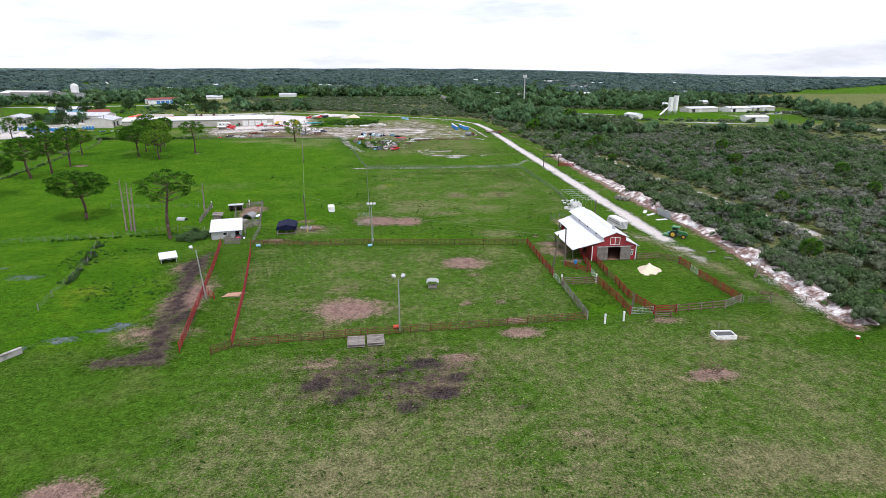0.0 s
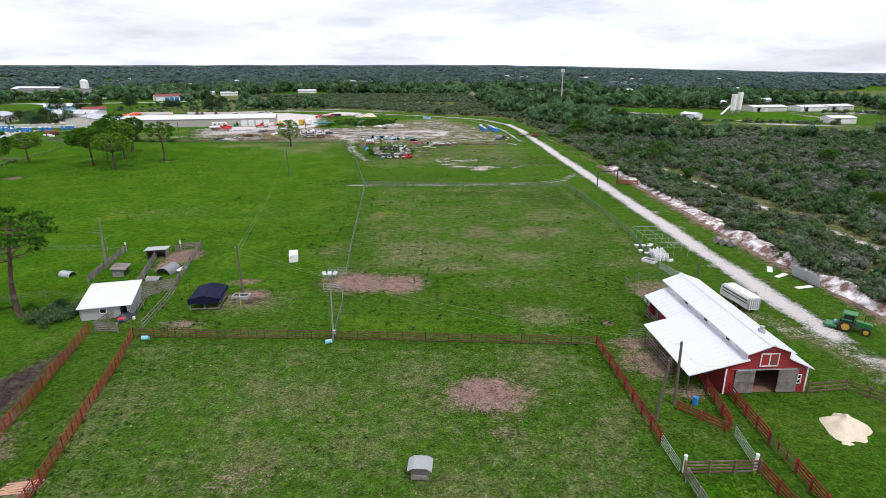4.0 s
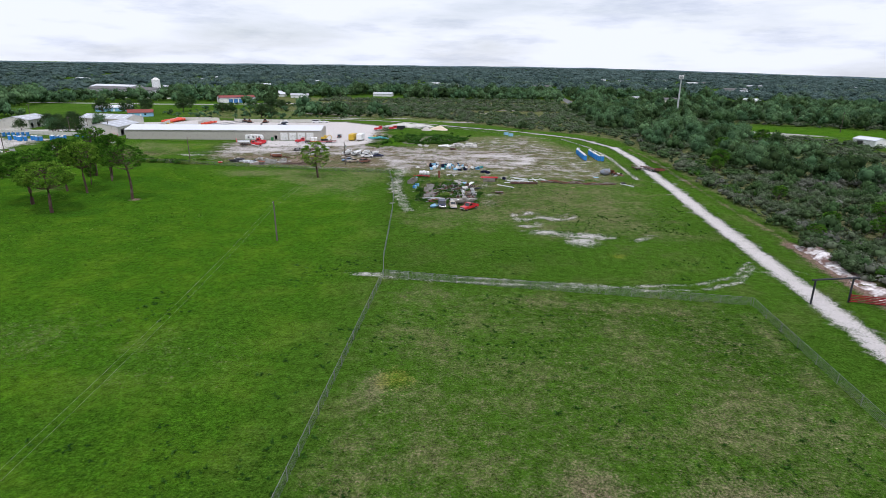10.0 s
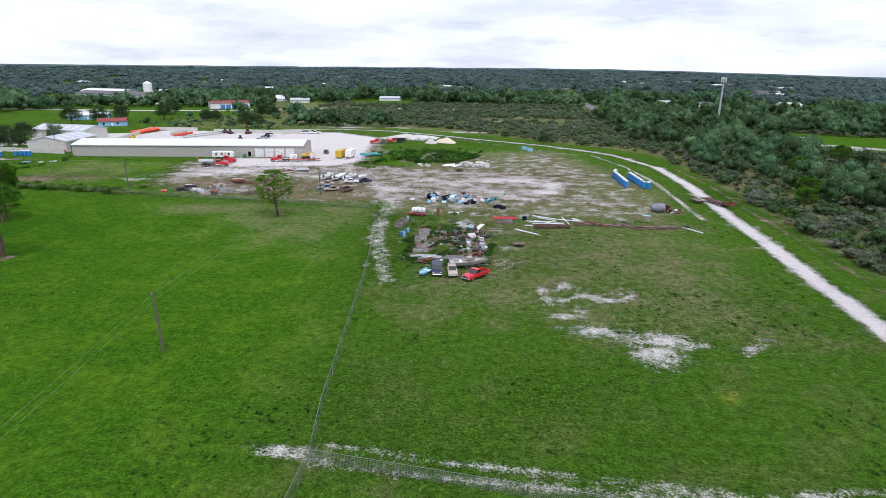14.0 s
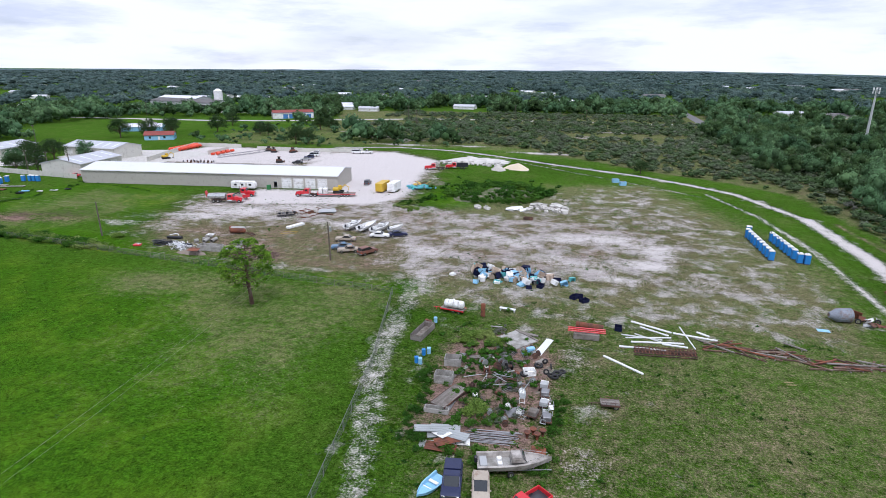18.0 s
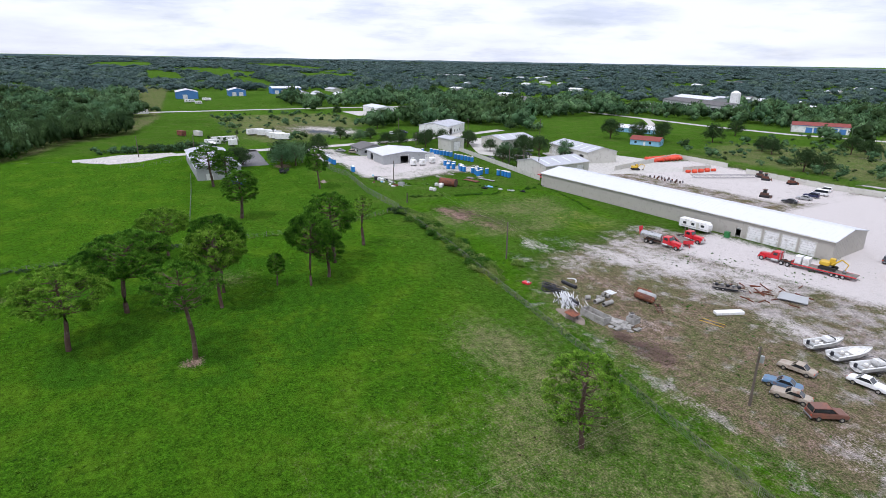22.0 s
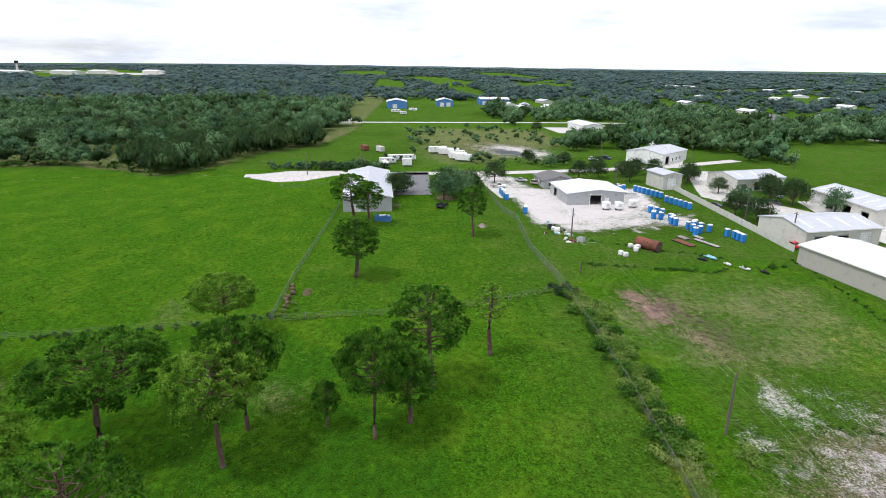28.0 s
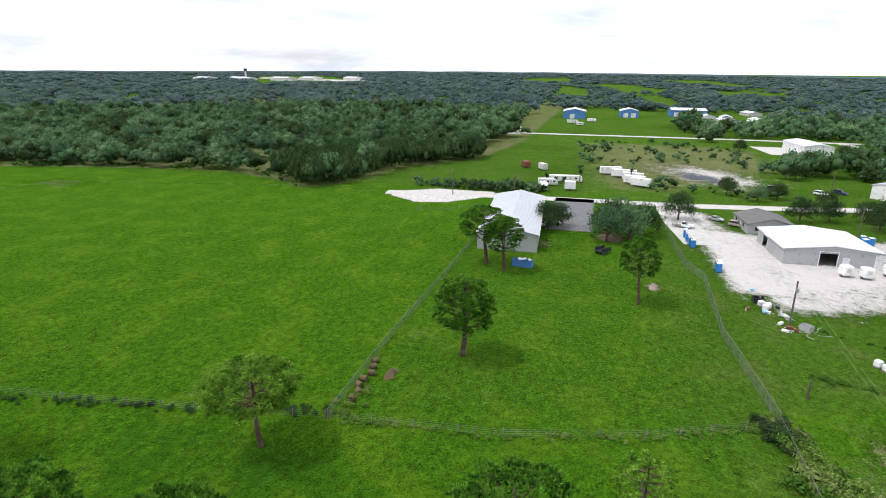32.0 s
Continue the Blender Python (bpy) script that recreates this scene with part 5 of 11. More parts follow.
# ---------------------------------------------------------------- scattered growth, joined
def crown_template(lobes, n_leaf, size, seed, core=0.72, tilt=0.55, tall=0.85):
    """A crown of unit size: a few rounded lobes, each a small dark heart wrapped in tilted leaf sprays."""
    r = np.random.default_rng(seed)
    heart, faces = ico(1)
    V, F, o = [], [], 0
    share = max(1, n_leaf // lobes)
    for q in range(lobes):
        a = q * 2.4 + r.uniform(-0.5, 0.5)
        d = 0.0 if q == 0 or lobes == 1 else r.uniform(0.35, 0.68)
        big = 0.95 if lobes == 1 else r.uniform(0.36, 0.6)
        at = np.array((math.cos(a) * d, math.sin(a) * d, 0.0 if lobes == 1 else (0.38 if q == 0 else r.uniform(-0.3, 0.34))))
        V.append(heart * big * core * (1, 1, tall) + at)
        F.append(faces + o)
        o += len(heart)
        u = r.normal(size=(share, 3)) + (0, 0, 0.45)
        u /= np.linalg.norm(u, axis=1)[:, None]
        c = at + u * big * r.uniform(0.78, 1.12, (share, 1)) * (1, 1, tall)
        n = u + r.normal(size=(share, 3)) * tilt
        n /= np.linalg.norm(n, axis=1)[:, None]
        e = np.cross(n, r.normal(size=(share, 3)))
        e /= np.linalg.norm(e, axis=1)[:, None] + 1e-9
        g = np.cross(n, e)
        k = size * r.uniform(0.6, 1.35, (share, 1))
        V.append(np.stack([c - e * k, c + e * k * 0.9 + g * k * 0.4, c + g * k * 1.2 - e * k * 0.2], 1).reshape(-1, 3))
        F.append(np.arange(share * 3).reshape(-1, 3) + o)
        o += share * 3
    return np.concatenate(V), np.concatenate(F)


def scatter(name, templates, pts, scales, heights, lift, material, label, category, stretch=None):
    """Many copies of a few crowns, joined into one mesh."""
    r = np.random.default_rng(len(pts))
    V, F, o = [], [], 0
    which = r.integers(0, len(templates), len(pts))
    for w, (tv, tf) in enumerate(templates):
        idx = np.nonzero(which == w)[0]
        if not len(idx):
            continue
        a = r.uniform(0, 6.28, len(idx))
        c, s = np.cos(a), np.sin(a)
        x = tv[None, :, 0] * c[:, None] - tv[None, :, 1] * s[:, None]
        y = tv[None, :, 0] * s[:, None] + tv[None, :, 1] * c[:, None]
        sc, hh = scales[idx][:, None], heights[idx][:, None]
        co = np.stack([x * sc + pts[idx, 0][:, None], y * sc + pts[idx, 1][:, None], np.maximum(tv[None, :, 2] * hh + lift * hh, 0.0) + land(pts[idx, 0], pts[idx, 1])[:, None] + 0 * x], 2)
        V.append(co.reshape(-1, 3))
        F.append((tf[None] + (np.arange(len(idx)) * len(tv))[:, None, None]).reshape(-1, 3) + o)
        o += len(idx) * len(tv)
    me = mesh_tris(name, np.concatenate(V), np.concatenate(F), material, True)
    return tagged(new(name, me), label, category, kind="stuff")


def spread_pts(n, x0, y0, x1, y1, keep):
    p = rng.uniform((x0, y0), (x1, y1), (n, 2))
    return p[keep(p[:, 0], p[:, 1])]


# openings in the trees: (x, y, half width, half depth, turn)
OPEN = [(-330, 340, 62, 50, 0), (-290, 330, 14, 100, 0), (-425, 350, 55, 62, 0), (-440, 432, 52, 30, 0), (-250, 400, 100, 70, 0), (-450, 464, 60, 11, -8), (-255, 555, 115, 62, 0), (-250, 640, 110, 26, 18), (-400, 735, 95, 42, -12),
        (-500, 290, 8, 190, 0), (-690, 350, 80, 85, 0), (260, 447, 70, 45, -20), (320, 520, 60, 40, -15), (172, 490, 40, 9, -28), (222, 385, 50, 18, -20), (215, 480, 72, 40, -25), (310, 360, 60, 28, -38), (78, 900, 9, 210, 0), (-10, 694, 150, 9, 0), (20, 596, 34, 12, 0),
        (-430, 270, 40, 12, -14), (-575, 325, 100, 62, 0), (-830, 560, 60, 14, 0), (-620, 640, 70, 18, 10), (-420, 980, 60, 16, 0), (-1000, 420, 160, 25, 0), (-1250, 300, 220, 30, 0), (-1150, 760, 160, 22, 0), (-900, 1150, 200, 25, 0),
        (420, 760, 60, 12, 0), (-2000, -640, 560, 150, 30), (-2200, 700, 420, 90, 0), (-1500, 420, 300, 60, 5), (-2300, 200, 420, 90, 0), (-1300, 620, 160, 60, 0), (-1450, 1820, 480, 70, 38), (-980, 1450, 140, 30, 0), (-1500, 1900, 380, 30, 40), (-320, 250, 30, 26, 0), (-345, 140, 26, 10, -20), (-335, 175, 28, 8, 0)]


# plots of the town: (x, y, turn, scale)
PLOTS = []
hr = np.random.default_rng(77)
for i in range(54):
    a, r_ = radians(hr.uniform(-36, 78)), hr.uniform(520, 1500)
    hx, hy = -60 - math.sin(a) * r_, 290 + math.cos(a) * r_
    if not (inside(np.array([hx]), np.array([hy]), SCRUB_POLY)[0] and hy < 760):
        PLOTS.append((hx, hy, hr.uniform(-30, 30), 1.0 + r_ / 1500))
        OPEN.append((hx + 6 + 26 * math.sin(a), hy + 4 - 26 * math.cos(a), 20 + r_ / 60, 26 + r_ / 40, math.degrees(a)))


# the street of the town behind the depot
for i in range(34):
    u, v = hr.uniform(-1, 1), hr.uniform(-1, 1)
    hx, hy = (-455 + u * 120, 850 + v * 80) if i < 18 else (-270 + u * 60, 850 + v * 110) if i < 25 else (-640 + u * 60, 440 + v * 30)
    if not (hx > -540 and hx < -330 and hy < 815):
        PLOTS.append((hx, hy, hr.uniform(-30, 30), 1.15))
        OPEN.append((hx + 12, hy - 16, 15, 20, 25))


def opened(x, y):
    got = np.zeros(x.shape, bool)
    for cx, cy, hx, hy, turn in OPEN:
        c, s = math.cos(radians(turn)), math.sin(radians(turn))
        u, v = (x - cx) * c + (y - cy) * s, -(x - cx) * s + (y - cy) * c
        got |= (np.abs(u) < hx) & (np.abs(v) < hy)
    return got


FARM = SCRUB_EDGE[::-1][3:] + [(80, -300), (-270, -300)] + TREE_EDGE[1:9] + [(-300, 330), (-300, 500), (-150, 530)]


def free(x, y):
    return ~inside(x, y, FARM) & ~opened(x, y)


CROWNS_FINE = [crown_template(8, 520, 0.085, s) for s in (1, 2, 3, 21)]
CROWNS_MID = [crown_template(5, 110, 0.15, s) for s in (4, 5, 6, 24)]
CROWNS_FAR = [crown_template(4, 48, 0.24, s, 0.85) for s in (7, 8, 9, 27)]
CROWNS_PINE = [crown_template(9, 420, 0.075, s, 0.6, 0.7, 1.0) for s in (61, 62, 63)]
BUSH_FINE = [crown_template(4, 120, 0.13, s, 0.7, 0.8) for s in (10, 11, 12)]
BUSH_HEDGE = [crown_template(5, 240, 0.12, s, 0.45, 0.8) for s in (41, 42, 43)]
BUSH_LOW = [crown_template(4, 60, 0.18, s, 0.7, 0.7) for s in (13, 14)]


def mixed(name, templates, p, s, h, lift, label, category, far=False):
    """Woods of three greens, each its own joined mass; far takes the haze-tinted three."""
    pick = np.random.default_rng(len(p)).uniform(0, 1, len(p)) + 0.25 * np.sin(p[:, 0] * 0.02) * np.sin(p[:, 1] * 0.023)
    for lo, hi, m, w in ((-1, 0.55, L_HAZEFAR if far else L_WOOD, ""), (0.55, 0.8, L_HAZEDARK if far else L_OAK, "darker "), (0.8, 2, L_HAZEPALE if far else L_BRIGHT, "brighter ")):
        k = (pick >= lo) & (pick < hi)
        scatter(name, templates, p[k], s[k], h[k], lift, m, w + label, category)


# the woods west of the pasture
p = spread_pts(5200, -520, -160, -255, 330, lambda x, y: inside(x, y, WOOD_POLY) & free(x, y) & (seg_dist(x, y, TREE_EDGE) > 3))
more, p = p[1700:2700], p[:1700]
s = rng.uniform(3.0, 5.6, len(p)) * rng.choice([0.85, 1.0, 1.2], len(p))
mixed("woodland", CROWNS_FINE, p, s, s * rng.uniform(0.95, 1.25, len(p)), 0.95, "dense mixed green woodland along the pasture edge", "woodland")
s = rng.uniform(3.2, 5.0, len(more))
mixed("woodland", CROWNS_MID, more, s, s * 0.95, 0.95, "dense green canopy filling the woods", "woodland")
p = spread_pts(900, -380, 190, -270, 275, lambda x, y: inside(x, y, WOOD_POLY) & (seg_dist(x, y, TREE_EDGE) < 34))[:330]
s = rng.uniform(1.7, 2.8, len(p))
scatter("pine_plantation", CROWNS_PINE, p, s, s * rng.uniform(2.0, 2.8, len(p)), 0.9, L_PLANT, "close stand of dark young pines at the wood's corner", "woodland")
p = spread_pts(900, -330, -100, -262, 330, lambda x, y: inside(x, y, WOOD_POLY) & free(x, y) & (seg_dist(x, y, TREE_EDGE) < 9))
s = rng.uniform(0.8, 1.8, len(p))
scatter("undergrowth", BUSH_FINE, p, s, s * 1.1, 0.6, L_LUSH, "bright green undergrowth at the foot of the woods", "undergrowth")
# the scrub east and north of the road
near = lambda x, y: inside(x, y, SCRUB_POLY) & ~opened(x, y) & (seg_dist(x, y, BANK2) > 3.0)
p = spread_pts(30000, 66, 30, 240, 330, lambda x, y: near(x, y) & (seg_dist(x, y, SCRUB_EDGE) > 0.6))[:8200]
s = rng.uniform(0.9, 2.0, len(p)) * rng.choice([0.8, 1, 1.35], len(p))
dryish = (np.sin(p[:, 0] * 0.05 + 1) + np.sin(p[:, 1] * 0.06) + rng.normal(size=len(p)) * 0.9) > 0.35
scatter("scrub", BUSH_FINE, p[~dryish], s[~dryish], s[~dryish] * 0.95, 0.6, L_SCRUB, "dense grey-green oak scrub beside the sandy road", "scrub")
scatter("scrub", BUSH_FINE, p[dryish], s[dryish], s[dryish] * 0.85, 0.6, L_SCRUBDRY, "dry brownish oak scrub beside the sandy road", "scrub")
p = spread_pts(1500, 76, 40, 130, 450, lambda x, y: near(x, y) & (seg_dist(x, y, SCRUB_EDGE) < 9))
s = rng.uniform(0.9, 2.1, len(p))
k = rng.uniform(0, 1, len(p))
for lo, hi, m, w in ((0, 0.4, L_SCRUB, "grey-green"), (0.4, 0.72, L_BRIGHT, "mid green"), (0.72, 0.86, L_LUSH, "fresh green"), (0.86, 1, L_SCRUBDRY, "leafless grey")):
    q = (k >= lo) & (k < hi)
    scatter("scrub", BUSH_FINE, p[q], s[q], s[q] * 1.1, 0.6, m, w + " bushes on the scrub's edge", "scrub")
q = np.array([v[:] for v in along([(x + 1.6, y) for x, y in BANK], 0.5)])
q = q[np.array([noise.noise((y * 0.11, 6.6, 0.0)) for x, y in q]) > -0.16]
q = q[rng.integers(0, len(q), 420)] + rng.normal(size=(420, 2)) * (1.0, 0.6)
s = rng.uniform(0.5, 1.6, len(q))
scatter("scrub", BUSH_FINE, q, s, s * 1.1, 1.1, L_SCRUB, "grey-green bushes hanging over the sand bank", "scrub")
q = q[:90] + rng.normal(size=(90, 2)) * (1.2, 1.0)
scatter("scrub", BUSH_FINE, q, s[:90], s[:90] * 1.1, 1.1, L_BRIGHT, "green bushes hanging over the sand bank", "scrub")
p = spread_pts(3600, 82, 40, 240, 330, lambda x, y: near(x, y) & (np.sin(x * 0.07) + np.sin(y * 0.05 + x * 0.02) > -0.2))[:700]
s = rng.uniform(1.3, 2.6, len(p))
scatter("scrub", CROWNS_MID, p, s, s * rng.uniform(1.0, 1.4, len(p)), 0.75, L_BRIGHT, "rounded green trees standing over the scrub", "scrub")
p = spread_pts(14000, -170, 330, 420, 760, lambda x, y: near(x, y) & (seg_dist(x, y, SCRUB_EDGE) > 1.5))[:7000]
s = rng.uniform(1.6, 3.6, len(p))
scatter("scrub", BUSH_LOW, p, s, s * 0.62, 0.6, L_SCRUB, "grey-green scrub behind the junk yard", "scrub")
p = spread_pts(4600, 66, 320, 420, 760, lambda x, y: near(x, y) & (seg_dist(x, y, SCRUB_EDGE) > 5) & (x + y * 0.35 > 220) & ~((x > 135) & (x < 340) & (y > 330) & (y < 490)))[:1150]
s = rng.uniform(2.4, 4.8, len(p))
mixed("woodland", CROWNS_FINE, p, s, s * rng.uniform(1.1, 1.5, len(p)), 0.9, "mixed green trees rising over the scrub", "woodland")
p = spread_pts(5200, 240, 20, 700, 520, lambda x, y: near(x, y))[:2400]
s = rng.uniform(2.2, 4.6, len(p))
scatter("scrub", BUSH_LOW, p, s, s * 0.55, 0.6, L_SCRUB, "grey-green scrub stretching to the town", "scrub")
# single pines in the scrub
for x, y, h, turn in [(82, 104, 5.5, 0), (93, 262, 6, 40), (101, 276, 6.5, 90), (88, 300, 5, 10), (120, 190, 5, 0), (135, 215, 6, 50), (110, 152, 4.5, 70), (150, 250, 7, 20), (84, 340, 7, 80), (90, 352, 8, 120),
                      (105, 392, 8, 10), (132, 420, 9, 40), (146, 160, 5, 0), (160, 190, 6, 60), (90, 228, 4.5, 100), (79, 262, 4, 60), (86, 270, 5, 0)]:
    tree("pine_tree", (PINE_COLUMN, PINE_TALL)[int(x) % 2], x, y, h / 15, turn, "young pine standing in grey-green scrub", "pine tree", "scrub pines", 1.5)

# woods in the middle distance and out to the horizon
def belt(r0, r1, n, cap, s0, s1, templates, material, tall, label, a0=-50, a1=150):
    a, r = np.radians(rng.uniform(a0, a1, n)), np.sqrt(rng.uniform(r0 * r0, r1 * r1, n))
    x, y = -60 - np.sin(a) * r, 290 + np.cos(a) * r
    ok = free(x, y) & ~(inside(x, y, SCRUB_POLY) & (x < 420) & (y < 760)) & ~((x > -520) & (x < -255) & (y < 330) & (y > -160))
    p = np.stack([x, y], 1)[ok][:cap]
    s = rng.uniform(s0, s1, len(p)) * rng.choice([0.75, 1.0, 1.3], len(p))
    h = s * rng.uniform(*tall, len(p))
    if templates is CROWNS_MID:
        mixed("distant_woods", templates, p, s, h, 0.75, label, "woods", material is L_HAZEFAR)
    else:
        scatter("distant_woods", templates, p, s, h, 0.75, material, label, "woods")


belt(210, 620, 9000, 3600, 3.6, 6.2, CROWNS_MID, L_WOOD, (0.9, 1.35), "mixed green woods between the buildings")
belt(600, 1300, 10500, 7400, 4.8, 8.2, CROWNS_MID, L_HAZEFAR, (0.55, 0.8), "dark green woods beyond the buildings")
belt(1250, 2600, 12000, 9000, 11.0, 19.0, CROWNS_FAR, L_HAZEFAR, (0.2, 0.34), "dark woods in the distance")
belt(2500, 4150, 12000, 6500, 22.0, 40.0, CROWNS_FAR, L_HAZEFAR, (0.06, 0.11), "dark woods along the horizon")

# the last line of woods all round, a backdrop with haze put into its colour
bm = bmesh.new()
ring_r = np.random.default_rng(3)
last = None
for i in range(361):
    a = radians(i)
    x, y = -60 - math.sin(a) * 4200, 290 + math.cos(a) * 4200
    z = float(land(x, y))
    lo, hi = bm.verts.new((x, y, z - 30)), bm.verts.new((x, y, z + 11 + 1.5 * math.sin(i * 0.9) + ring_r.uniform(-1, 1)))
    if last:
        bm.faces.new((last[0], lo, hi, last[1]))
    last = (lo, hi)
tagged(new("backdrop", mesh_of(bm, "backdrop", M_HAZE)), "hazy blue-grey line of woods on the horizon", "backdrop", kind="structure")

# bushes and small trees in the western marsh and on the rough ground behind the yard
p = np.concatenate([spread_pts(170, -460, 312, -300, 395, lambda x, y: (np.hypot(x + 350, y - 366) > 30) & (np.abs(x + 425) + np.abs(y - 420) > 30)), spread_pts(90, -300, 250, -292, 300, lambda x, y: x < 0), spread_pts(260, -230, 505, -70, 640, lambda x, y: seg_dist(x, y, ROAD) > 8)])
p = p[~((np.abs(p[:, 0] + 325) < 26) & (np.abs(p[:, 1] - 316) < 20))]
s = rng.uniform(0.7, 2.2, len(p)) * rng.choice([0.8, 1.0, 1.5], len(p))
mixed("bushes", BUSH_FINE, p, s, s * 1.0, 0.6, "bushes in the rough grass beyond the yards", "bushes")

# weeds and tussocks in the fields
def weeds(n, x0, y0, x1, y1, s0, s1, material, label, keep=None):
    p = spread_pts(n, x0, y0, x1, y1, keep or (lambda x, y: x < 1e9))
    f = np.array([noise.noise((x * 0.05, y * 0.05, 3.1)) for x, y in p])
    p = p[f > rng.uniform(0.0, 0.35, len(f))]
    s = rng.uniform(s0, s1, len(p)) * rng.choice([0.7, 1.0, 1.5], len(p))
    scatter("weeds", TUSSOCKS, p, s, s * 0.55, 0.25, material, label, "weeds")


def tussock(seed):
    v, f = blades(np.zeros((5, 3)) + np.random.default_rng(seed).normal(size=(5, 3)) * (0.35, 0.35, 0.05), 1.0, 5, 0.14, 0.9, seed)
    return v, f


TUSSOCKS = [tussock(s) for s in (31, 32, 33)]
weeds(3600, -45, 128, 52, 232, 0.14, 0.30, L_WEED, "dark green weed tufts in the grazed fields")
weeds(1700, -45, 128, 52, 232, 0.2, 0.42, L_LUSH, "bright green weed tufts in the grazed fields")
weeds(1300, -20, 232, 58, 330, 0.2, 0.42, L_LUSH, "bright green weed tufts in the middle field")
weeds(2600, -20, 232, 58, 330, 0.16, 0.36, L_WEED, "dark green weed tufts in the middle field")
weeds(2600, -33, 78, 28, 127, 0.12, 0.26, L_WEED, "grass tufts in the paddock")
weeds(4500, -240, 180, -30, 333, 0.10, 0.24, L_LUSH, "bright grass tufts in the west pasture")
weeds(9000, -260, 190, -60, 334, 0.16, 0.36, L_TUFT, "rough yellow-green tussocks in the west pasture")
weeds(2600, -40, 30, 75, 78, 0.12, 0.24, L_WEED, "grass tufts on the worn pasture")
weeds(1500, -70, 78, -42, 128, 0.2, 0.45, L_LUSH, "rushes and wet grass in the hollow")
weeds(3000, 29.2, 83.6, 35.2, 97, 0.25, 0.5, L_TUFT, "tall bright green weeds filling the small pen", lambda x, y: y < 97)
weeds(3500, -110, 335, 25, 420, 0.15, 0.34, L_WEED, "weed tufts in the junk yard")
for pts, s0, s1, n, m in [([(-157, 338), (-120, 336.8), (-98, 334.6)], .25, .9, 420, L_HEDGE), ([(-150, 337), (-110, 335)], .4, 1.1, 40, L_LUSH), ([(-157, 338.5), (-140, 338), (-128, 337.5)], .8, 1.6, 60, L_HEDGE), ([(-154, 338.2), (-136, 337.6), (-116, 336.8), (-102, 335.6)], .8, 1.7, 46, L_LUSH), ([(-158, 334.6), (-153, 335.4)], .8, 1.6, 16, L_OAK), ([(-128, 337.5), (-104, 336)], .7, 1.5, 34, L_HEDGE), ([(-106, 343), (-103, 344)], .7, 1.3, 8, L_HEDGE), ([(-9, 291), (-3, 293), (-7, 298), (-2, 302), (-8, 306), (-5, 310)], .3, .7, 60, L_LUSH), ([(-4, 292), (-1, 300), (-4, 308), (-9, 315), (-6, 318)], .25, .6, 80, L_SCRUBDRY), ([(-12, 311), (-9, 316), (-6, 312)], .5, 1.0, 46, L_HEDGE), ([(-6.6, 294), (-5.4, 294.6)], .5, 1.0, 12, L_HEDGE), ([(-14, 305), (-13, 296), (-12, 288), (3, 284), (4, 300)], .3, .7, 130, L_LUSH), ([(-157.5, 336.7), (-151, 320), (-147, 303), (-145.6, 282.6)], .2, .5, 150, L_HEDGE),
                          ([(-98, 334), (-72, 332), (-30, 328)], .2, .5, 160, L_HEDGE), ([(-147, 281), (-143, 262), (-140, 240), (-138, 215)], .3, .7, 90, L_OAK), ([(-173, 396.5), (-150, 393), (-125, 386)], .2, .5, 30, L_WEED),
                          ([(-68, 133), (-64, 119), (-62, 107)], .3, .7, 60, L_OAK), ([(-80, 136), (-40, 140)], .25, .55, 60, L_WEED), ([(-190, 352), (-174, 380)], .2, .5, 30, L_WEED),
                          ([(-13, 300), (-3, 300), (-6, 316), (-12, 318)], .25, .6, 50, L_LUSH), ([(-168, 392), (-165, 372), (-172, 345)], .3, .7, 70, L_LUSH), ([(-148, 282), (-153, 283)], .4, .9, 9, L_HEDGE),
                          ([(-49, 134.5), (-46, 136.4)], .9, 1.7, 22, L_BRIGHT), ([(-40, 412), (-30, 405), (-14, 408), (-9, 424), (-22, 436), (-36, 428), (-28, 416), (-18, 420)], .5, 1.3, 420, L_LUSH), ([(-46, 400), (-50, 392), (-44, 388)], .4, 1.0, 50, L_HEDGE), ([(-50, 395), (-44, 402)], .6, 1.4, 20, L_WEED)]:
    q = np.array([v[:] for v in along(pts, 0.4)])
    q = q[rng.integers(0, len(q), n)] + rng.normal(size=(n, 2)) * 0.85 * s1
    s = rng.uniform(s0, s1, n)
    scatter("hedge_growth", BUSH_HEDGE, q, s, s * 0.8, 0.5, m, "weedy bushes grown up along a fence line", "bushes")

# ---------------------------------------------------------------- fences
def board_fence(pts, material, label, rails=4, height=1.45, step=2.5, group="paddock fences", category="fence", post_mat=None, thick=0.14):
    """Posts with wide boards between them."""
    pts = along(pts, step)
    ob = thing("fence", pts[0].x, pts[0].y, 0, 0, label, category, group)
    o = pts[0]
    for i, p in enumerate(pts):
        q = p - o
        boxp("post", (0.16, 0.16, height + 0.12), (q.x, q.y, (height + 0.12) / 2), post_mat or material, ob)
    for a, b in zip(pts, pts[1:]):
        d, c = b - a, (a + b) / 2 - o
        turn = math.degrees(math.atan2(d.y, d.x))
        off = Vector((-d.y, d.x)).normalized() * 0.1
        for k in range(rails):
            z = height * (k + 0.75) / rails
            boxp("rail", (round(d.length, 1) + 0.03, 0.05, thick * 1.3), (c.x + off.x, c.y + off.y, z + random.uniform(-0.02, 0.02)), material, ob, (0, random.uniform(-0.5, 0.5), turn))
    return ob


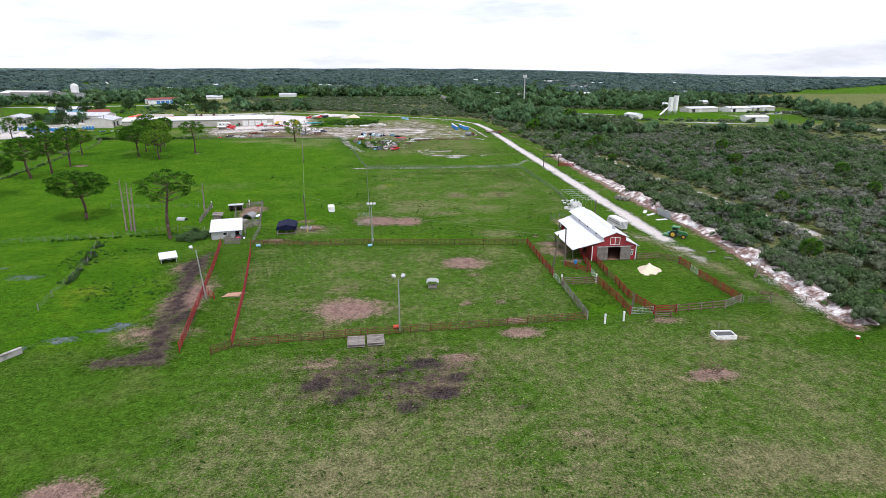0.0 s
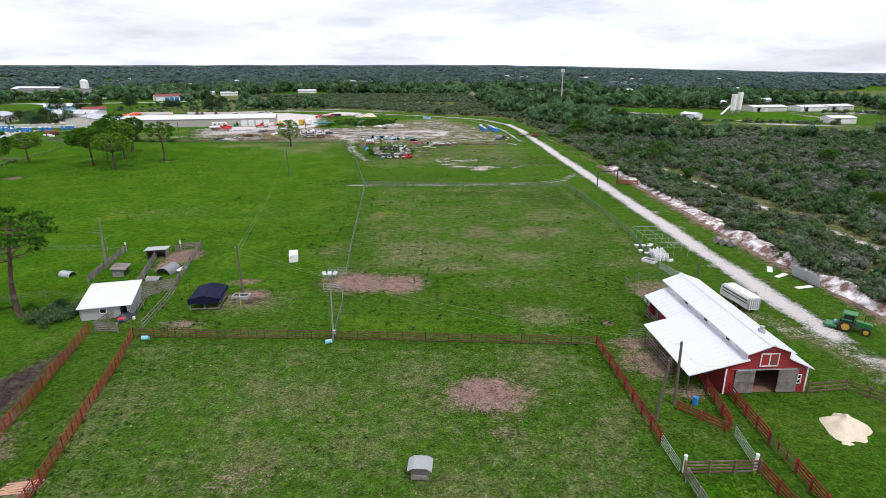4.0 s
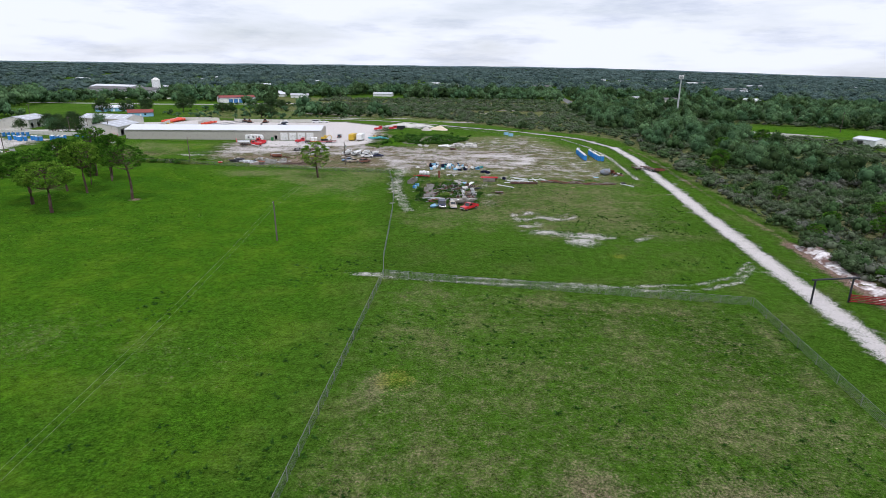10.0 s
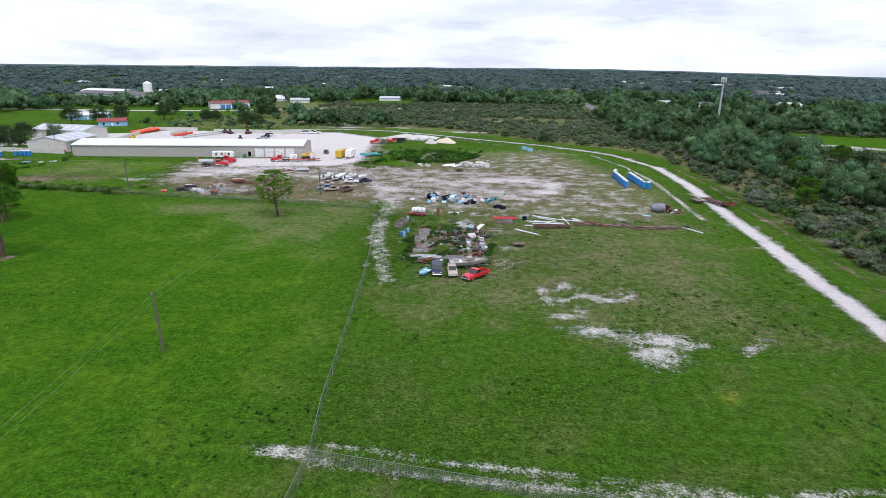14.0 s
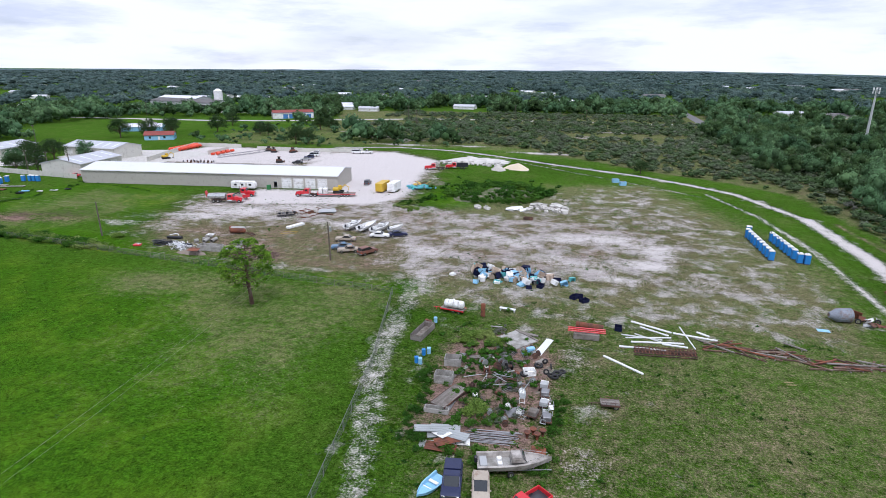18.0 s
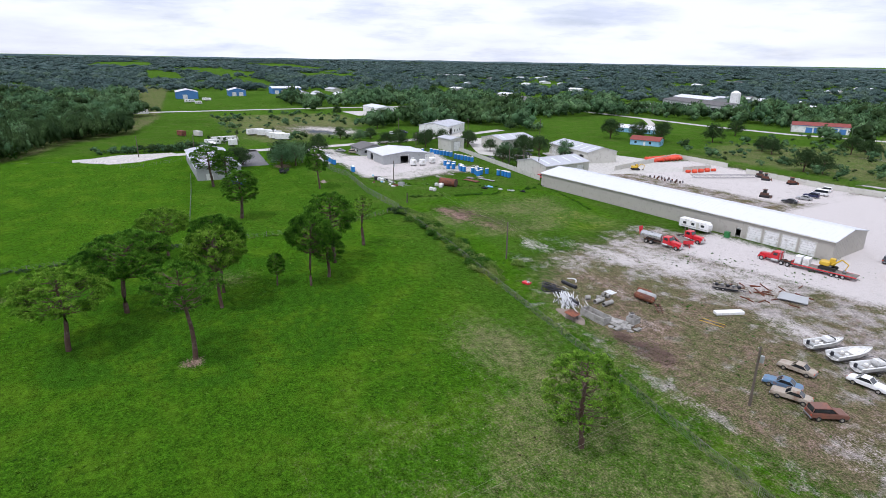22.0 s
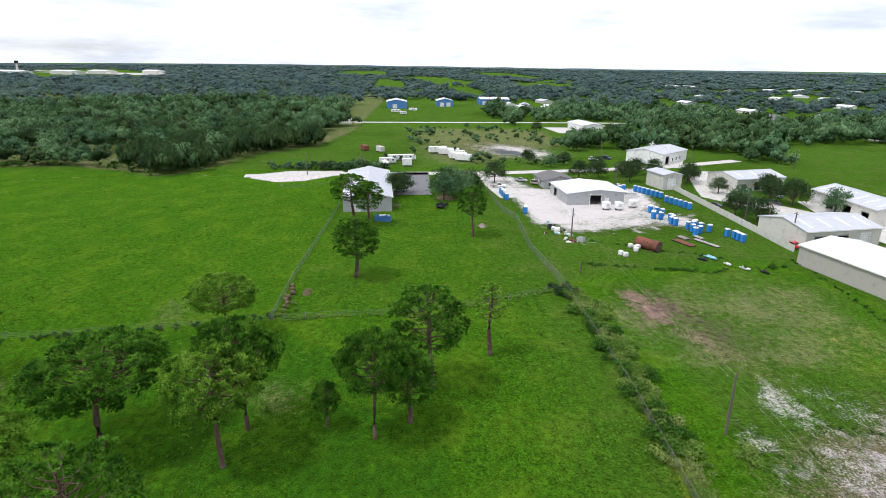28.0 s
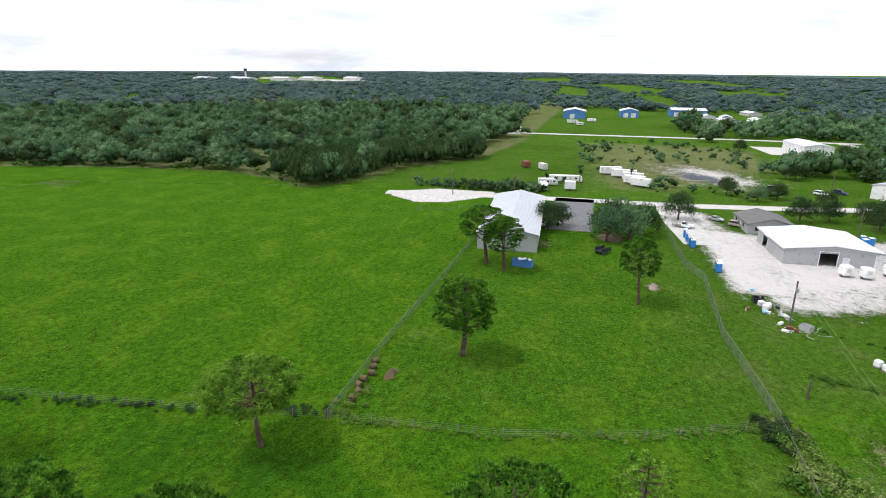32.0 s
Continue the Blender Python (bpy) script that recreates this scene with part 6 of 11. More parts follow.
def pipe_fence(pts, material, label, rails=5, height=1.35, step=3.0, stays=2, group="pipe fences", r=0.045, category="fence"):
    """Welded pipe panels: thin rails, posts and stays."""
    pts = along(pts, step)
    o = pts[0]
    ob = thing("fence", o.x, o.y, 0, 0, label, category, group)
    for p in pts:
        q = p - o
        tubep("post", (q.x, q.y, 0), (q.x, q.y, height + 0.1), 0.065, material, ob, n=6)
    for a, b in zip(pts, pts[1:]):
        qa, qb = a - o, b - o
        for k in range(rails):
            z = 0.22 + (height - 0.25) * k / (rails - 1)
            tubep("rail", (qa.x, qa.y, z), (qb.x, qb.y, z), r, material, ob, n=5)
        for k in range(stays):
            c = qa.lerp(qb, (k + 1) / (stays + 1))
            tubep("stay", (c.x, c.y, 0.2), (c.x, c.y, height), r, material, ob, n=5)
    return ob


def chain_fence(pts, label, height=1.5, step=3.6, group="wire fences", cell=0.14, post=M_WIRE, top=True, category="fence", w=0.022):
    """Steel posts, a top rail and woven wire."""
    pts = along(pts, step)
    o = pts[0]
    ob = thing("fence", o.x, o.y, 0, 0, label, category, group)
    V, F = [], []
    for p in pts:
        q = p - o
        tubep("post", (q.x, q.y, 0), (q.x, q.y, height + 0.06), 0.04, post, ob, n=6)
    for a, b in zip(pts, pts[1:]):
        qa, qb = a - o, b - o
        if top:
            tubep("top_rail", (qa.x, qa.y, height), (qb.x, qb.y, height), 0.025, post, ob, n=5)
        d = qb - qa
        n = int(d.length / cell)
        u = d.normalized() * w
        for k in range(n):
            c = qa + d * (k / n)
            e = qa + d * ((k + 1) / n)
            i = len(V)
            V += [(c.x, c.y, 0.05), (c.x + u.x, c.y + u.y, 0.05), (c.x + u.x, c.y + u.y, height), (c.x, c.y, height)]
            F.append((i, i + 1, i + 2, i + 3))
        for k in range(int(height / (cell * 1.3))):
            z = 0.08 + k * cell * 1.3
            i = len(V)
            V += [(qa.x, qa.y, z), (qb.x, qb.y, z), (qb.x, qb.y, z + w), (qa.x, qa.y, z + w)]
            F.append((i, i + 1, i + 2, i + 3))
    wire = part("wire_mesh", mesh_tris("wire_mesh", V, F, M_WIRE), None, ob)
    wire["kind"] = "stuff"
    return ob


def wire_fence(pts, label, height=1.2, step=5.0, group="strand fences", category="fence"):
    """Wooden posts with four strands of wire."""
    pts = along(pts, step)
    o = pts[0]
    ob = thing("fence", o.x, o.y, 0, 0, label, category, group)
    for p in pts:
        q = p - o
        tubep("post", (q.x, q.y, 0), (q.x + random.uniform(-.06, .06), q.y, height + 0.15), 0.06, M_GREYWOOD, ob, n=6)
    for k in range(4):
        bm = bmesh.new()
        for a, b in zip(pts, pts[1:]):
            qa, qb = a - o, b - o
            add_tube(bm, (qa.x, qa.y, 0.3 + k * 0.28), (qb.x, qb.y, 0.3 + k * 0.28), 0.01, n=3)
        part("strand", bm, M_WIRE, ob)["kind"] = "stuff"
    return ob


def gate(a, b, material, label, height=1.3, bars=5):
    """A hinged tube gate: frame, bars and a brace."""
    a, b = Vector(a), Vector(b)
    d = b - a
    ob = thing("gate", a.x, a.y, 0, math.degrees(math.atan2(d.y, d.x)), label, "gate", "farm gates")
    n = d.length
    for x in (0.05, n - 0.05):
        tubep("upright", (x, 0, 0.15), (x, 0, height), 0.03, material, ob, n=6)
    tubep("upright", (n / 2, 0, 0.15), (n / 2, 0, height), 0.02, material, ob, n=6)
    for k in range(bars):
        z = 0.18 + (height - 0.2) * k / (bars - 1)
        tubep("bar", (0.05, 0, z), (n - 0.05, 0, z), 0.022, material, ob, n=5)
    tubep("brace", (0.05, 0.02, 0.2), (n / 2, 0.02, height - 0.05), 0.018, material, ob, n=5)
    return ob


BRN = "rusty brown pipe panel fence round the paddock"
pipe_fence([(-28, 76.5), (-25.6, 78.3), (-16, 79.4), (0, 80.6), (15, 81.4), (28.2, 82.6)], M_RUSTPIPE, BRN)
pipe_fence([(-33.5, 128), (-22, 127), (-6.2, 126), (12, 124), (28.3, 122.5)], M_RUSTPIPE, BRN)
pipe_fence([(-32.6, 77.7), (-34, 87.5), (-35.6, 99.5), (-37.5, 113), (-40.3, 129.8)], M_REDFENCE, "faded red pipe panel fence along the lane", 5, 1.5, 2.4, 1)
pipe_fence([(-25.6, 78.3), (-28.5, 99.4), (-31.9, 120.6), (-33.5, 128)], M_REDFENCE, "faded red pipe panel fence along the lane", 5, 1.5, 2.4, 1)
pipe_fence([(-35.5, 99.3), (-33, 97)], M_REDFENCE, "short red pipe panel leaning in the lane", 5, 1.3, 2.4, 1)
RD = "red painted board fence of the horse pens"
board_fence([(28.3, 122.5), (28.3, 112), (28.3, 102.1)], M_REDFENCE, RD)
gate((28.3, 102.1), (28.3, 97.9), M_GALV, "pale galvanised tube gate in a red fence")
board_fence([(28.4, 96.7), (28.2, 82.6)], M_GREYWOOD, "weathered grey board fence of the small pen")
board_fence([(28.6, 97.6), (35.4, 97.4)], M_BROWNBOARD, "dark brown board fence closing the small pen")
board_fence([(38.2, 116), (36.3, 104)], M_REDFENCE, RD)
gate((36.1, 102.8), (35.5, 98), M_GALV, "pale galvanised tube gate in a red fence")
board_fence([(35.4, 97.5), (35.8, 89.6), (35.7, 83.6)], M_REDFENCE, RD)
board_fence([(39.6, 113), (38.8, 101.6)], M_REDFENCE, RD)
pipe_fence([(38.8, 101.4), (38.9, 97.6)], M_RUSTPIPE, "rusty brown pipe panel in a red fence")
board_fence([(38.8, 97.4), (38.3, 90.6), (39.7, 83.7)], M_REDFENCE, RD)
gate((35.9, 83.6), (39.6, 83.6), M_GALV, "pale galvanised tube gate between the pens")
board_fence([(39.8, 83.6), (43.5, 83.6)], M_REDFENCE, RD)
board_fence([(43.6, 83.6), (52.4, 84.5)], M_BROWNBOARD, "brown board fence of the horse pen", 3)
board_fence([(52.5, 84.5), (56.6, 86.6)], M_GREYWOOD, "weathered grey board panel of the horse pen", 4)
board_fence([(56.7, 86.8), (56.2, 99.4)], M_REDFENCE, RD)
gate((56.2, 99.5), (56.4, 103), M_GALV, "pale galvanised tube gate in a red fence")
board_fence([(56.4, 103.1), (56.2, 106.9)], M_REDFENCE, RD)
board_fence([(56.1, 107), (53.2, 110.4), (48.5, 110)], M_BROWNBOARD, "brown board fence of the horse pen", 3)
board_fence([(32.5, 107.6), (35.6, 103.6)], M_REDFENCE, "low red board fence beside the barn", 3, 1.1)
gate((33.1, 124.2), (37.2, 124.9), M_GREYWOOD, "grey tube gate standing open behind the barn")
board_fence([(39.2, 82), (41.8, 82)], M_BROWNBOARD, "short dark board hitching rail", 3, 1.2, 2.6)
wire_fence([(56.9, 86.4), (61.5, 85.9), (67.5, 85.3)], "wire fence with dark posts by the pen")
gate((57.3, 85.8), (61.3, 85.7), M_DKRUST, "dark rusted tube gate")
CH = "grey woven wire fence between the fields"
chain_fence([(-6.2, 126.6), (-6.3, 136), (-7.2, 143.6)], CH)
gate((-7.3, 143.8), (-10.3, 143.4), M_GALV, "pale galvanised gate swung open in the field fence")
gate((-7.3, 150.9), (-10.6, 150.9), M_GALV, "pale galvanised gate swung open in the field fence")
chain_fence([(-7.3, 151), (-8, 165), (-9.0, 196), (-10.1, 227.7)], CH)
chain_fence([(-10.2, 228.1), (-11.8, 236), (-17.4, 275.5), (-21.8, 301.4), (-28.1, 326.6)], CH)
chain_fence([(-9.8, 227.5), (11.5, 225.4), (32, 223.9), (50.3, 222.6)], CH, 1.4, 4.5)
chain_fence([(50.5, 222.4), (51.2, 185), (51, 172.6), (48.6, 151)], CH, 1.4, 4.5)
pipe_fence([(48.6, 150.8), (49.6, 145.4)], M_GALV, "grey pipe rail fence behind the barn", 5, 1.4)
wire_fence([(49.5, 144.8), (50.6, 137.5)], "wire fence round the bare pen")
wire_fence([(39.9, 144), (42.8, 145.8), (46.4, 145.8), (49.5, 144.8)], "wire fence round the bare pen")
wire_fence([(39.9, 143.8), (40.3, 137)], "wire fence round the bare pen")
pipe_fence([(40.3, 136.8), (39.8, 130.5), (39.5, 126)], M_GALV, "grey pipe rail fence against the barn", 5, 1.4)
GW = "weathered grey board fence of the goat pens"
board_fence([(-50.5, 149), (-52.2, 165.9)], M_GREYWOOD, GW, 5, 1.3)
board_fence([(-41, 146), (-44.2, 160.4), (-45.2, 163)], M_GREYWOOD, GW, 6, 1.4)
board_fence([(-35.2, 147.6), (-38.4, 168)], M_GREYWOOD, GW, 5, 1.4)
board_fence([(-42.6, 165.8), (-41.4, 167.2), (-38.5, 168.1)], M_GREYWOOD, GW, 4, 1.2)
board_fence([(-40.4, 145.4), (-35, 147)], M_GREYWOOD, GW, 5, 1.3)
board_fence([(-38.2, 142), (-34.9, 145.2)], M_GREYWOOD, GW, 4, 1.2)
board_fence([(-39.8, 130.4), (-38.9, 136), (-38, 142)], M_GREYWOOD, GW, 4, 1.3)
board_fence([(-39.5, 130), (-36.3, 129.6)], M_GREYWOOD, GW, 5, 1.4)
pipe_fence([(-33.4, 130.4), (-33.9, 139.8), (-34.4, 144.6)], M_GREYWOOD, "grey rail fence below the goat pens", 3, 1.3, 2.4, 0)
wire_fence([(-100, 134.5), (-81, 136), (-67, 138), (-54, 143), (-47, 141)], "old wire fence with leaning posts across the pasture")
wire_fence([(-68.5, 133.7), (-64, 119.4), (-62.3, 107), (-60.5, 95)], "old wire fence in tall grass")
wire_fence([(-52, 166), (-60, 167), (-80, 168)], "old wire fence behind the goat pens")
FW = "wire fence with weeds between pasture and yard"
chain_fence([(-28.4, 326.8), (-44, 328), (-70, 330.9), (-97, 333), (-120, 335.2), (-157.5, 336.9)], FW, 1.3, 4.0, post=M_GREYWOOD, cell=0.2)
wire_fence([(-157.4, 336.7), (-151, 320), (-147, 303), (-145.6, 281.1)], "wire fence with grass grown through it")
chain_fence([(-158, 336.8), (-183.6, 335.6), (-211, 338), (-221, 335.5), (-252, 335.5)], "galvanised chain link fence of the workshop yard", 1.9, 3.2, cell=0.11, w=0.016)
chain_fence([(-145.5, 280.8), (-167, 281.4), (-205, 284), (-231, 285.4)], "wire fence beside the mown lawn", 1.4, 4.0)
wire_fence([(-145.4, 280.6), (-143.6, 268), (-141, 245), (-140, 225), (-141, 190)], "old wire fence across the west pasture")
wire_fence([(-262, 262), (-256.5, 262), (-258, 270), (-268, 284)], "low wire fence round the white pad")
rg = thing("gate", 66.8, 225.8, 0, -11, "heavy red board gate by the sandy road", "gate", "farm gates")
for k in range(5):
    boxp("board", (6.2, .06, .17), (3.1, 0, .3 + k * .27), M_REDFENCE, rg)
for x in (.1, 3.1, 6.1):
    boxp("upright", (.14, .14, 1.6), (x, .1, .8), M_DKRUST, rg)

# ---------------------------------------------------------------- buildings
def ribs(bm, x0, x1, y0, y1, z0, z1, step, axis):
    """Standing seams on a roof slope or ribs on a wall, as thin raised strips."""
    n = int((x1 - x0) / step)
    for i in range(n + 1):
        u = x0 + (x1 - x0) * i / max(1, n)
        if axis == "x":
            a, b = Vector((u, y0, z0)), Vector((u, y1, z1))
        else:
            a, b = Vector((y0, u, z0)), Vector((y1, u, z1))
        d = b - a
        m = Matrix.Translation((a + b) / 2) @ d.to_track_quat("Z", "Y").to_matrix().to_4x4() @ Matrix.Diagonal((0.05, 0.05, d.length, 1))
        bmesh.ops.create_cube(bm, size=1.0, matrix=m)


def wall_with(name, length, height, openings, material, parent, m, thick=0.2, gable=0.0):
    """A wall panel along its x, with real holes; gable adds a triangle on top."""
    bm = bmesh.new()
    xs_ = sorted({0.0, length, *[v for o in openings for v in (o[0], o[0] + o[1])]})
    for a, b in zip(xs_, xs_[1:]):
        c = (a + b) / 2
        cuts = sorted((o[2], o[2] + o[3]) for o in openings if o[0] <= c <= o[0] + o[1])
        z = 0.0
        for lo, hi in cuts + [(height, height)]:
            if lo - z > 0.01:
                add_box(bm, (c, 0, (z + lo) / 2), (b - a, thick, lo - z))
            z = hi
    if gable:
        add_prism(bm, [(0, height), (length, height), (length / 2, height + gable)], -thick / 2, thick / 2)
    step = 0.9
    for i in range(1, int(length / step)):
        u = i * step
        if not any(o[0] - 0.05 < u < o[0] + o[1] + 0.05 for o in openings):
            add_box(bm, (u, -thick / 2, height / 2), (0.06, 0.05, height - 0.02))
    return part(name, bm, material, parent, "", m)


def metal_building(x, y, turn, w, d, eave, rise, label, wall=M_CREAM, roof=M_WHITEROOF, doors=(), ridge="x", skylights=0, trim=None, name="workshop", group="metal buildings"):
    """A ribbed steel building: walls with true openings, a pitched roof, doors, gutters and roof lights.
    Its south-west corner is the origin; doors: (side, start, width, height, state)."""
    ob = thing(name, x, y, float(land(x, y)), turn, label, "building", group)
    sides = {"s": (w, pose(0, 0, 0)), "n": (w, pose(w, d, 0, 0, 0, 180)), "e": (d, pose(w, 0, 0, 0, 0, 90)), "w": (d, pose(0, d, 0, 0, 0, -90))}
    for key, (length, m) in sides.items():
        ops = [(s, dw, 0.0 if st != "window" else 1.1, dh) for side, s, dw, dh, st in doors if side == key]
        wall_with("wall", length, eave, ops, wall, ob, m, gable=rise if (key in "ew") == (ridge == "x") else 0)
        for side, s, dw, dh, st in doors:
            if side != key:
                continue
            z = 0.0 if st != "window" else 1.1
            dr = part("door" if st != "window" else "window", add_box(bmesh.new(), (s + dw / 2, 0.02, z + dh / 2), (dw, 0.06, dh)), {"open": M_DARK, "white": M_WHITE, "window": M_GLASS, "blue": M_BLUEPAINT}[st], ob, "", m) if st != "open" else None
            fr = bmesh.new()
            for px in (s - 0.08, s + dw + 0.08):
                add_box(fr, (px, -0.1, z + dh / 2), (0.16, 0.12, dh))
            add_box(fr, (s + dw / 2, -0.1, z + dh + 0.08), (dw + 0.32, 0.12, 0.16))
            part("door_frame", fr, trim or M_WHITE, ob, "", m)
            if st == "white" and dw > 2:
                seams = bmesh.new()
                for k in range(1, 6):
                    add_box(seams, (s + dw / 2, -0.02, dh * k / 6), (dw, 0.03, 0.035))
                part("door_seams", seams, M_GREY, ob, "", m)
            if st == "open":
                part("roller_hood", add_box(bmesh.new(), (s + dw / 2, 0.18, dh - 0.2), (dw, 0.3, 0.4), bevel=0.05), M_GREY, ob, "", m)
    part("floor", add_box(bmesh.new(), (w / 2, d / 2, 0.04), (w - 0.3, d - 0.3, 0.08)), M_CONC, ob)
    over = 0.35
    t = 0.14
    span = d if ridge == "x" else w
    run = w if ridge == "x" else d
    for k in (0, 1):
        bm = bmesh.new()
        lo, mid = (-over, span / 2) if k == 0 else (span + over, span / 2)
        zl = eave - rise * over / (span / 2)
        outline = [(lo, zl), (mid, eave + rise), (mid, eave + rise + t), (lo, zl + t)]
        add_prism(bm, outline, -over, run + over, "x" if ridge == "x" else "y")
        ribs(bm, -over + 0.1, run + over - 0.1, lo, mid, zl + t, eave + rise + t, 1.2, "x" if ridge == "x" else "y")
        slope = part("roof", bm, roof, ob)
        for j in range(skylights):
            u = run * (j + 0.5) / skylights
            a = 0.3
            ya, yb = lo + (mid - lo) * 0.2, lo + (mid - lo) * 0.8
            za, zb = zl + (eave + rise - zl) * 0.2 + t + 0.06, zl + (eave + rise - zl) * 0.8 + t + 0.06
            bs = bmesh.new()
            pts = [(u - a * 1.5, ya, za), (u + a * 1.5, ya, za), (u + a * 1.5, yb, zb), (u - a * 1.5, yb, zb)]
            if ridge != "x":
                pts = [(q[1], q[0], q[2]) for q in pts]
            vs = [bs.verts.new(q) for q in pts] + [bs.verts.new((q[0], q[1], q[2] - 0.05)) for q in pts]
            bs.faces.new(vs[:4])
            bs.faces.new(vs[:3:-1])
            for i in range(4):
                bs.faces.new((vs[i], vs[(i + 1) % 4], vs[4 + (i + 1) % 4], vs[4 + i]))
            bmesh.ops.recalc_face_normals(bs, faces=bs.faces)
            part("roof_light", bs, M_SKYLIGHT, slope)
    cap = bmesh.new()
    if ridge == "x":
        add_prism(cap, [(span / 2 - 0.35, eave + rise + t - 0.04), (span / 2, eave + rise + t + 0.1), (span / 2 + 0.35, eave + rise + t - 0.04)], -over, run + over, "x")
    else:
        add_prism(cap, [(span / 2 - 0.35, eave + rise + t - 0.04), (span / 2, eave + rise + t + 0.1), (span / 2 + 0.35, eave + rise + t - 0.04)], -over, run + over, "y")
    part("ridge_cap", cap, roof, ob)
    for k in (0, 1):
        v = -over - 0.08 if k == 0 else span + over + 0.08
        z = eave - 0.12
        a, b = ((-over, v, z), (run + over, v, z)) if ridge == "x" else ((v, -over, z), (v, run + over, z))
        tubep("gutter", a, b, 0.09, trim or roof, ob, n=6)
    return ob


# the long warehouse with roller doors on its yard side
bays = [("s", 73.5 + 4.15 * i, 3.4, 3.5, "white") for i in range(4)] + [("s", 70.6, 1.3, 2.4, "open"), ("s", 90.0, 2.0, 2.3, "open")][:1]
metal_building(-170.0, 395.6, 8.6, 93, 17, 4.6, 1.5, "very long tan metal warehouse with white roof and roller doors", M_TAN, M_WHITEROOF, bays, "x", 0, M_CREAM, "warehouse")

# workshops behind the block wall
metal_building(-196, 402.5, 8, 16, 23, 4.6, 1.7, "cream metal workshop with three doors and roof lights", M_CREAM, M_PALEROOF,
               [("e", 2.5, 3.4, 3.4, "open"), ("e", 9.5, 3.4, 3.4, "open"), ("e", 16.5, 3.6, 3.6, "white")], "y", 4, M_CREAM)
metal_building(-230, 443, -4, 30, 15, 4.8, 1.8, "long cream metal workshop with open doors", M_CREAM, M_PALEROOF,
               [("s", 2, 3.4, 3.4, "white"), ("s", 8.5, 3.4, 3.4, "open"), ("s", 16, 3.6, 3.6, "open"), ("s", 24, 3.2, 3.4, "open")], "x", 6, M_CREAM)
metal_building(-262, 424, 12, 15, 22, 4.6, 1.6, "cream metal workshop with a white roof", M_CREAM, M_PALEROOF,
               [("e", 2, 2.4, 3.0, "open"), ("e", 8, 3.2, 3.2, "open"), ("e", 15, 3.6, 3.4, "white")], "y", 3)
metal_building(-262, 399.5, 8, 11, 7.5, 5.6, 0.7, "narrow tall cream metal shed with a tall door", M_CREAM, M_PALEROOF, [("e", 1.6, 3.6, 4.4, "white")], "x", 0, M_GREY)
metal_building(-318, 414, 40, 18, 26, 5.0, 1.6, "white metal workshop by the curving lane", M_WHITE, M_PALEROOF, [("e", 3, 3.6, 3.8, "open"), ("e", 10, 1.2, 1.4, "window"), ("e", 14, 1.2, 1.4, "window"), ("e", 18, 1.2, 1.4, "window")], "y", 0)
# the airfield's halls and its tower
for x, y, turn, w, d in [(-1790, -640, 62, 90, 40), (-1830, -560, 62, 70, 40), (-1745, -760, 62, 110, 36), (-1880, -430, 62, 60, 30), (-1700, -850, 62, 80, 40)]:
    metal_building(x, y, turn, w, d, 9, 3, "wide pale hall on the distant airfield", M_CREAM, M_WHITEROOF, [("e", 4, 14, 7, "white")], "x", 0, name="hangar")
tw = thing("control_tower", -1760, -705, float(land(-1760, -705)), 0, "tall pale airfield control tower with a red band", "tower")
tubep("shaft", (0, 0, 0), (0, 0, 30), 3.0, M_CREAM, tw, 2.4, 12)
tubep("cab", (0, 0, 30), (0, 0, 35), 4.6, M_GLASS, tw, 5.2, 12)
tubep("band", (0, 0, 28), (0, 0, 30), 4.0, M_REDROOF, tw, n=12)
tubep("cap", (0, 0, 35), (0, 0, 36), 5.4, M_WHITE, tw, n=12)
# grey workshop with parked trailers and the white-roofed one beside the lawn
metal_building(-247.5, 358, 2, 18.5, 20.5, 3.8, 1.1, "grey metal workshop with a white roof and open roller door", M_GREY, M_WHITEROOF,
               [("e", 7.5, 3.8, 3.4, "open"), ("e", 12.6, 1.1, 2.1, "white"), ("e", 19.2, 4.0, 3.3, "white"), ("s", 4, 3.4, 3.2, "open")], "x", 0, M_WHITE)
metal_building(-268, 286, 1.5, 46, 14.6, 4.4, 1.5, "long grey metal workshop beside the mown lawn", M_GREY, M_PALEROOF,
               [("n", 10, 3.4, 3.2, "white"), ("n", 24, 3.4, 3.2, "white"), ("e", 3, 2.0, 2.2, "white"), ("n", 37, 1.0, 1.3, "window"), ("s", 8, 1.2, 1.3, "window")], "x", 0, M_WHITE)
# more buildings farther out
metal_building(-467, 430, 2, 31, 15, 4.6, 1.2, "white storage building with a row of roller doors", M_WHITE, M_WHITEROOF, [("s", 1.5 + 4.7 * i, 3.4, 3.2, "white") for i in range(6)], "x", 0)
metal_building(-668, 297, 0, 26, 20, 6.5, 2.2, "blue metal workshop with a white roof", M_BLUEPAINT, M_WHITEROOF, [("e", 6, 4, 4, "white")], "x", 0)
metal_building(-696, 350, 0, 22, 17, 6, 2.2, "blue metal workshop with a white roof", M_BLUEPAINT, M_WHITEROOF, [("e", 3, 4, 4, "white"), ("e", 10, 4, 4, "white")], "x", 0)
metal_building(-724, 400, 0, 22, 33, 6.5, 1.6, "long blue metal building with a white roof", M_BLUEPAINT, M_WHITEROOF, [("e", 3 + 7 * i, 4, 4, "white") for i in range(4)], "y", 0)
metal_building(-508, 256, 6, 20, 14, 4, 1.2, "white metal building among the trees", M_WHITE, M_WHITEROOF, [], "x", 0)
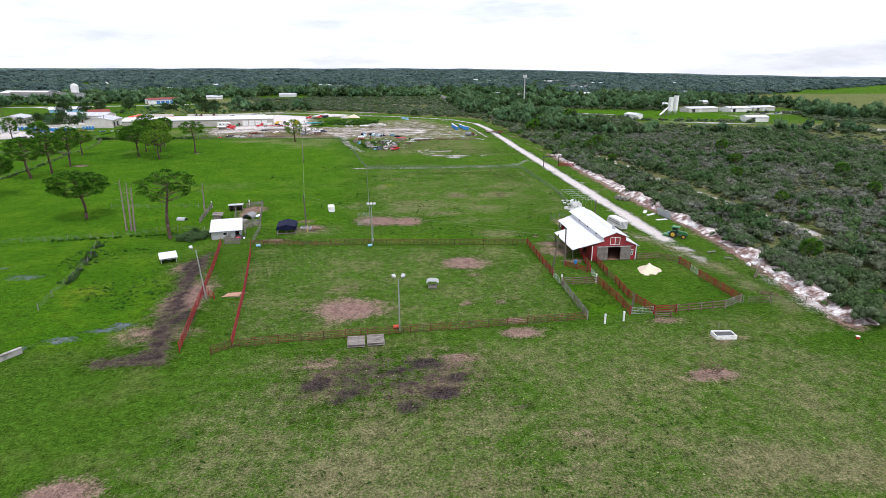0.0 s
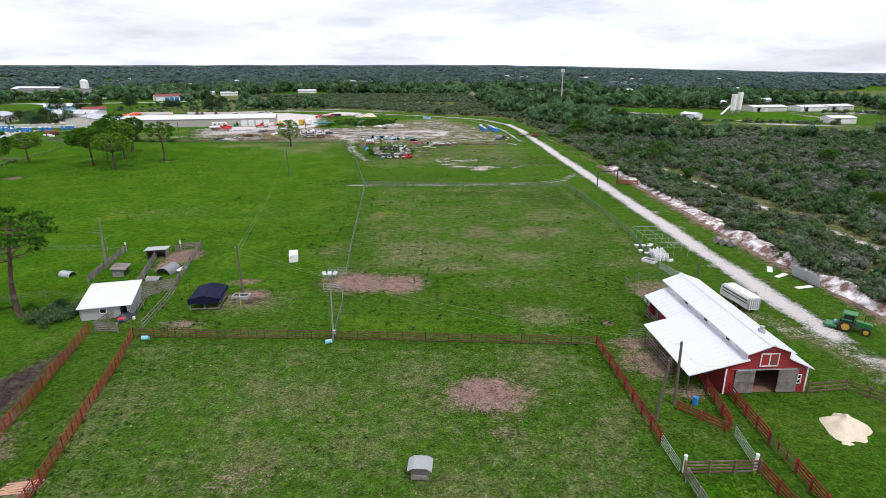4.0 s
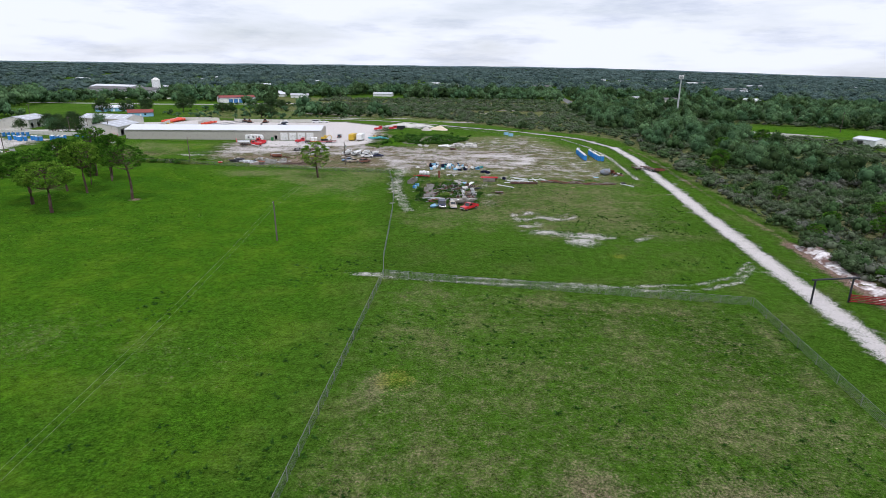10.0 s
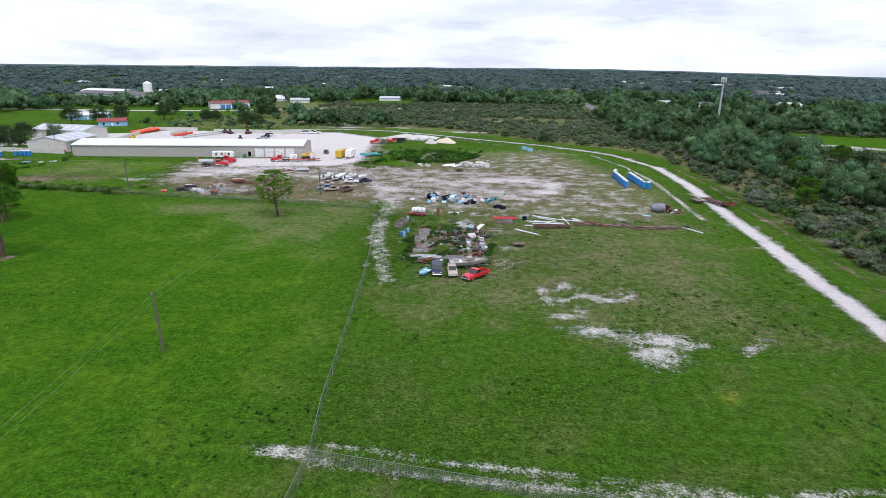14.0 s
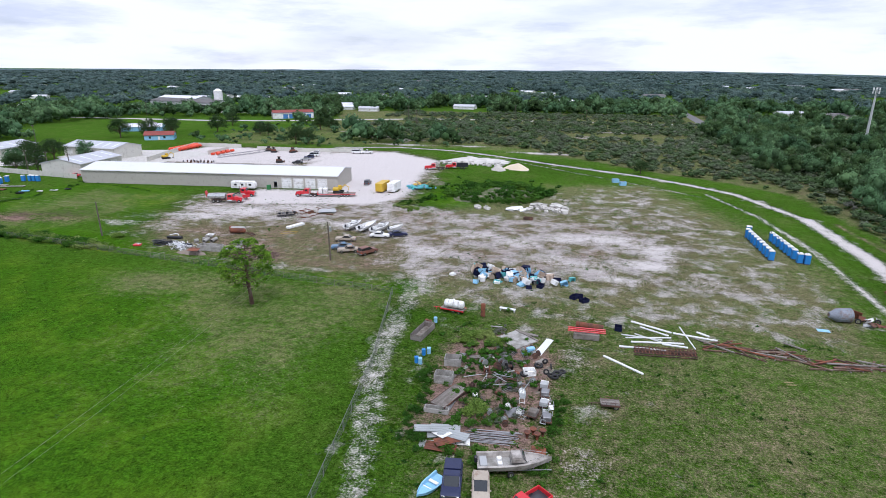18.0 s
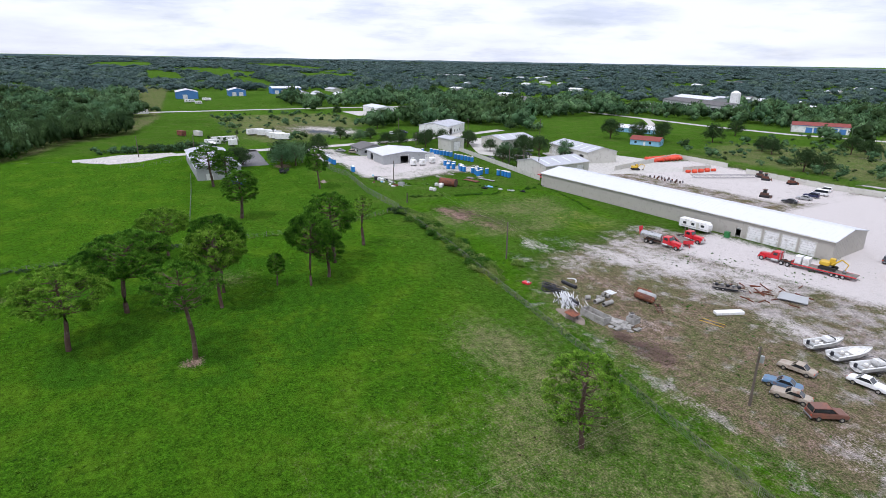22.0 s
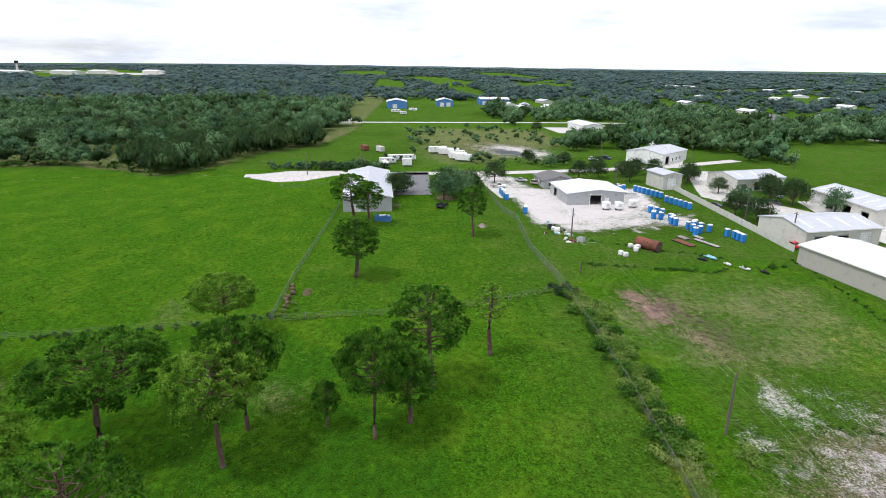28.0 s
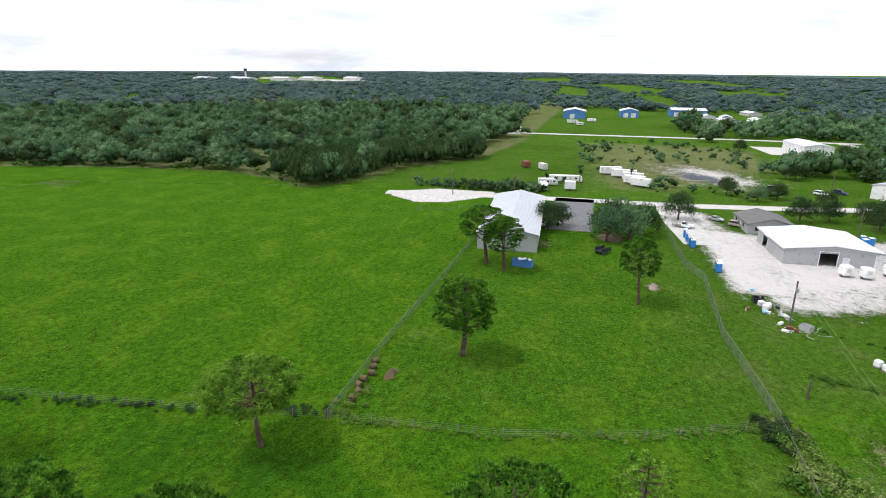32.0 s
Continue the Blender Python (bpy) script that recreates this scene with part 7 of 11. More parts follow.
metal_building(-248, 650, 36, 32, 13, 4.6, 1.6, "white garage building with bright blue doors", M_WHITE, M_REDROOF, [("s", 8 + 4.6 * i, 3.4, 3.2, "blue") for i in range(5)], "x", 0, M_BLUEPAINT)
metal_building(-441, 736, -15, 93, 24, 7, 2.2, "long grey factory shed with open sides", M_GREY, M_SHINGLE, [("s", 5 + 12 * i, 9, 5, "open") for i in range(8)], "x", 0, name="factory")
metal_building(-474, 786, -12, 60, 20, 7, 2.2, "pale grey factory shed in the town", M_GREY, M_WHITEROOF, [("s", 5 + 14 * i, 8, 5, "open") for i in range(4)], "x", 0, name="factory")
for x, y, turn, w, d, words in [(265, 492, 9, 30, 13, "cream"), (323, 586, -2, 31, 14, "cream"), (303, 492, 11, 24, 13, "white"), (330, 499, 11, 24, 13, "cream"), (261, 402, -4, 16, 10, "white"), (262, 556, 0, 16, 9, "white"), (184, 440, -65, 11, 8, "white"), (441, 845, 0, 24, 14, "white")]:
    metal_building(x, y, turn, w, d, 3.5, 0.9, "%s metal building in the distance" % words, M_CREAM if words == "cream" else M_WHITE, M_WHITEROOF, [("s", 3, 3.2, 3.2, "open"), ("s", 10, 3.2, 3.2, "white")] if w > 15 else [("s", 2, 3, 3, "open")], "x", 0)


def house(x, y, turn, w, d, wall, roof, label):
    ob = thing("house", x, y, float(land(x, y)), turn, label, "house", "town houses")
    e = 2.8
    if label.startswith("pale suburban"):
        part("wall", add_prism(bmesh.new(), [(0, 0), (d, 0), (d, e), (d / 2, e + 1.6), (0, e)], 0, w, "x"), wall, ob)
    for key, (length, m) in {"s": (w, pose(0, 0, 0)), "n": (w, pose(w, d, 0, 0, 0, 180)), "e": (d, pose(w, 0, 0, 0, 0, 90)), "w": (d, pose(0, d, 0, 0, 0, -90))}.items() if not label.startswith("pale suburban") else ():
        ops = [(length * f, 1.2, 0.9, 1.2) for f in (0.15, 0.65)] if key == "s" or (key == "e" and y < 600) else []
        wall_with("wall", length, e, ops, wall, ob, m, gable=1.6 if key in "ew" else 0)
        for s, dw, z, dh in ops:
            part("window", add_box(bmesh.new(), (s + dw / 2, 0.03, z + dh / 2), (dw, 0.05, dh)), M_GLASS, ob, "", m)
    for k in (0, 1):
        lo, mid = (-0.5, d / 2) if k == 0 else (d + 0.5, d / 2)
        part("roof", add_prism(bmesh.new(), [(lo, e - 0.16), (mid, e + 1.6), (mid, e + 1.75), (lo, e)], -0.5, w + 0.5, "x"), roof, ob)
    part("door", add_box(bmesh.new(), (w * 0.5, -0.12, 1.0), (1.0, 0.06, 2.0)), M_WHITE, ob)
    return ob


house(-288, 537, 26, 24, 9, M_SKYBL, M_WHITEROOF, "long pale blue house with a white roof")
house(-240, 503, 30, 15, 9, M_SKYBL, M_REDROOF, "small pale blue house with a red roof")
house(-268, 357, 2, 13, 12, M_GREY, M_SHINGLE, "small office house with a grey hipped shingle roof")
for i, (hx, hy, turn, k) in enumerate(PLOTS):
    house(hx, hy, turn, (12, 16, 20, 14)[i % 4] * k, 9 * k, [M_WHITE, M_CREAM, M_GREY][i % 3], [M_WHITEROOF, M_PALEROOF, M_SHINGLE, M_WHITEROOF][i % 4], "pale suburban house among trees in the distance")


# ---------------------------------------------------------------- the red barn
def barn():
    ob = thing("barn", 38.9, 110.5, 0, 0, "red barn with a raised centre aisle and white metal roof", "barn")
    L = 21.0
    red = M_RED
    # walls: front, back, east, west stable wall and raised aisle sides
    W = 9.4
    front = bmesh.new()
    for a, b, h0, h1 in [(0, 2.35, 3.15, 4.2), (2.35, 3.2, 5.1, 5.45), (6.2, 7.05, 5.45, 5.1), (7.05, 9.4, 4.2, 3.15)]:
        add_prism(front, [(a, 0), (b, 0), (b, h1), (a, h0)], -0.09, 0.09)
    add_prism(front, [(3.2, 3.0), (6.2, 3.0), (6.2, 5.45), (4.7, 6.0), (3.2, 5.45)], -0.09, 0.09)
    for i in range(32):
        u = 0.3 + i * 0.285
        if not 3.15 < u < 6.25:
            add_box(front, (u, -0.1, 1.5), (0.03, 0.03, 2.9))
    part("front_wall", front, red, ob, "red board front wall", smooth=False)
    back = bmesh.new()
    for a, b, h0, h1 in [(0, 2.35, 3.15, 4.2), (2.35, 4.7, 5.1, 6.0), (4.7, 7.05, 6.0, 5.1), (7.05, 9.4, 4.2, 3.15)]:
        add_prism(back, [(a, 0), (b, 0), (b, h1), (a, h0)], L - 0.09, L + 0.09)
    part("back_wall", back, red, ob)
    part("side_wall", add_box(bmesh.new(), (W, L / 2, 1.55), (0.16, L - 0.3, 3.1)), red, ob)
    bw = bmesh.new()
    for y0, y1 in [(0.3, 3.0), (5.2, 8.0), (10.2, 13), (15.2, 17.6)]:
        add_box(bw, (0, (y0 + y1) / 2, 1.5), (0.16, y1 - y0, 3.0))
    add_box(bw, (0, L / 2, 2.8), (0.14, L - 0.3, 0.5))
    part("stable_wall", bw, red, ob)
    for x in (2.35, 7.05):
        part("aisle_wall", add_box(bmesh.new(), (x, L / 2, 4.65), (0.12, L - 0.2, 0.9)), M_WHITE, ob, "white aisle wall under the raised roof")
        for y in (4.2, 9.5, 14.8):
            s = -1 if x < 4 else 1
            w = part("aisle_window", add_box(bmesh.new(), (x + s * 0.08, y, 4.7), (0.05, 0.8, 0.5), bevel=0.01), M_DARK, ob)
            fr = bmesh.new()
            for dy in (-0.45, 0.45):
                add_box(fr, (x + s * 0.1, y + dy, 4.7), (0.06, 0.1, 0.7))
            for dz in (-0.32, 0.32):
                add_box(fr, (x + s * 0.1, y, 4.7 + dz), (0.06, 1.0, 0.1))
            part("window_frame", fr, M_WHITE, w)
    # roofs: two aisle slopes, east slope, west slope carried on as an open lean-to
    def roof(name, a, za, b, zb, y0, y1, label=""):
        bm = bmesh.new()
        add_prism(bm, [(a, za), (b, zb), (b, zb + 0.1), (a, za + 0.1)], y0, y1, "y")
        ribs(bm, y0 + 0.1, y1 - 0.1, a, b, za + 0.1, zb + 0.1, 0.9, "y")
        return part(name, bm, M_WHITEROOF, ob, label)
    roof("aisle_roof", 1.95, 4.98, 4.7, 6.0, -0.5, L + 1.2)
    roof("aisle_roof", 7.45, 4.98, 4.7, 6.0, -0.5, L + 1.2)
    roof("side_roof", 9.9, 2.95, 7.0, 4.25, -0.4, L + 0.2)
    roof("side_roof", -4.3, 2.55, 2.4, 4.25, -0.4, 12.6)
    roof("side_roof", -0.9, 3.0, 2.4, 4.25, 12.6, L + 0.2)
    cap = bmesh.new()
    add_prism(cap, [(4.4, 6.06), (4.7, 6.2), (5.0, 6.06)], -0.55, L + 1.25, "y")
    part("ridge_cap", cap, M_WHITEROOF, ob)
    # trims
    tr = bmesh.new()
    for x in (0.02, 9.38):
        add_box(tr, (x, -0.12, 1.6), (0.16, 0.06, 3.2))
    add_box(tr, (4.7, -0.12, 2.98), (6.8, 0.06, 0.14))
    part("corner_trim", tr, M_WHITE, ob)
    # sliding doors, hay door, window
    for x in (2.2, 7.15):
        bm = bmesh.new()
        for k in range(8):
            add_box(bm, (x - 1.0 + k * 0.285, -0.2, 1.5), (0.26, 0.05, 2.85), bevel=0.01)
        dr = part("sliding_door", bm, M_GREYWOOD, ob, "weathered grey sliding door")
        brace = bmesh.new()
        for z in (0.25, 1.5, 2.75):
            add_box(brace, (x, -0.25, z), (2.25, 0.04, 0.16))
        part("door_brace", brace, M_GREYWOOD, dr)
    tubep("door_track", (0.6, -0.2, 3.08), (8.8, -0.2, 3.08), 0.04, M_STEEL, ob)
    hay = part("hay_door", add_box(bmesh.new(), (4.7, -0.14, 4.2), (2.0, 0.06, 1.5)), M_RED, ob)
    fr = bmesh.new()
    for x in (3.7, 4.7, 5.7):
        add_box(fr, (x, -0.19, 4.2), (0.12, 0.05, 1.6))
    for z in (3.45, 4.95):
        add_box(fr, (4.7, -0.19, z), (2.1, 0.05, 0.12))
    part("hay_door_frame", fr, M_WHITE, hay)
    win = part("window", add_box(bmesh.new(), (8.3, -0.13, 1.7), (0.75, 0.05, 0.95)), M_GLASS, ob)
    fr = bmesh.new()
    for x in (7.88, 8.3, 8.72):
        add_box(fr, (x, -0.17, 1.7), (0.1, 0.05, 1.1))
    for z in (1.17, 1.7, 2.23):
        add_box(fr, (8.3, -0.17, z), (0.95, 0.05, 0.1))
    part("window_frame", fr, M_WHITE, win)
    for x, y in [(-4.0, 0.1), (-4.0, 4.2), (-4.0, 8.3), (-4.0, 12.3), (-0.6, 16.5), (-0.6, 20.6)]:
        tubep("lean_to_post", (x, y, 0), (x, y, 2.65 if x < -2 else 3.05), 0.09, M_POLE, ob)
    for z in (0.5, 0.95, 1.4):
        boxp("stall_rail", (0.05, 8.0, 0.14), (-3.9, 8.2, z), M_GREYWOOD, ob)
        boxp("stall_rail", (0.05, 7.4, 0.14), (-0.7, 17, z), M_GREYWOOD, ob)
    part("floor", add_box(bmesh.new(), (4.7, L / 2, 0.02), (9.2, L - 0.2, 0.05)), M_STRAW, ob)
    vent = bmesh.new()
    add_box(vent, (5.6, 3.4, 5.95), (0.6, 0.6, 0.5), bevel=0.05)
    add_tube(vent, (5.6, 3.4, 6.1), (5.6, 3.4, 6.55), 0.22, 0.3, 10)
    part("roof_vent", vent, M_GALV, ob)
    for y in (8.0, 13.5, 18.5):
        tubep("downpipe", (9.56, y, 0), (9.56, y, 2.9), 0.05, M_WHITE, ob, n=6)
    tubep("lamp_arm", (4.7, -0.1, 5.5), (4.7, -0.6, 5.6), 0.03, M_STEEL, ob, n=6)
    return ob


barn()
# a rusty gate post frame over the side track
fr = thing("gateway_arch", 60.2, 224.4, 0, 14, "dark steel overhead gateway across the sandy road", "gateway")
tubep("post", (0, 0, 0), (0, 0, 4.2), 0.15, M_BLACKPL, fr)
tubep("post", (6.8, 0, 0), (6.8, 0, 4.2), 0.15, M_BLACKPL, fr)
tubep("beam", (-0.6, 0, 4.2), (7.8, 0, 4.2), 0.16, M_BLACKPL, fr)


# ---------------------------------------------------------------- the goat barn and its huts
def open_shed(x, y, turn, w, d, front, back_h, label, wall, roof, name="shed"):
    """A mono-pitch shelter: three walls on posts, an open front, a sheet roof."""
    ob = thing(name, x, y, 0, turn, label, "shed", "animal shelters")
    part("back_wall", add_box(bmesh.new(), (w / 2, d, back_h / 2), (w, 0.08, back_h)), wall, ob)
    for u in (0, w):
        part("side_wall", add_prism(bmesh.new(), [(0, 0), (d, 0), (d, back_h), (0, front)], u - 0.04, u + 0.04, "x"), wall, ob)
    bm = bmesh.new()
    add_prism(bm, [(-0.4, front - 0.03), (d + 0.3, back_h), (d + 0.3, back_h + 0.08), (-0.4, front + 0.06)], -0.3, w + 0.3, "x")
    ribs(bm, -0.2, w + 0.2, -0.4, d + 0.3, front + 0.06, back_h + 0.08, 0.7, "x")
    part("roof", bm, roof, ob)
    for u in (0.06, w / 2, w - 0.06):
        boxp("post", (0.1, 0.1, front), (u, 0.05, front / 2), M_GREYWOOD, ob)
    return ob


gb = open_shed(-43.4, 133.6, 12, 6.6, 7.2, 1.95, 2.9, "low grey-walled goat barn with a white sheet roof", M_GREY, M_WHITEROOF, "barn")
wall_with("front_wall", 6.6, 1.9, [(2.6, 0.8, 0.95, 0.6), (5.2, 0.9, 0.0, 1.75)], M_GREY, gb, pose(0, 0.1, 0), 0.1)
part("window", add_box(bmesh.new(), (3.0, 0.12, 1.25), (0.8, 0.05, 0.6)), M_GLASS, gb)
for x, z, w, h in ((3.0, 0.9, 0.96, 0.08), (3.0, 1.6, 0.96, 0.08), (2.56, 1.25, 0.08, 0.62), (3.44, 1.25, 0.08, 0.62)):
    boxp("window_frame", (w, 0.1, h), (x, 0.0, z), M_WHITE, gb)
for k in range(3):
    boxp("side_rail", (0.06, 6.6, 0.14), (7.3, 3.6, 0.4 + k * 0.45), M_GREYWOOD, gb)
for v in (0.4, 3.6, 6.8):
    boxp("side_post", (0.12, 0.12, 1.6), (7.4, v, 0.8), M_GREYWOOD, gb)
open_shed(-48.8, 117.2, 24, 2.8, 2.3, 1.1, 1.6, "small white sheet-metal calf shelter in the grass", M_WHITE, M_WHITEROOF)
hut = open_shed(-46.0, 152.0, 100, 3.0, 1.8, 1.2, 1.5, "weathered grey wooden feed hut in the goat pen", M_GREYWOOD, M_GREYWOOD)
ken = open_shed(-46.2, 161.4, 10, 3.4, 2.6, 1.7, 1.4, "low wooden kennel with a mossy roof", M_GREYWOOD, M_LAMP)


def half_drum(x, y, turn, r, n, label, material):
    """A shelter of bent sheet: half a drum lying on the ground."""
    bm = bmesh.new()
    ring = []
    for rad in (r, r - 0.05):
        ring.append([(rad * math.cos(math.pi * k / 12), rad * math.sin(math.pi * k / 12)) for k in range(13)])
    add_prism(bm, ring[0] + ring[1][::-1], 0, n)
    for k in range(int(n / 0.35)):
        u = 0.1 + k * 0.35
        for q in range(12):
            (x0, z0), (x1, z1) = ring[0][q], ring[0][q + 1]
            add_tube(bm, (x0, u, z0), (x1, u, z1), 0.03, n=4)
    ob = new("shelter", mesh_of(bm, "shelter", material))
    ob.matrix_basis = pose(x, y, 0, 0, 0, turn)
    return tagged(ob, label, "shelter", "animal shelters")


half_drum(-39.4, 152, -12, 1.35, 3.4, "dark grey half-round sheet metal goat shelter", M_STEEL)
half_drum(-38.8, 149.6, 80, 0.7, 2.4, "low pale half-round sheet shelter", M_CONC)
half_drum(-55, 152.5, 70, 0.8, 2.4, "low grey half-round shelter in bright grass", M_GALV)
bd = thing("board", -37.4, 153.6, 0, -12, "pale loose sheet leaning on a goat shelter", "board")
part("sheet", add_box(bmesh.new(), (0, 1.2, 0.3), (0.7, 2.6, 0.05), (0, 20, 0)), M_PIPEWHITE, bd)

# shelter under a navy tarpaulin
tp = thing("tarp_shelter", -29.0, 136.4, 0, 4, "open wooden shelter under a navy blue tarpaulin", "shelter")
for u in (0, 2.1, 4.2):
    for v in (0, 5.0):
        boxp("post", (0.12, 0.12, 1.9), (u, v, 0.95), M_GREYWOOD, tp)
for z in (0.5, 1.1):
    boxp("side_board", (0.04, 5.0, 0.2), (0, 2.5, z), M_GREYWOOD, tp)
    boxp("side_board", (0.04, 5.0, 0.2), (4.2, 2.5, z), M_GREYWOOD, tp)
    boxp("back_board", (4.2, 0.04, 0.2), (2.1, 5.0, z), M_GREYWOOD, tp)
for v in (-.3, 5.26):
    part("flap", add_prism(bmesh.new(), [(-.2, 1.15), (1.0, 1.3), (2.2, 1.1), (3.3, 1.28), (4.4, 1.2), (4.3, 1.95), (2.1, 2.46), (-.1, 1.95)], v, v + .04), M_NAVY, tp)
boxp("front_board", (4.4, .05, .2), (2.1, -.1, .35), M_GREYWOOD, tp)
boxp("leaning_board", (.18, .05, 2.2), (4.5, .6, .9), M_GREYWOOD, tp, (0, 28, 0))
bm = bmesh.new()
add_prism(bm, [(-0.25, 1.35), (-0.1, 1.95), (2.1, 2.5), (4.3, 1.95), (4.45, 1.5), (4.35, 1.9), (2.1, 2.42), (-0.02, 1.88)], -0.3, 5.3)
part("tarpaulin", bm, M_NAVY, tp)
part("tarpaulin_end", add_prism(bmesh.new(), [(0, 1.3), (4.2, 1.3), (4.2, 1.92), (2.1, 2.42), (0, 1.92)], 5.1, 5.14), M_NAVY, tp)

# ---------------------------------------------------------------- vehicles
def wheel(parent, x, y, r=0.34, w=0.22, rim=None):
    ty = tubep("wheel", (x, y - w / 2, r), (x, y + w / 2, r), r, M_TYRE, parent, n=16)
    rm = tubep("rim", (0, 0, -0.012), (0, 0, w + 0.012), r * 0.6, rim or M_CHROME, ty, n=12)
    return ty


def silhouette(name, outline, width, material, parent, inset=0.06, label=""):
    """A body from its side outline, its upper edges drawn in a little."""
    bm = bmesh.new()
    add_prism(bm, outline, -width / 2, width / 2)
    bmesh.ops.bevel(bm, geom=[e for e in bm.edges if abs(e.verts[0].co.y) > width / 2 - 1e-4 and abs(e.verts[0].co.y - e.verts[1].co.y) < 1e-4], offset=inset, segments=2, affect="EDGES")
    return part(name, bm, material, parent, label)


CAR_SHAPES = {
    "sedan": (4.6, 1.78, [(-2.3, .35), (-2.3, .8), (-2.15, .95), (-1.4, 1.0), (0.9, .98), (2.0, .85), (2.28, .7), (2.3, .35)], [(-1.55, .96), (-0.95, 1.40), (0.1, 1.43), (1.0, .95)], (-1.4, 1.4)),
    "hatch": (4.3, 1.72, [(-2.15, .35), (-2.15, .95), (-2.0, 1.0), (0.8, .98), (1.8, .88), (2.12, .72), (2.15, .35)], [(-2.05, .98), (-1.7, 1.40), (-0.2, 1.44), (0.85, .95)], (-1.3, 1.35)),
    "suv": (4.6, 1.85, [(-2.3, .42), (-2.3, 1.05), (-2.2, 1.12), (0.9, 1.1), (2.0, 1.0), (2.28, .85), (2.3, .42)], [(-2.2, 1.08), (-2.05, 1.70), (0.1, 1.74), (0.95, 1.06)], (-1.4, 1.4)),
    "van": (5.2, 1.95, [(-2.6, .42), (-2.6, 1.2), (1.3, 1.2), (2.3, 1.05), (2.58, .8), (2.6, .42)], [(-2.58, 1.15), (-2.5, 2.0), (1.0, 2.05), (1.9, 1.1)], (-1.6, 1.7)),
    "old": (4.8, 1.8, [(-2.4, .4), (-2.4, .8), (-1.9, .95), (0.8, .97), (2.1, .9), (2.4, .75), (2.4, .4)], [(-1.5, .93), (-0.9, 1.42), (0.2, 1.46), (0.8, .93)], (-1.5, 1.5)),
}


def car(x, y, turn, paint, shape, label, name="car", group="parked vehicles", z=0.0):
    length, width, low, cabin, axles = CAR_SHAPES[shape]
    ob = thing(name, x, y, z, turn, label, "car", group)
    silhouette("body", low, width, paint, ob, 0.09)
    silhouette("glazing", cabin, width * 0.86, M_GLASS, ob, 0.12)
    top = [p for p in cabin if p[1] > 1.2]
    a, b = top[0], top[-1]
    silhouette("roof", [(a[0] + .02, a[1] - .03), (b[0], b[1] - .03), (b[0] - .05, b[1] + .05), (a[0] + .08, a[1] + .05)], width * 0.84, paint, ob, 0.05)
    for px, pz in ((cabin[0], cabin[1]), (cabin[-2], cabin[-1])):
        for s in (-1, 1):
            tubep("pillar", (px[0], s * width * 0.40, px[1]), (pz[0], s * width * 0.39, pz[1]), 0.05, paint, ob, n=5)
    for ax in axles:
        for s in (-1, 1):
            wheel(ob, ax, s * (width / 2 - 0.1))
    for s in (-1, 1):
        boxp("headlight", (0.08, 0.34, 0.16), (length / 2 - 0.03, s * width * 0.34, 0.72), M_CHROME, ob, bevel=0.03)
        boxp("tail_light", (0.06, 0.22, 0.2), (-length / 2 + 0.01, s * width * 0.38, 0.8), M_ORANGE, ob, bevel=0.02)
        boxp("mirror", (0.12, 0.16, 0.1), (cabin[-1][0] - 0.1, s * (width / 2 + 0.06), cabin[-1][1] + 0.08), paint, ob, bevel=0.02)
    for e in (-1, 1):
        boxp("bumper", (0.16, width * 0.94, 0.2), (e * length / 2, 0, 0.45), M_STEEL, ob, bevel=0.05)
    return ob


def pickup(x, y, turn, paint, label, length=5.6, group="parked vehicles", cap=False, flat=False):
    ob = thing("pickup_truck", x, y, 0, turn, label, "pickup truck", group)
    h = length / 2
    silhouette("body", [(-0.55, .45), (-0.55, 1.12), (0.95, 1.1), (h - .35, 1.05), (h - .02, .9), (h, .45)], 1.9, paint, ob, 0.09)
    silhouette("glazing", [(-0.5, 1.08), (-0.35, 1.72), (0.55, 1.75), (1.25, 1.06)], 1.64, M_GLASS, ob, 0.12)
    silhouette("roof", [(-0.35, 1.7), (0.55, 1.72), (0.48, 1.82), (-0.28, 1.8)], 1.6, paint, ob, 0.05)
    for s in (-1, 1):
        if not flat:
            boxp("bed_side", (h - 0.6, 0.1, 0.62), (-(h + .6) / 2 , s * 0.88, 0.82), paint, ob, bevel=0.03)
        for px in (-0.4, 0.9):
            tubep("pillar", (px + (0.3 if px > 0 else -.05), s * 0.8, 1.08), (px - (0.38 if px > 0 else -.05), s * 0.76, 1.74), 0.05, paint, ob, n=5)
        boxp("headlight", (0.08, 0.34, 0.2), (h - .02, s * .68, .85), M_CHROME, ob, bevel=0.03)
        boxp("tail_light", (0.06, 0.14, 0.3), (-h, s * .86, .9), M_ORANGE, ob, bevel=0.02)
        for ax in (-h + 1.15, h - 0.95):
            wheel(ob, ax, s * 0.82, 0.38, 0.25)
    boxp("bed_floor", (h - 0.55, 1.75, 0.08), (-(h + .55) / 2, 0, 0.62), M_GREYWOOD if flat else M_DKCAR, ob)
    if not flat:
        boxp("tailgate", (0.08, 1.7, 0.6), (-h + .05, 0, .84), paint, ob, bevel=0.02)
    boxp("bumper", (0.16, 1.85, 0.22), (h + .03, 0, .55), M_CHROME, ob, bevel=0.05)
    boxp("bumper", (0.16, 1.8, 0.18), (-h - .05, 0, .55), M_CHROME, ob, bevel=0.05)
    boxp("grille", (0.06, 1.0, 0.32), (h + .005, 0, .82), M_DKCAR, ob)
    if cap:
        silhouette("bed_cover", [(-h + .1, 1.1), (-h + .2, 1.7), (-.6, 1.72), (-.58, 1.1)], 1.7, paint, ob, 0.08)
    return ob


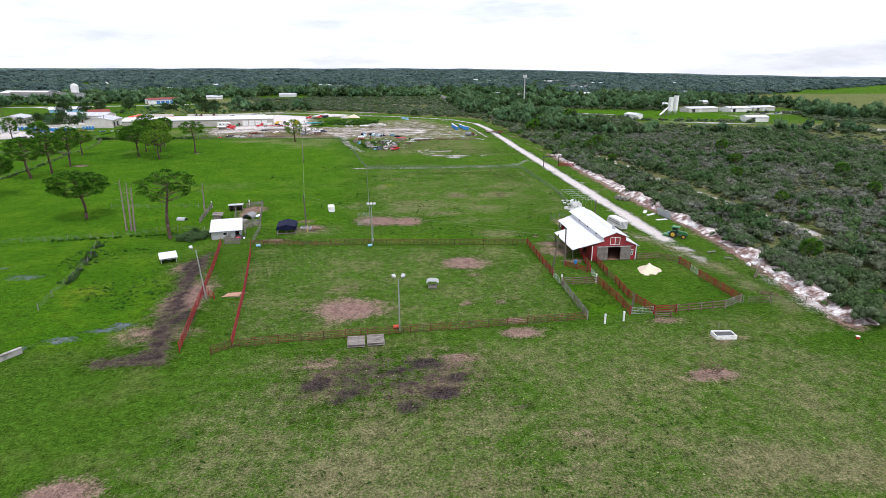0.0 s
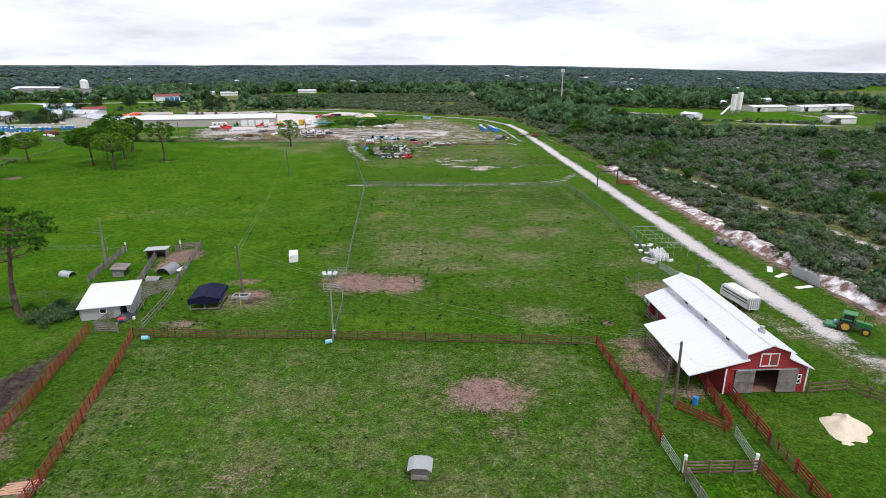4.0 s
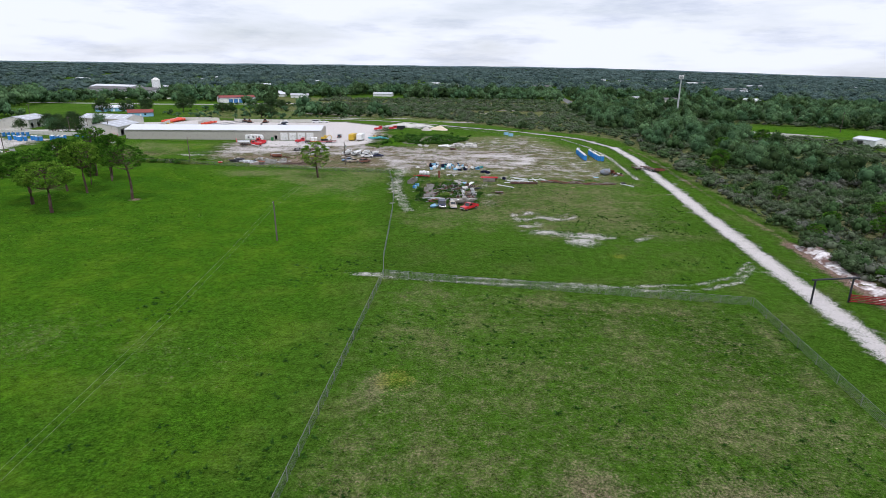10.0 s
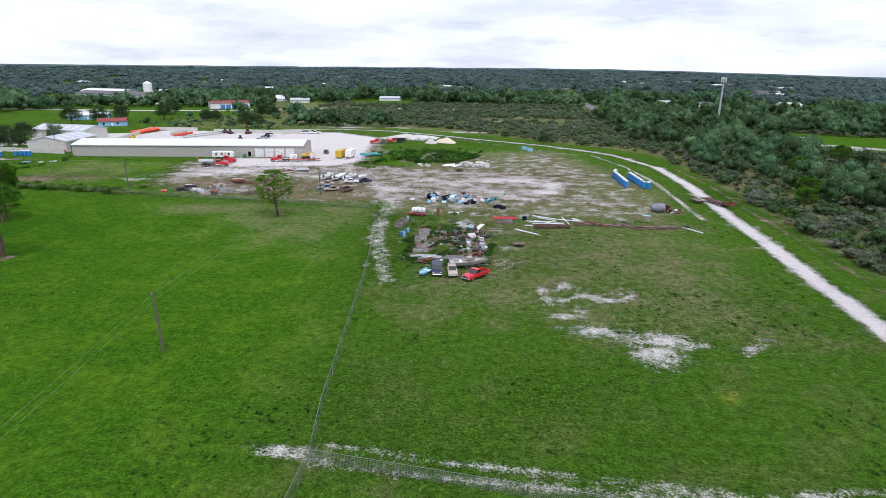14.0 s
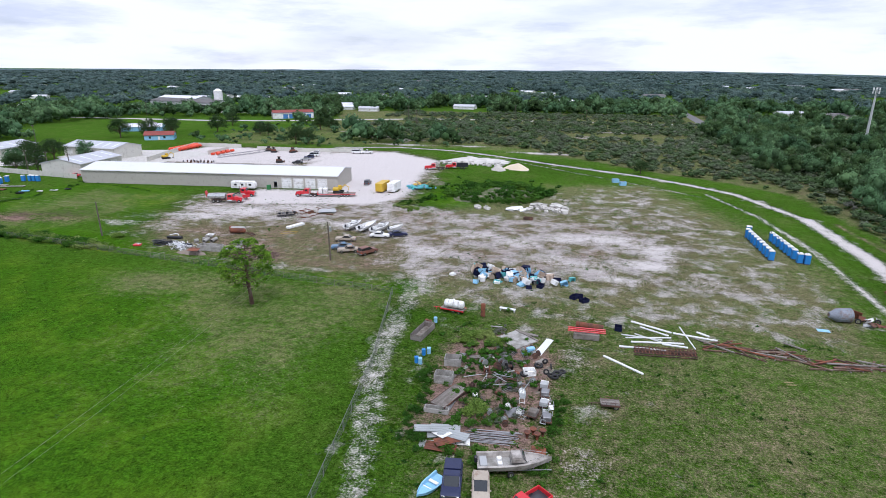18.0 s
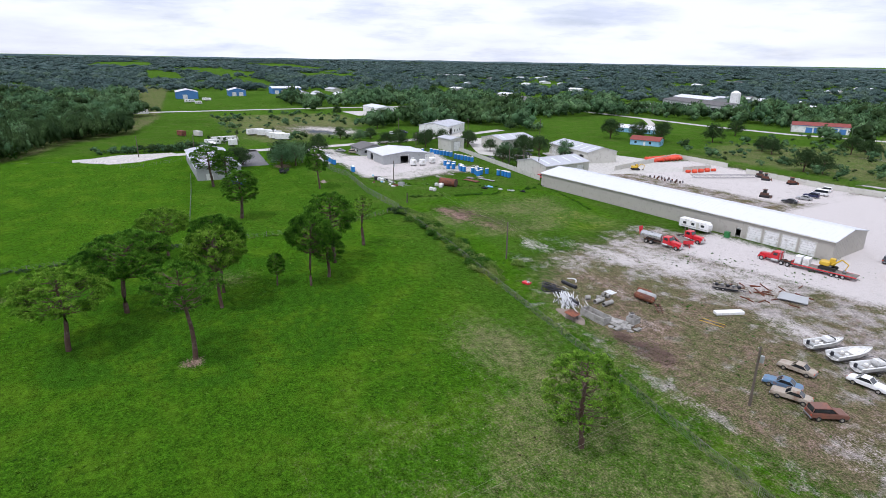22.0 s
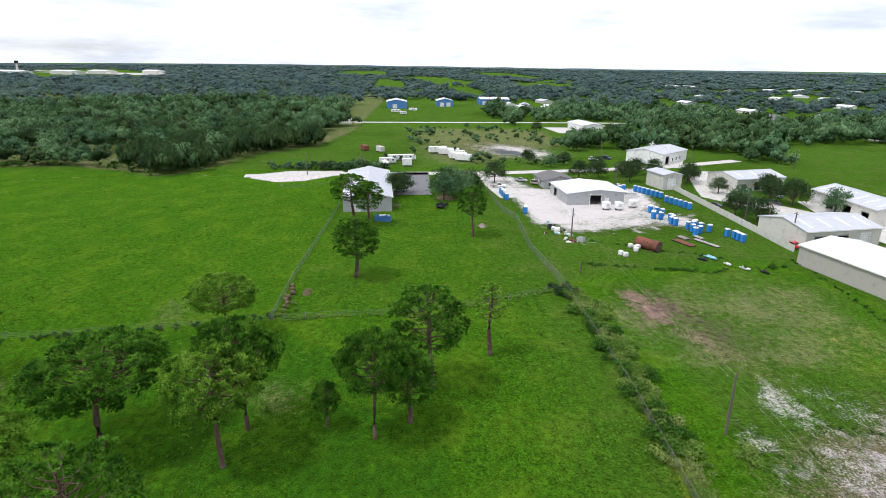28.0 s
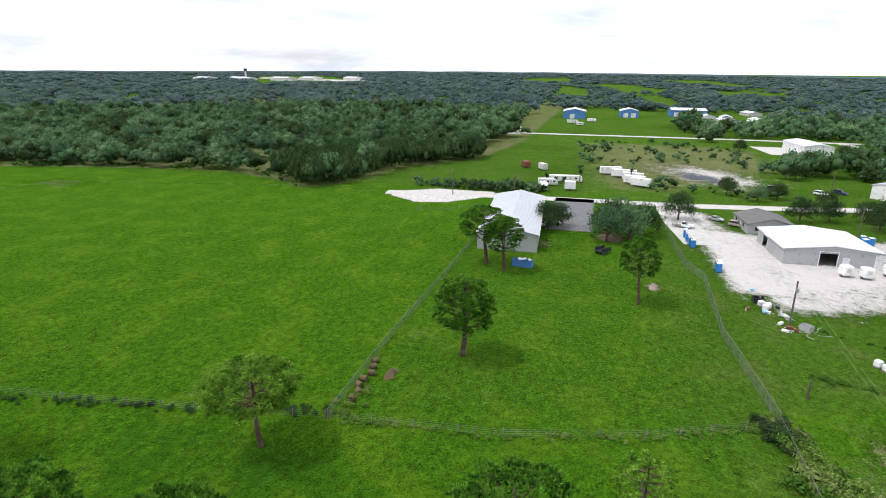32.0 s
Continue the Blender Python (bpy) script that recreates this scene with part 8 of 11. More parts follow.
def tractor_unit(x, y, turn, paint, label, back=3.2, name="truck"):
    """A long-nosed lorry: hood, cab, stacks, tanks, frame, ten wheels."""
    ob = thing(name, x, y, 0, turn, label, "truck", "lorries")
    for s in (-1, 1):
        boxp("frame_rail", (back + 3.8, 0.12, 0.28), ((3.8 - back) / 2, s * 0.42, 0.8), M_DKRUST, ob)
    silhouette("hood", [(1.3, .75), (1.3, 1.75), (3.4, 1.6), (3.8, 1.4), (3.85, .7)], 1.5, paint, ob, 0.12)
    silhouette("cab", [(-0.5, .8), (-0.5, 2.55), (0.9, 2.6), (1.35, 1.75), (1.4, .8)], 2.1, paint, ob, 0.12)
    part("windscreen", add_box(bmesh.new(), (1.18, 0, 2.15), (0.06, 1.8, 0.7), (0, -26, 0)), M_GLASS, ob)
    for s in (-1, 1):
        boxp("side_window", (0.9, 0.04, 0.6), (0.3, s * 1.05, 2.1), M_GLASS, ob)
        tubep("exhaust_stack", (-0.7, s * 0.85, 0.9), (-0.7, s * 0.85, 3.3), 0.08, M_CHROME, ob)
        tubep("fuel_tank", (-0.5, s * 0.95, 0.75), (0.9, s * 0.95, 0.75), 0.3, M_CHROME, ob, n=12)
        silhouette_f = add_prism(bmesh.new(), [(2.3, .5), (2.35, 1.0), (2.7, 1.2), (3.5, 1.2), (3.75, .95), (3.8, .6), (3.55, .62), (3.4, 1.0), (2.8, 1.0), (2.5, .55)], s * 1.12 - 0.16, s * 1.12 + 0.16)
        part("fender", silhouette_f, paint, ob)
        boxp("headlight", (0.1, 0.3, 0.22), (3.86, s * 0.85, 0.95), M_CHROME, ob, bevel=0.04)
        wheel(ob, 3.05, s * 1.05, 0.5, 0.28)
        for ax in (-back + 0.9, -back + 2.2):
            wheel(ob, ax, s * 0.92, 0.5, 0.5)
    boxp("bumper", (0.2, 2.3, 0.35), (3.95, 0, 0.6), M_CHROME, ob, bevel=0.05)
    boxp("grille", (0.06, 1.0, 0.75), (3.86, 0, 1.1), M_CHROME, ob)
    return ob


def box_trailer(x, y, turn, n, w, h, material, label, name="trailer", wheels=2, z0=0.75):
    ob = thing(name, x, y, 0, turn, label, "trailer", "parked trailers")
    bm = add_box(bmesh.new(), (0, 0, z0 + h / 2), (n, w, h), bevel=0.08)
    for k in range(int(n / 0.8)):
        for s in (-1, 1):
            add_box(bm, (-n / 2 + 0.5 + k * 0.8, s * (w / 2 + 0.005), z0 + h / 2), (0.05, 0.02, h - 0.25))
    part("body", bm, material, ob)
    boxp("rear_door", (0.05, w - 0.2, h - 0.2), (-n / 2 - 0.02, 0, z0 + h / 2), material, ob)
    boxp("chassis", (n * 0.95, 1.0, 0.16), (0, 0, z0 - 0.12), M_DKRUST, ob)
    for k in range(wheels):
        for s in (-1, 1):
            wheel(ob, -n * 0.22 + k * 0.95, s * (w / 2 - 0.15), 0.4, 0.25)
    tubep("drawbar", (n / 2, 0, z0 - 0.12), (n / 2 + 1.2, 0, z0 - 0.15), 0.06, M_STEEL, ob)
    tubep("jack", (n / 2 + 0.8, 0, 0), (n / 2 + 0.8, 0, z0 - 0.1), 0.05, M_STEEL, ob)
    return ob


def camper(x, y, turn, n, label, group="travel trailers"):
    ob = thing("travel_trailer", x, y, 0, turn, label, "travel trailer", group)
    silhouette("body", [(-n / 2, .7), (-n / 2 + .05, 2.9), (n / 2 - .9, 2.95), (n / 2 - .1, 2.3), (n / 2, 1.4), (n / 2 - .15, .7)], 2.4, M_WHITE, ob, 0.15)
    for s in (-1, 1):
        for u in (-n * 0.3, -n * 0.02, n * 0.3):
            w = boxp("window", (0.9, 0.04, 0.6), (u, s * 1.21, 1.95), M_GLASS, ob)
    boxp("door", (0.7, 0.05, 1.8), (n * 0.14, -1.22, 1.75), M_CREAM, ob)
    boxp("stripe", (n * 0.9, 0.02, 0.12), (0, -1.215, 1.2), M_GREY, ob)
    boxp("roof_vent", (0.7, 0.7, 0.25), (-n * 0.15, 0, 3.02), M_WHITE, ob, bevel=0.05)
    for k in (-0.5, 0.45):
        for s in (-1, 1):
            wheel(ob, k, s * 1.0, 0.36, 0.22)
    tubep("drawbar", (n / 2 - .2, 0, .6), (n / 2 + 1.1, 0, .55), 0.06, M_STEEL, ob)
    return ob


def flat_trailer(x, y, turn, n, w, material, label, axles=2, name="flatbed_trailer", sides=0.0, deck=M_GREYWOOD, front_rack=0.0, z=0.85):
    ob = thing(name, x, y, 0, turn, label, "trailer", "parked trailers")
    k = int(w / 0.28)
    for i in range(k):
        boxp("deck_plank", (n, w / k - 0.02, 0.06), (0, -w / 2 + (i + .5) * w / k, z), deck, ob)
    for s in (-1, 1):
        boxp("side_beam", (n, 0.1, 0.22), (0, s * (w / 2 + .04), z - .06), material, ob)
        boxp("main_beam", (n * .96, 0.14, 0.3), (0, s * .4, z - .2), material, ob)
        for a in range(axles):
            wheel(ob, -n * 0.3 + a * 1.0, s * (w / 2 - .12), min(0.42, z * .5), 0.26)
        if sides:
            for u in range(5):
                tubep("side_post", (-n / 2 + .1 + u * (n - .2) / 4, s * (w / 2 + .04), z), (-n / 2 + .1 + u * (n - .2) / 4, s * (w / 2 + .04), z + sides), .03, material, ob, n=5)
            tubep("side_rail", (-n / 2 + .1, s * (w / 2 + .04), z + sides), (n / 2 - .1, s * (w / 2 + .04), z + sides), .03, material, ob, n=5)
    if front_rack:
        boxp("headboard", (0.08, w, front_rack), (n / 2, 0, z + front_rack / 2), material, ob)
    tubep("drawbar", (n / 2, 0, z - .2), (n / 2 + 1.4, 0, z - .35), .06, material, ob)
    tubep("jack", (n / 2 + 1, 0, 0), (n / 2 + 1, 0, z - .2), .05, material, ob)
    return ob


def hull(name, n, w, h, material, parent, z=0.5):
    """A boat's shell: sharp bow at +x, flat stern, hollow well."""
    bm = bmesh.new()
    rows = []
    for i in range(9):
        u = i / 8
        x = -n / 2 + n * u
        half = w / 2 * (1 - max(0, (u - .35) / .65) ** 2.2) + 0.02
        keel = z + h * 0.75 * max(0, (u - .6) / .4) ** 2
        top = z + h * (1 + .25 * u * u)
        rows.append([bm.verts.new(p) for p in ((x, -half, top), (x, -half * .75, keel + h * .25), (x, 0, keel), (x, half * .75, keel + h * .25), (x, half, top), (x, half * .8, top + .02), (x, half * .72, z + h * .45 + (0.5 * h if u > .6 else 0)), (x, -half * .72, z + h * .45 + (0.5 * h if u > .6 else 0)), (x, -half * .8, top + .02))])
    for a, b in zip(rows, rows[1:]):
        for k in range(9):
            bm.faces.new((a[k], a[(k + 1) % 9], b[(k + 1) % 9], b[k]))
    bm.faces.new(rows[0][::-1])
    bm.faces.new(rows[-1])
    bmesh.ops.recalc_face_normals(bm, faces=bm.faces)
    return part(name, bm, material, parent)


def boat(x, y, turn, n, label, cabin=True, trailer=True, z=0.55, paint=None):
    paint = paint or M_GEL
    ob = thing("boat", x, y, 0, turn, label, "boat", "laid up boats")
    hull("hull", n, n * .34, .9, paint, ob, z)
    boxp("well_floor", (n * .42, n * .22, .05), (-n * .22, 0, z + .46), M_CONC, ob)
    boxp("engine_box", (n * .1, n * .2, .35), (-n * .42, 0, z + .66), M_GREY, ob, bevel=.06)
    if cabin:
        silhouette("cabin", [(-.4, z + .9), (-.3, z + 1.5), (.6, z + 1.5), (1.3, z + 1.0)], n * .2, paint, ob, .08)
        part("windscreen", add_box(bmesh.new(), (.95, 0, z + 1.35), (.05, n * .2, .5), (0, -35, 0)), M_GLASS, ob)
    for s in (-1, 1):
        boxp("seat", (.5, .45, .5), (-n * .2, s * .4, z + .65), M_WHITE, ob, bevel=.08)
        tubep("bow_rail", (n * .1, s * n * .14, z + 1.25), (n * .45, s * .15, z + 1.5), .02, M_CHROME, ob, n=5)
    boxp("outboard_motor", (.35, .4, .7), (-n / 2 - .15, 0, z + 1.0), M_BLACKPL, ob, bevel=.08)
    if trailer:
        for s in (-1, 1):
            boxp("trailer_beam", (n * .9, .08, .12), (.3, s * .6, .45), M_STEEL, ob)
            wheel(ob, -.5, s * n * .15, .33, .2)
        for u in (-n * .3, n * .25):
            boxp("trailer_bunk", (.1, 1.3, .1), (u, 0, .52), M_STEEL, ob)
    return ob


# the depot yard
tractor_unit(-101.2, 383.0, 15, M_TRUCKRED, "red lorry with a polished steel tank", 5.6)
tk = thing("steel_tank", -105.2, 381.9, 0.95, 15, "polished steel tank body on a red lorry", "tank")
part("shell", add_tube(bmesh.new(), (-2.4, 0, 0.95), (3.0, 0, 0.95), .85, n=20), M_CHROME, tk, smooth=False)
for u in (-2.3, -.6, 1.1, 2.9):
    tubep("hoop", (u - .03, 0, .95), (u + .03, 0, .95), .88, M_STEEL, tk, n=20)
tubep("hatch", (.2, 0, 1.75), (.2, 0, 1.95), .3, M_STEEL, tk, n=12)
boxp("red_flap", (.1, 1.6, 1.9), (-2.75, 0, 1.7), M_TRUCKRED, tk, (0, -12, 0))
tractor_unit(-102.6, 392.0, 12, M_TRUCKRED, "red lorry parked on the white yard", 3.0)
flat_trailer(-101.6, 389.0, -30, 7.5, 2.4, M_TRUCKRED, "red flatbed trailer with a red headboard", 2, front_rack=.9)
camper(-108.0, 400.6, 11, 8.2, "white travel trailer parked along the warehouse wall")
tractor_unit(-82.6, 397.4, 190, M_TRUCKRED, "red and white lorry hitched to a lowboy", 3.4)
flat_trailer(-74.0, 400.2, 197, 12, 2.6, M_TRUCKRED, "red lowboy trailer carrying an excavator", 3, z=.95, front_rack=.5)
for k in range(2):
    ob = thing("crate", -78.9 + k * 1.5, 398.9 + k * .4, .98, 17, "white box crate on a red lowboy trailer", "crate", "lowboy load")
    part("box", add_box(bmesh.new(), (0, 0, .75), (1.2, 2.0, 1.5), bevel=.03), M_WHITE, ob)
    boxp("lid", (1.26, 2.06, .08), (0, 0, 1.54), M_WHITE, ob)


def excavator(x, y, turn, z, label):
    ob = thing("excavator", x, y, z, turn, label, "excavator")
    for s in (-1, 1):
        silhouette("track", [(-1.5, .1), (-1.7, .4), (-1.5, .72), (1.5, .72), (1.7, .4), (1.5, .1)], .4, M_BLACK, ob, .03).matrix_basis = pose(0, s * .95, 0)
    boxp("turntable", (1.2, 1.2, .2), (0, 0, .8), M_STEEL, ob)
    boxp("engine_house", (1.9, 2.0, .85), (-.7, 0, 1.3), M_YELLOW, ob, bevel=.12)
    cab_ = boxp("cab", (1.1, .9, 1.5), (.5, .5, 1.65), M_YELLOW, ob, bevel=.1)
    boxp("cab_window", (1.14, .7, .7), (0, 0, .3), M_GLASS, cab_)
    tubep("boom", (.6, -.35, 1.2), (2.2, -.35, 2.7), .2, M_YELLOW, ob, .14)
    tubep("boom", (2.2, -.35, 2.7), (3.5, -.35, 1.9), .15, M_YELLOW, ob, .11)
    tubep("arm", (3.5, -.35, 2.0), (3.1, -.35, .6), .11, M_YELLOW, ob, .08)
    boxp("bucket", (.6, .7, .5), (3.0, -.35, .35), M_STEEL, ob, (0, 30, 0), .08)
    return ob


excavator(-73.6, 400.6, 17, 1.0, "small yellow excavator on a red lowboy trailer")
excavator(-181, 450, 60, 0, "yellow loader on the pale storage yard")
box_trailer(-62.7, 411.5, 90, 7, 2.5, 2.7, M_YELLOW, "yellow box van body with a white roof", "box_trailer", 1, .5)
box_trailer(-59.0, 412.5, 90, 7, 2.5, 2.7, M_WHITE, "white box van body with grey ribs", "box_trailer", 1, .5)
tractor_unit(-58, 457, 195, M_TRUCKRED, "red lorry with an open flatbed", 4.2)
tractor_unit(-50.5, 461.5, 195, M_TRUCKRED, "red tipper lorry with a black body", 4.6)
tip = thing("tipper_body", -47.6, 462.3, 1.0, 15, "black steel tipper body", "truck body")
for s in (-1, 1):
    boxp("side", (4.6, .1, 1.3), (0, s * 1.15, .65), M_BLACKPL, tip)
for s in (-1, 1):
    boxp("end", (.1, 2.3, 1.3), (s * 2.25, 0, .65), M_BLACKPL, tip)
boxp("floor", (4.6, 2.3, .1), (0, 0, .05), M_BLACKPL, tip)
for x, y, t, p, s, l in [(-118.4, 455, 200, M_DKCAR, "sedan", "dark blue sedan parked in the yard"), (-119.4, 464, 205, M_SILVER, "sedan", "silver sedan parked in the yard"), (-120.6, 469.5, 200, M_NAVYCAR, "suv", "dark utility vehicle parked in the yard"),
                         (-121.6, 475.5, 200, M_WHITECAR, "van", "white van parked in the yard"), (-124.6, 483, 200, M_WHITECAR, "suv", "white utility vehicle parked in the yard"), (-72, 421, 100, M_DKCAR, "suv", "dark utility vehicle beside the warehouse"),
                         (-106, 490, 10, M_WHITECAR, "van", "white box truck by the track"), (-39.8, 362.4, 28, M_NAVYCAR, "sedan", "dark blue sedan beside laid up boats"), (-48.6, 349.3, 205, M_BLUECAR, "old", "faded blue vintage car with a dull roof"),
                         (-46.2, 347.6, 205, M_BEIGECAR, "old", "faded beige vintage car with rust"), (-50.4, 355.2, 195, M_BEIGECAR, "old", "pale yellow vintage roadster"), (-43.6, 360.2, 10, M_WHITECAR, "old", "white vintage car shell"),
                         (-41.6, 347.6, 60, M_BROWNCAR, "suv", "brown utility vehicle with a roof rack")]:
    car(x, y, t, p, s, l)
pickup(-101.5, 491.5, 190, M_WHITECAR, "white pickup truck by the track")
for x, y, t, n, l in [(-53.0, 366.0, 77, 6.6, "white cabin boat on a trailer"), (-49.2, 366.2, 79, 7.6, "white open boat on a trailer"), (-45.4, 365.4, 74, 7.0, "white cabin cruiser on a trailer"), (-41.6, 366.0, 60, 4.6, "small pale boat upside by others")]:
    boat(x, y, t, n, l, "cabin" in l)

# the near end of the junk yard
pickup(2.1, 279.7, 233, M_TRUCKRED, "bright red pickup truck with black open bed", 5.6)
pickup(-5.2, 281.2, 280, M_NAVYCAR, "dark blue utility truck with a pale roof", 4.8, cap=True)
car(-2.3, 281.0, 282, M_BEIGECAR, "hatch", "beige hatchback with a black rear window")
js = thing("small_boat", -7.2, 280.3, 0, 248, "small pale blue open boat in weeds", "boat")
hull("hull", 4.0, 1.7, .55, M_SKYBL, js, .05)
boxp("seat", (.35, 1.1, .1), (-.6, 0, .5), M_WHITE, js)
boxp("seat", (.35, 1.0, .1), (.5, 0, .5), M_WHITE, js)
boat(.3, 285.3, 17, 7.6, "weathered grey-beige cabin boat with rails, streaked with dirt", True, True, .45, M_OLDGEL)
flat_trailer(9.8, 299.9, 186, 2.3, 1.4, M_DKRUST, "small rusty utility trailer on the grass", 1, "utility_trailer", .35, z=.6)
wt_ = flat_trailer(-15.6, 322.3, 172, 4.2, 1.5, M_TRUCKRED, "red twin-axle trailer under a white tank", 2, "tank_trailer", z=.65)
wk = thing("water_tank", -15.4, 322.3, .7, 172, "white plastic water tank on a red trailer", "tank")
part("shell", add_tube(bmesh.new(), (-1.5, 0, .72), (1.5, 0, .72), .68, n=18), M_WHITE, wk)
for s in (-1, 1):
    part("dome", add_tube(bmesh.new(), (s * 1.5, 0, .72), (s * 1.72, 0, .72), .68, .45, 18), M_WHITE, wk)
for u in (-.9, 0, .9):
    tubep("band", (u - .03, 0, .72), (u + .03, 0, .72), .705, M_STEEL, wk, n=18)
tubep("lid", (.1, 0, 1.35), (.1, 0, 1.55), .25, M_WHITE, wk, n=12)
flat_trailer(64.6, 348.0, 114, 9.5, 2.4, M_DKRUST, "long dark flatbed trailer beside the sandy road", 2, deck=M_DKRUST)
rb = thing("trailer_box", 66.4, 343.0, .9, 114, "dull red steel box on the flatbed trailer", "box")
for s in (-1, 1):
    boxp("side", (2.8, .06, .7), (0, s * 1.1, .35), M_RUST, rb)
    boxp("end", (.06, 2.2, .7), (s * 1.4, 0, .35), M_RUST, rb)
flat_trailer(59.6, 348.8, 110, 3.6, 2.0, M_RUST, "short rusty trailer with a pipe rack", 1, sides=.9)
# beside the barn
ht = thing("horse_trailer", 54.2, 134.6, 0, 97, "white stock trailer with dark slots along its sides", "horse trailer")
silhouette("body", [(-3.3, .55), (-3.3, 2.5), (2.7, 2.55), (3.2, 2.2), (3.4, 1.3), (3.3, .55)], 2.1, M_WHITECAR, ht, .2)
for s in (-1, 1):
    for z in (1.55, 2.0):
        # dark strips stand for the unlit slots; the body behind is closed
        boxp("slot", (5.6, .03, .14), (-.2, s * 1.055, z), M_DARK, ht)
    boxp("mudguard", (2.0, .2, .1), (-.6, s * 1.12, .92), M_WHITECAR, ht)
    for k in (-1.1, -.1):
        wheel(ht, k, s * 1.0, .36, .22)
tubep("drawbar", (3.2, 0, .55), (4.6, 0, .5), .06, M_STEEL, ht)
for u in range(6):
    boxp("rear_slat", (.05, .2, 1.6), (-3.33, -.85 + u * .34, 1.5), M_GREY, ht)
tr = thing("farm_tractor", 65.0, 125.0, 0, -42, "green farm tractor with cab and yellow wheel rims", "tractor")
silhouette("hood", [(.2, .9), (.2, 1.65), (2.0, 1.5), (2.2, 1.3), (2.2, .8)], .8, M_GREENP, tr, .08)
boxp("chassis", (3.2, .5, .4), (.5, 0, .8), M_STEEL, tr)
silhouette("cab_glass", [(-1.2, 1.2), (-1.15, 2.4), (.1, 2.4), (.3, 1.2)], 1.3, M_GLASS, tr, .06)
boxp("cab_roof", (1.7, 1.6, .2), (-.5, 0, 2.5), M_GREENP, tr, bevel=.08)
for s in (-1, 1):
    w = wheel(tr, -.75, s * .95, .82, .45, M_YELLOW)
    w = wheel(tr, 1.6, s * .85, .55, .32, M_YELLOW)
    boxp("mudguard", (1.2, .4, .1), (-.75, s * .85, 1.72), M_GREENP, tr, bevel=.03)
    for u in (-1.15, .1):
        tubep("cab_post", (u, s * .64, 1.2), (u, s * .62, 2.42), .05, M_GREENP, tr, n=5)
tubep("exhaust", (1.2, .3, 1.5), (1.2, .3, 2.5), .05, M_BLACK, tr)
boxp("mower_deck", (1.5, 1.9, .35), (-2.4, 0, .4), M_GREENP, tr, bevel=.06)
boxp("barrel", (.5, .6, .5), (-2.0, .2, .85), M_SKYBL, tr, bevel=.1)
# cars along the west side
for x, y, t, p, s, l in [(-250.5, 304.5, 90, M_SILVER, "sedan", "silver sedan in the car park"), (-253.5, 305, 90, M_DKCAR, "suv", "dark car in the car park"), (-257, 305.2, 92, M_WHITECAR, "sedan", "white car in the car park"), (-248.5, 301.3, 10, M_WHITECAR, "sedan", "white car under an oak"),
                         (-262, 305, 90, M_NAVYCAR, "sedan", "dark blue car in the car park"), (-252, 320, 80, M_SILVER, "suv", "silver car under oaks"), (-268, 352, 60, M_SILVER, "sedan", "silver sedan on the workshop drive"), (-262, 356.5, 60, M_BEIGECAR, "suv", "tan utility vehicle on the workshop drive"),
                         (-318, 398, 40, M_WHITECAR, "suv", "white car on the grass verge"), (-322, 406, 40, M_NAVYCAR, "suv", "dark car on the grass verge"), (-324, 384, 70, M_DKCAR, "suv", "black car on the grass verge"), (-238, 436.5, 20, M_SILVER, "suv", "silver car in the workshop yard"), (-228, 429, 20, M_DKCAR, "sedan", "dark car in the workshop yard"),
                         (-225, 407, 30, M_DKCAR, "sedan", "dark car behind the block wall"), (-182.4, 403.2, 190, M_TRUCKRED, "sedan", "red car beside the block wall")]:
    car(x, y, t, p, s, l)
pickup(-257.2, 341.0, 80, M_WHITECAR, "white flatbed pickup by the chain link fence", 5.8, flat=True)
bt = flat_trailer(-226.0, 317.6, 140, 3.8, 1.9, M_BLACKPL, "black dump trailer on the lawn", 2, "dump_trailer", .9, M_BLACKPL)
for s in (-1, 1):
    boxp("side_panel", (3.7, .05, .7), (0, s * 1.0, 1.25), M_BLACKPL, bt)
for x, y, t, n, l in [(-318, 306.5, 96, 13, "long white semi trailer camper in the grass"), (-309, 300, 98, 7.5, "white travel trailer in the grass"), (-300, 299, 10, 6, "white travel trailer seen end on")]:
    camper(x, y, t, n, l)
for x, y, t, n in [(-341, 325, 100, 9), (-335, 330, 80, 10), (-328, 333, 75, 8), (-321, 333, 70, 8), (-316, 335, 65, 7.5), (-302, 308.5, 90, 4)]:
    box_trailer(x, y, t, n, 2.5, 2.8, M_WHITE, "white box trailer parked in the grass", "box_trailer")
for x, y, t in [(-350, 288, 30), (-346, 296, 30)]:
    box_trailer(x, y, t, 5, 2.4, 2.5, M_RUST if x < -349 else M_CREAM, "rusty storage container at the wood's edge" if x < -349 else "cream storage container at the wood's edge", "container", 1, .4)
vr = np.random.default_rng(5)
for i in range(8):
    car(-640 + vr.uniform(-30, 30), 430 + vr.uniform(-35, 28), vr.uniform(0, 180), (M_WHITECAR, M_SILVER, M_DKCAR, M_BLUECAR)[i % 4], ("sedan", "suv", "van")[i % 3], "car in the distant salvage lot", group="distant cars")
for i in range(8):
    car(334 + vr.uniform(-26, 26), 474 + vr.uniform(-8, 8), vr.uniform(0, 180), (M_WHITECAR, M_SILVER, M_DKCAR, M_BLUECAR)[i % 4], ("sedan", "suv", "van")[i % 3], "car in the distant car lot", group="distant cars")
camper(-610, 322, 60, 8, "white travel trailer on a distant lawn")
camper(-590, 306, 95, 9, "white motor home on a distant lawn")
camper(-570, 312, 85, 6, "white van camper on a distant lawn")
car(157, 507, -20, M_WHITECAR, "van", "white lorry on the pale lot")

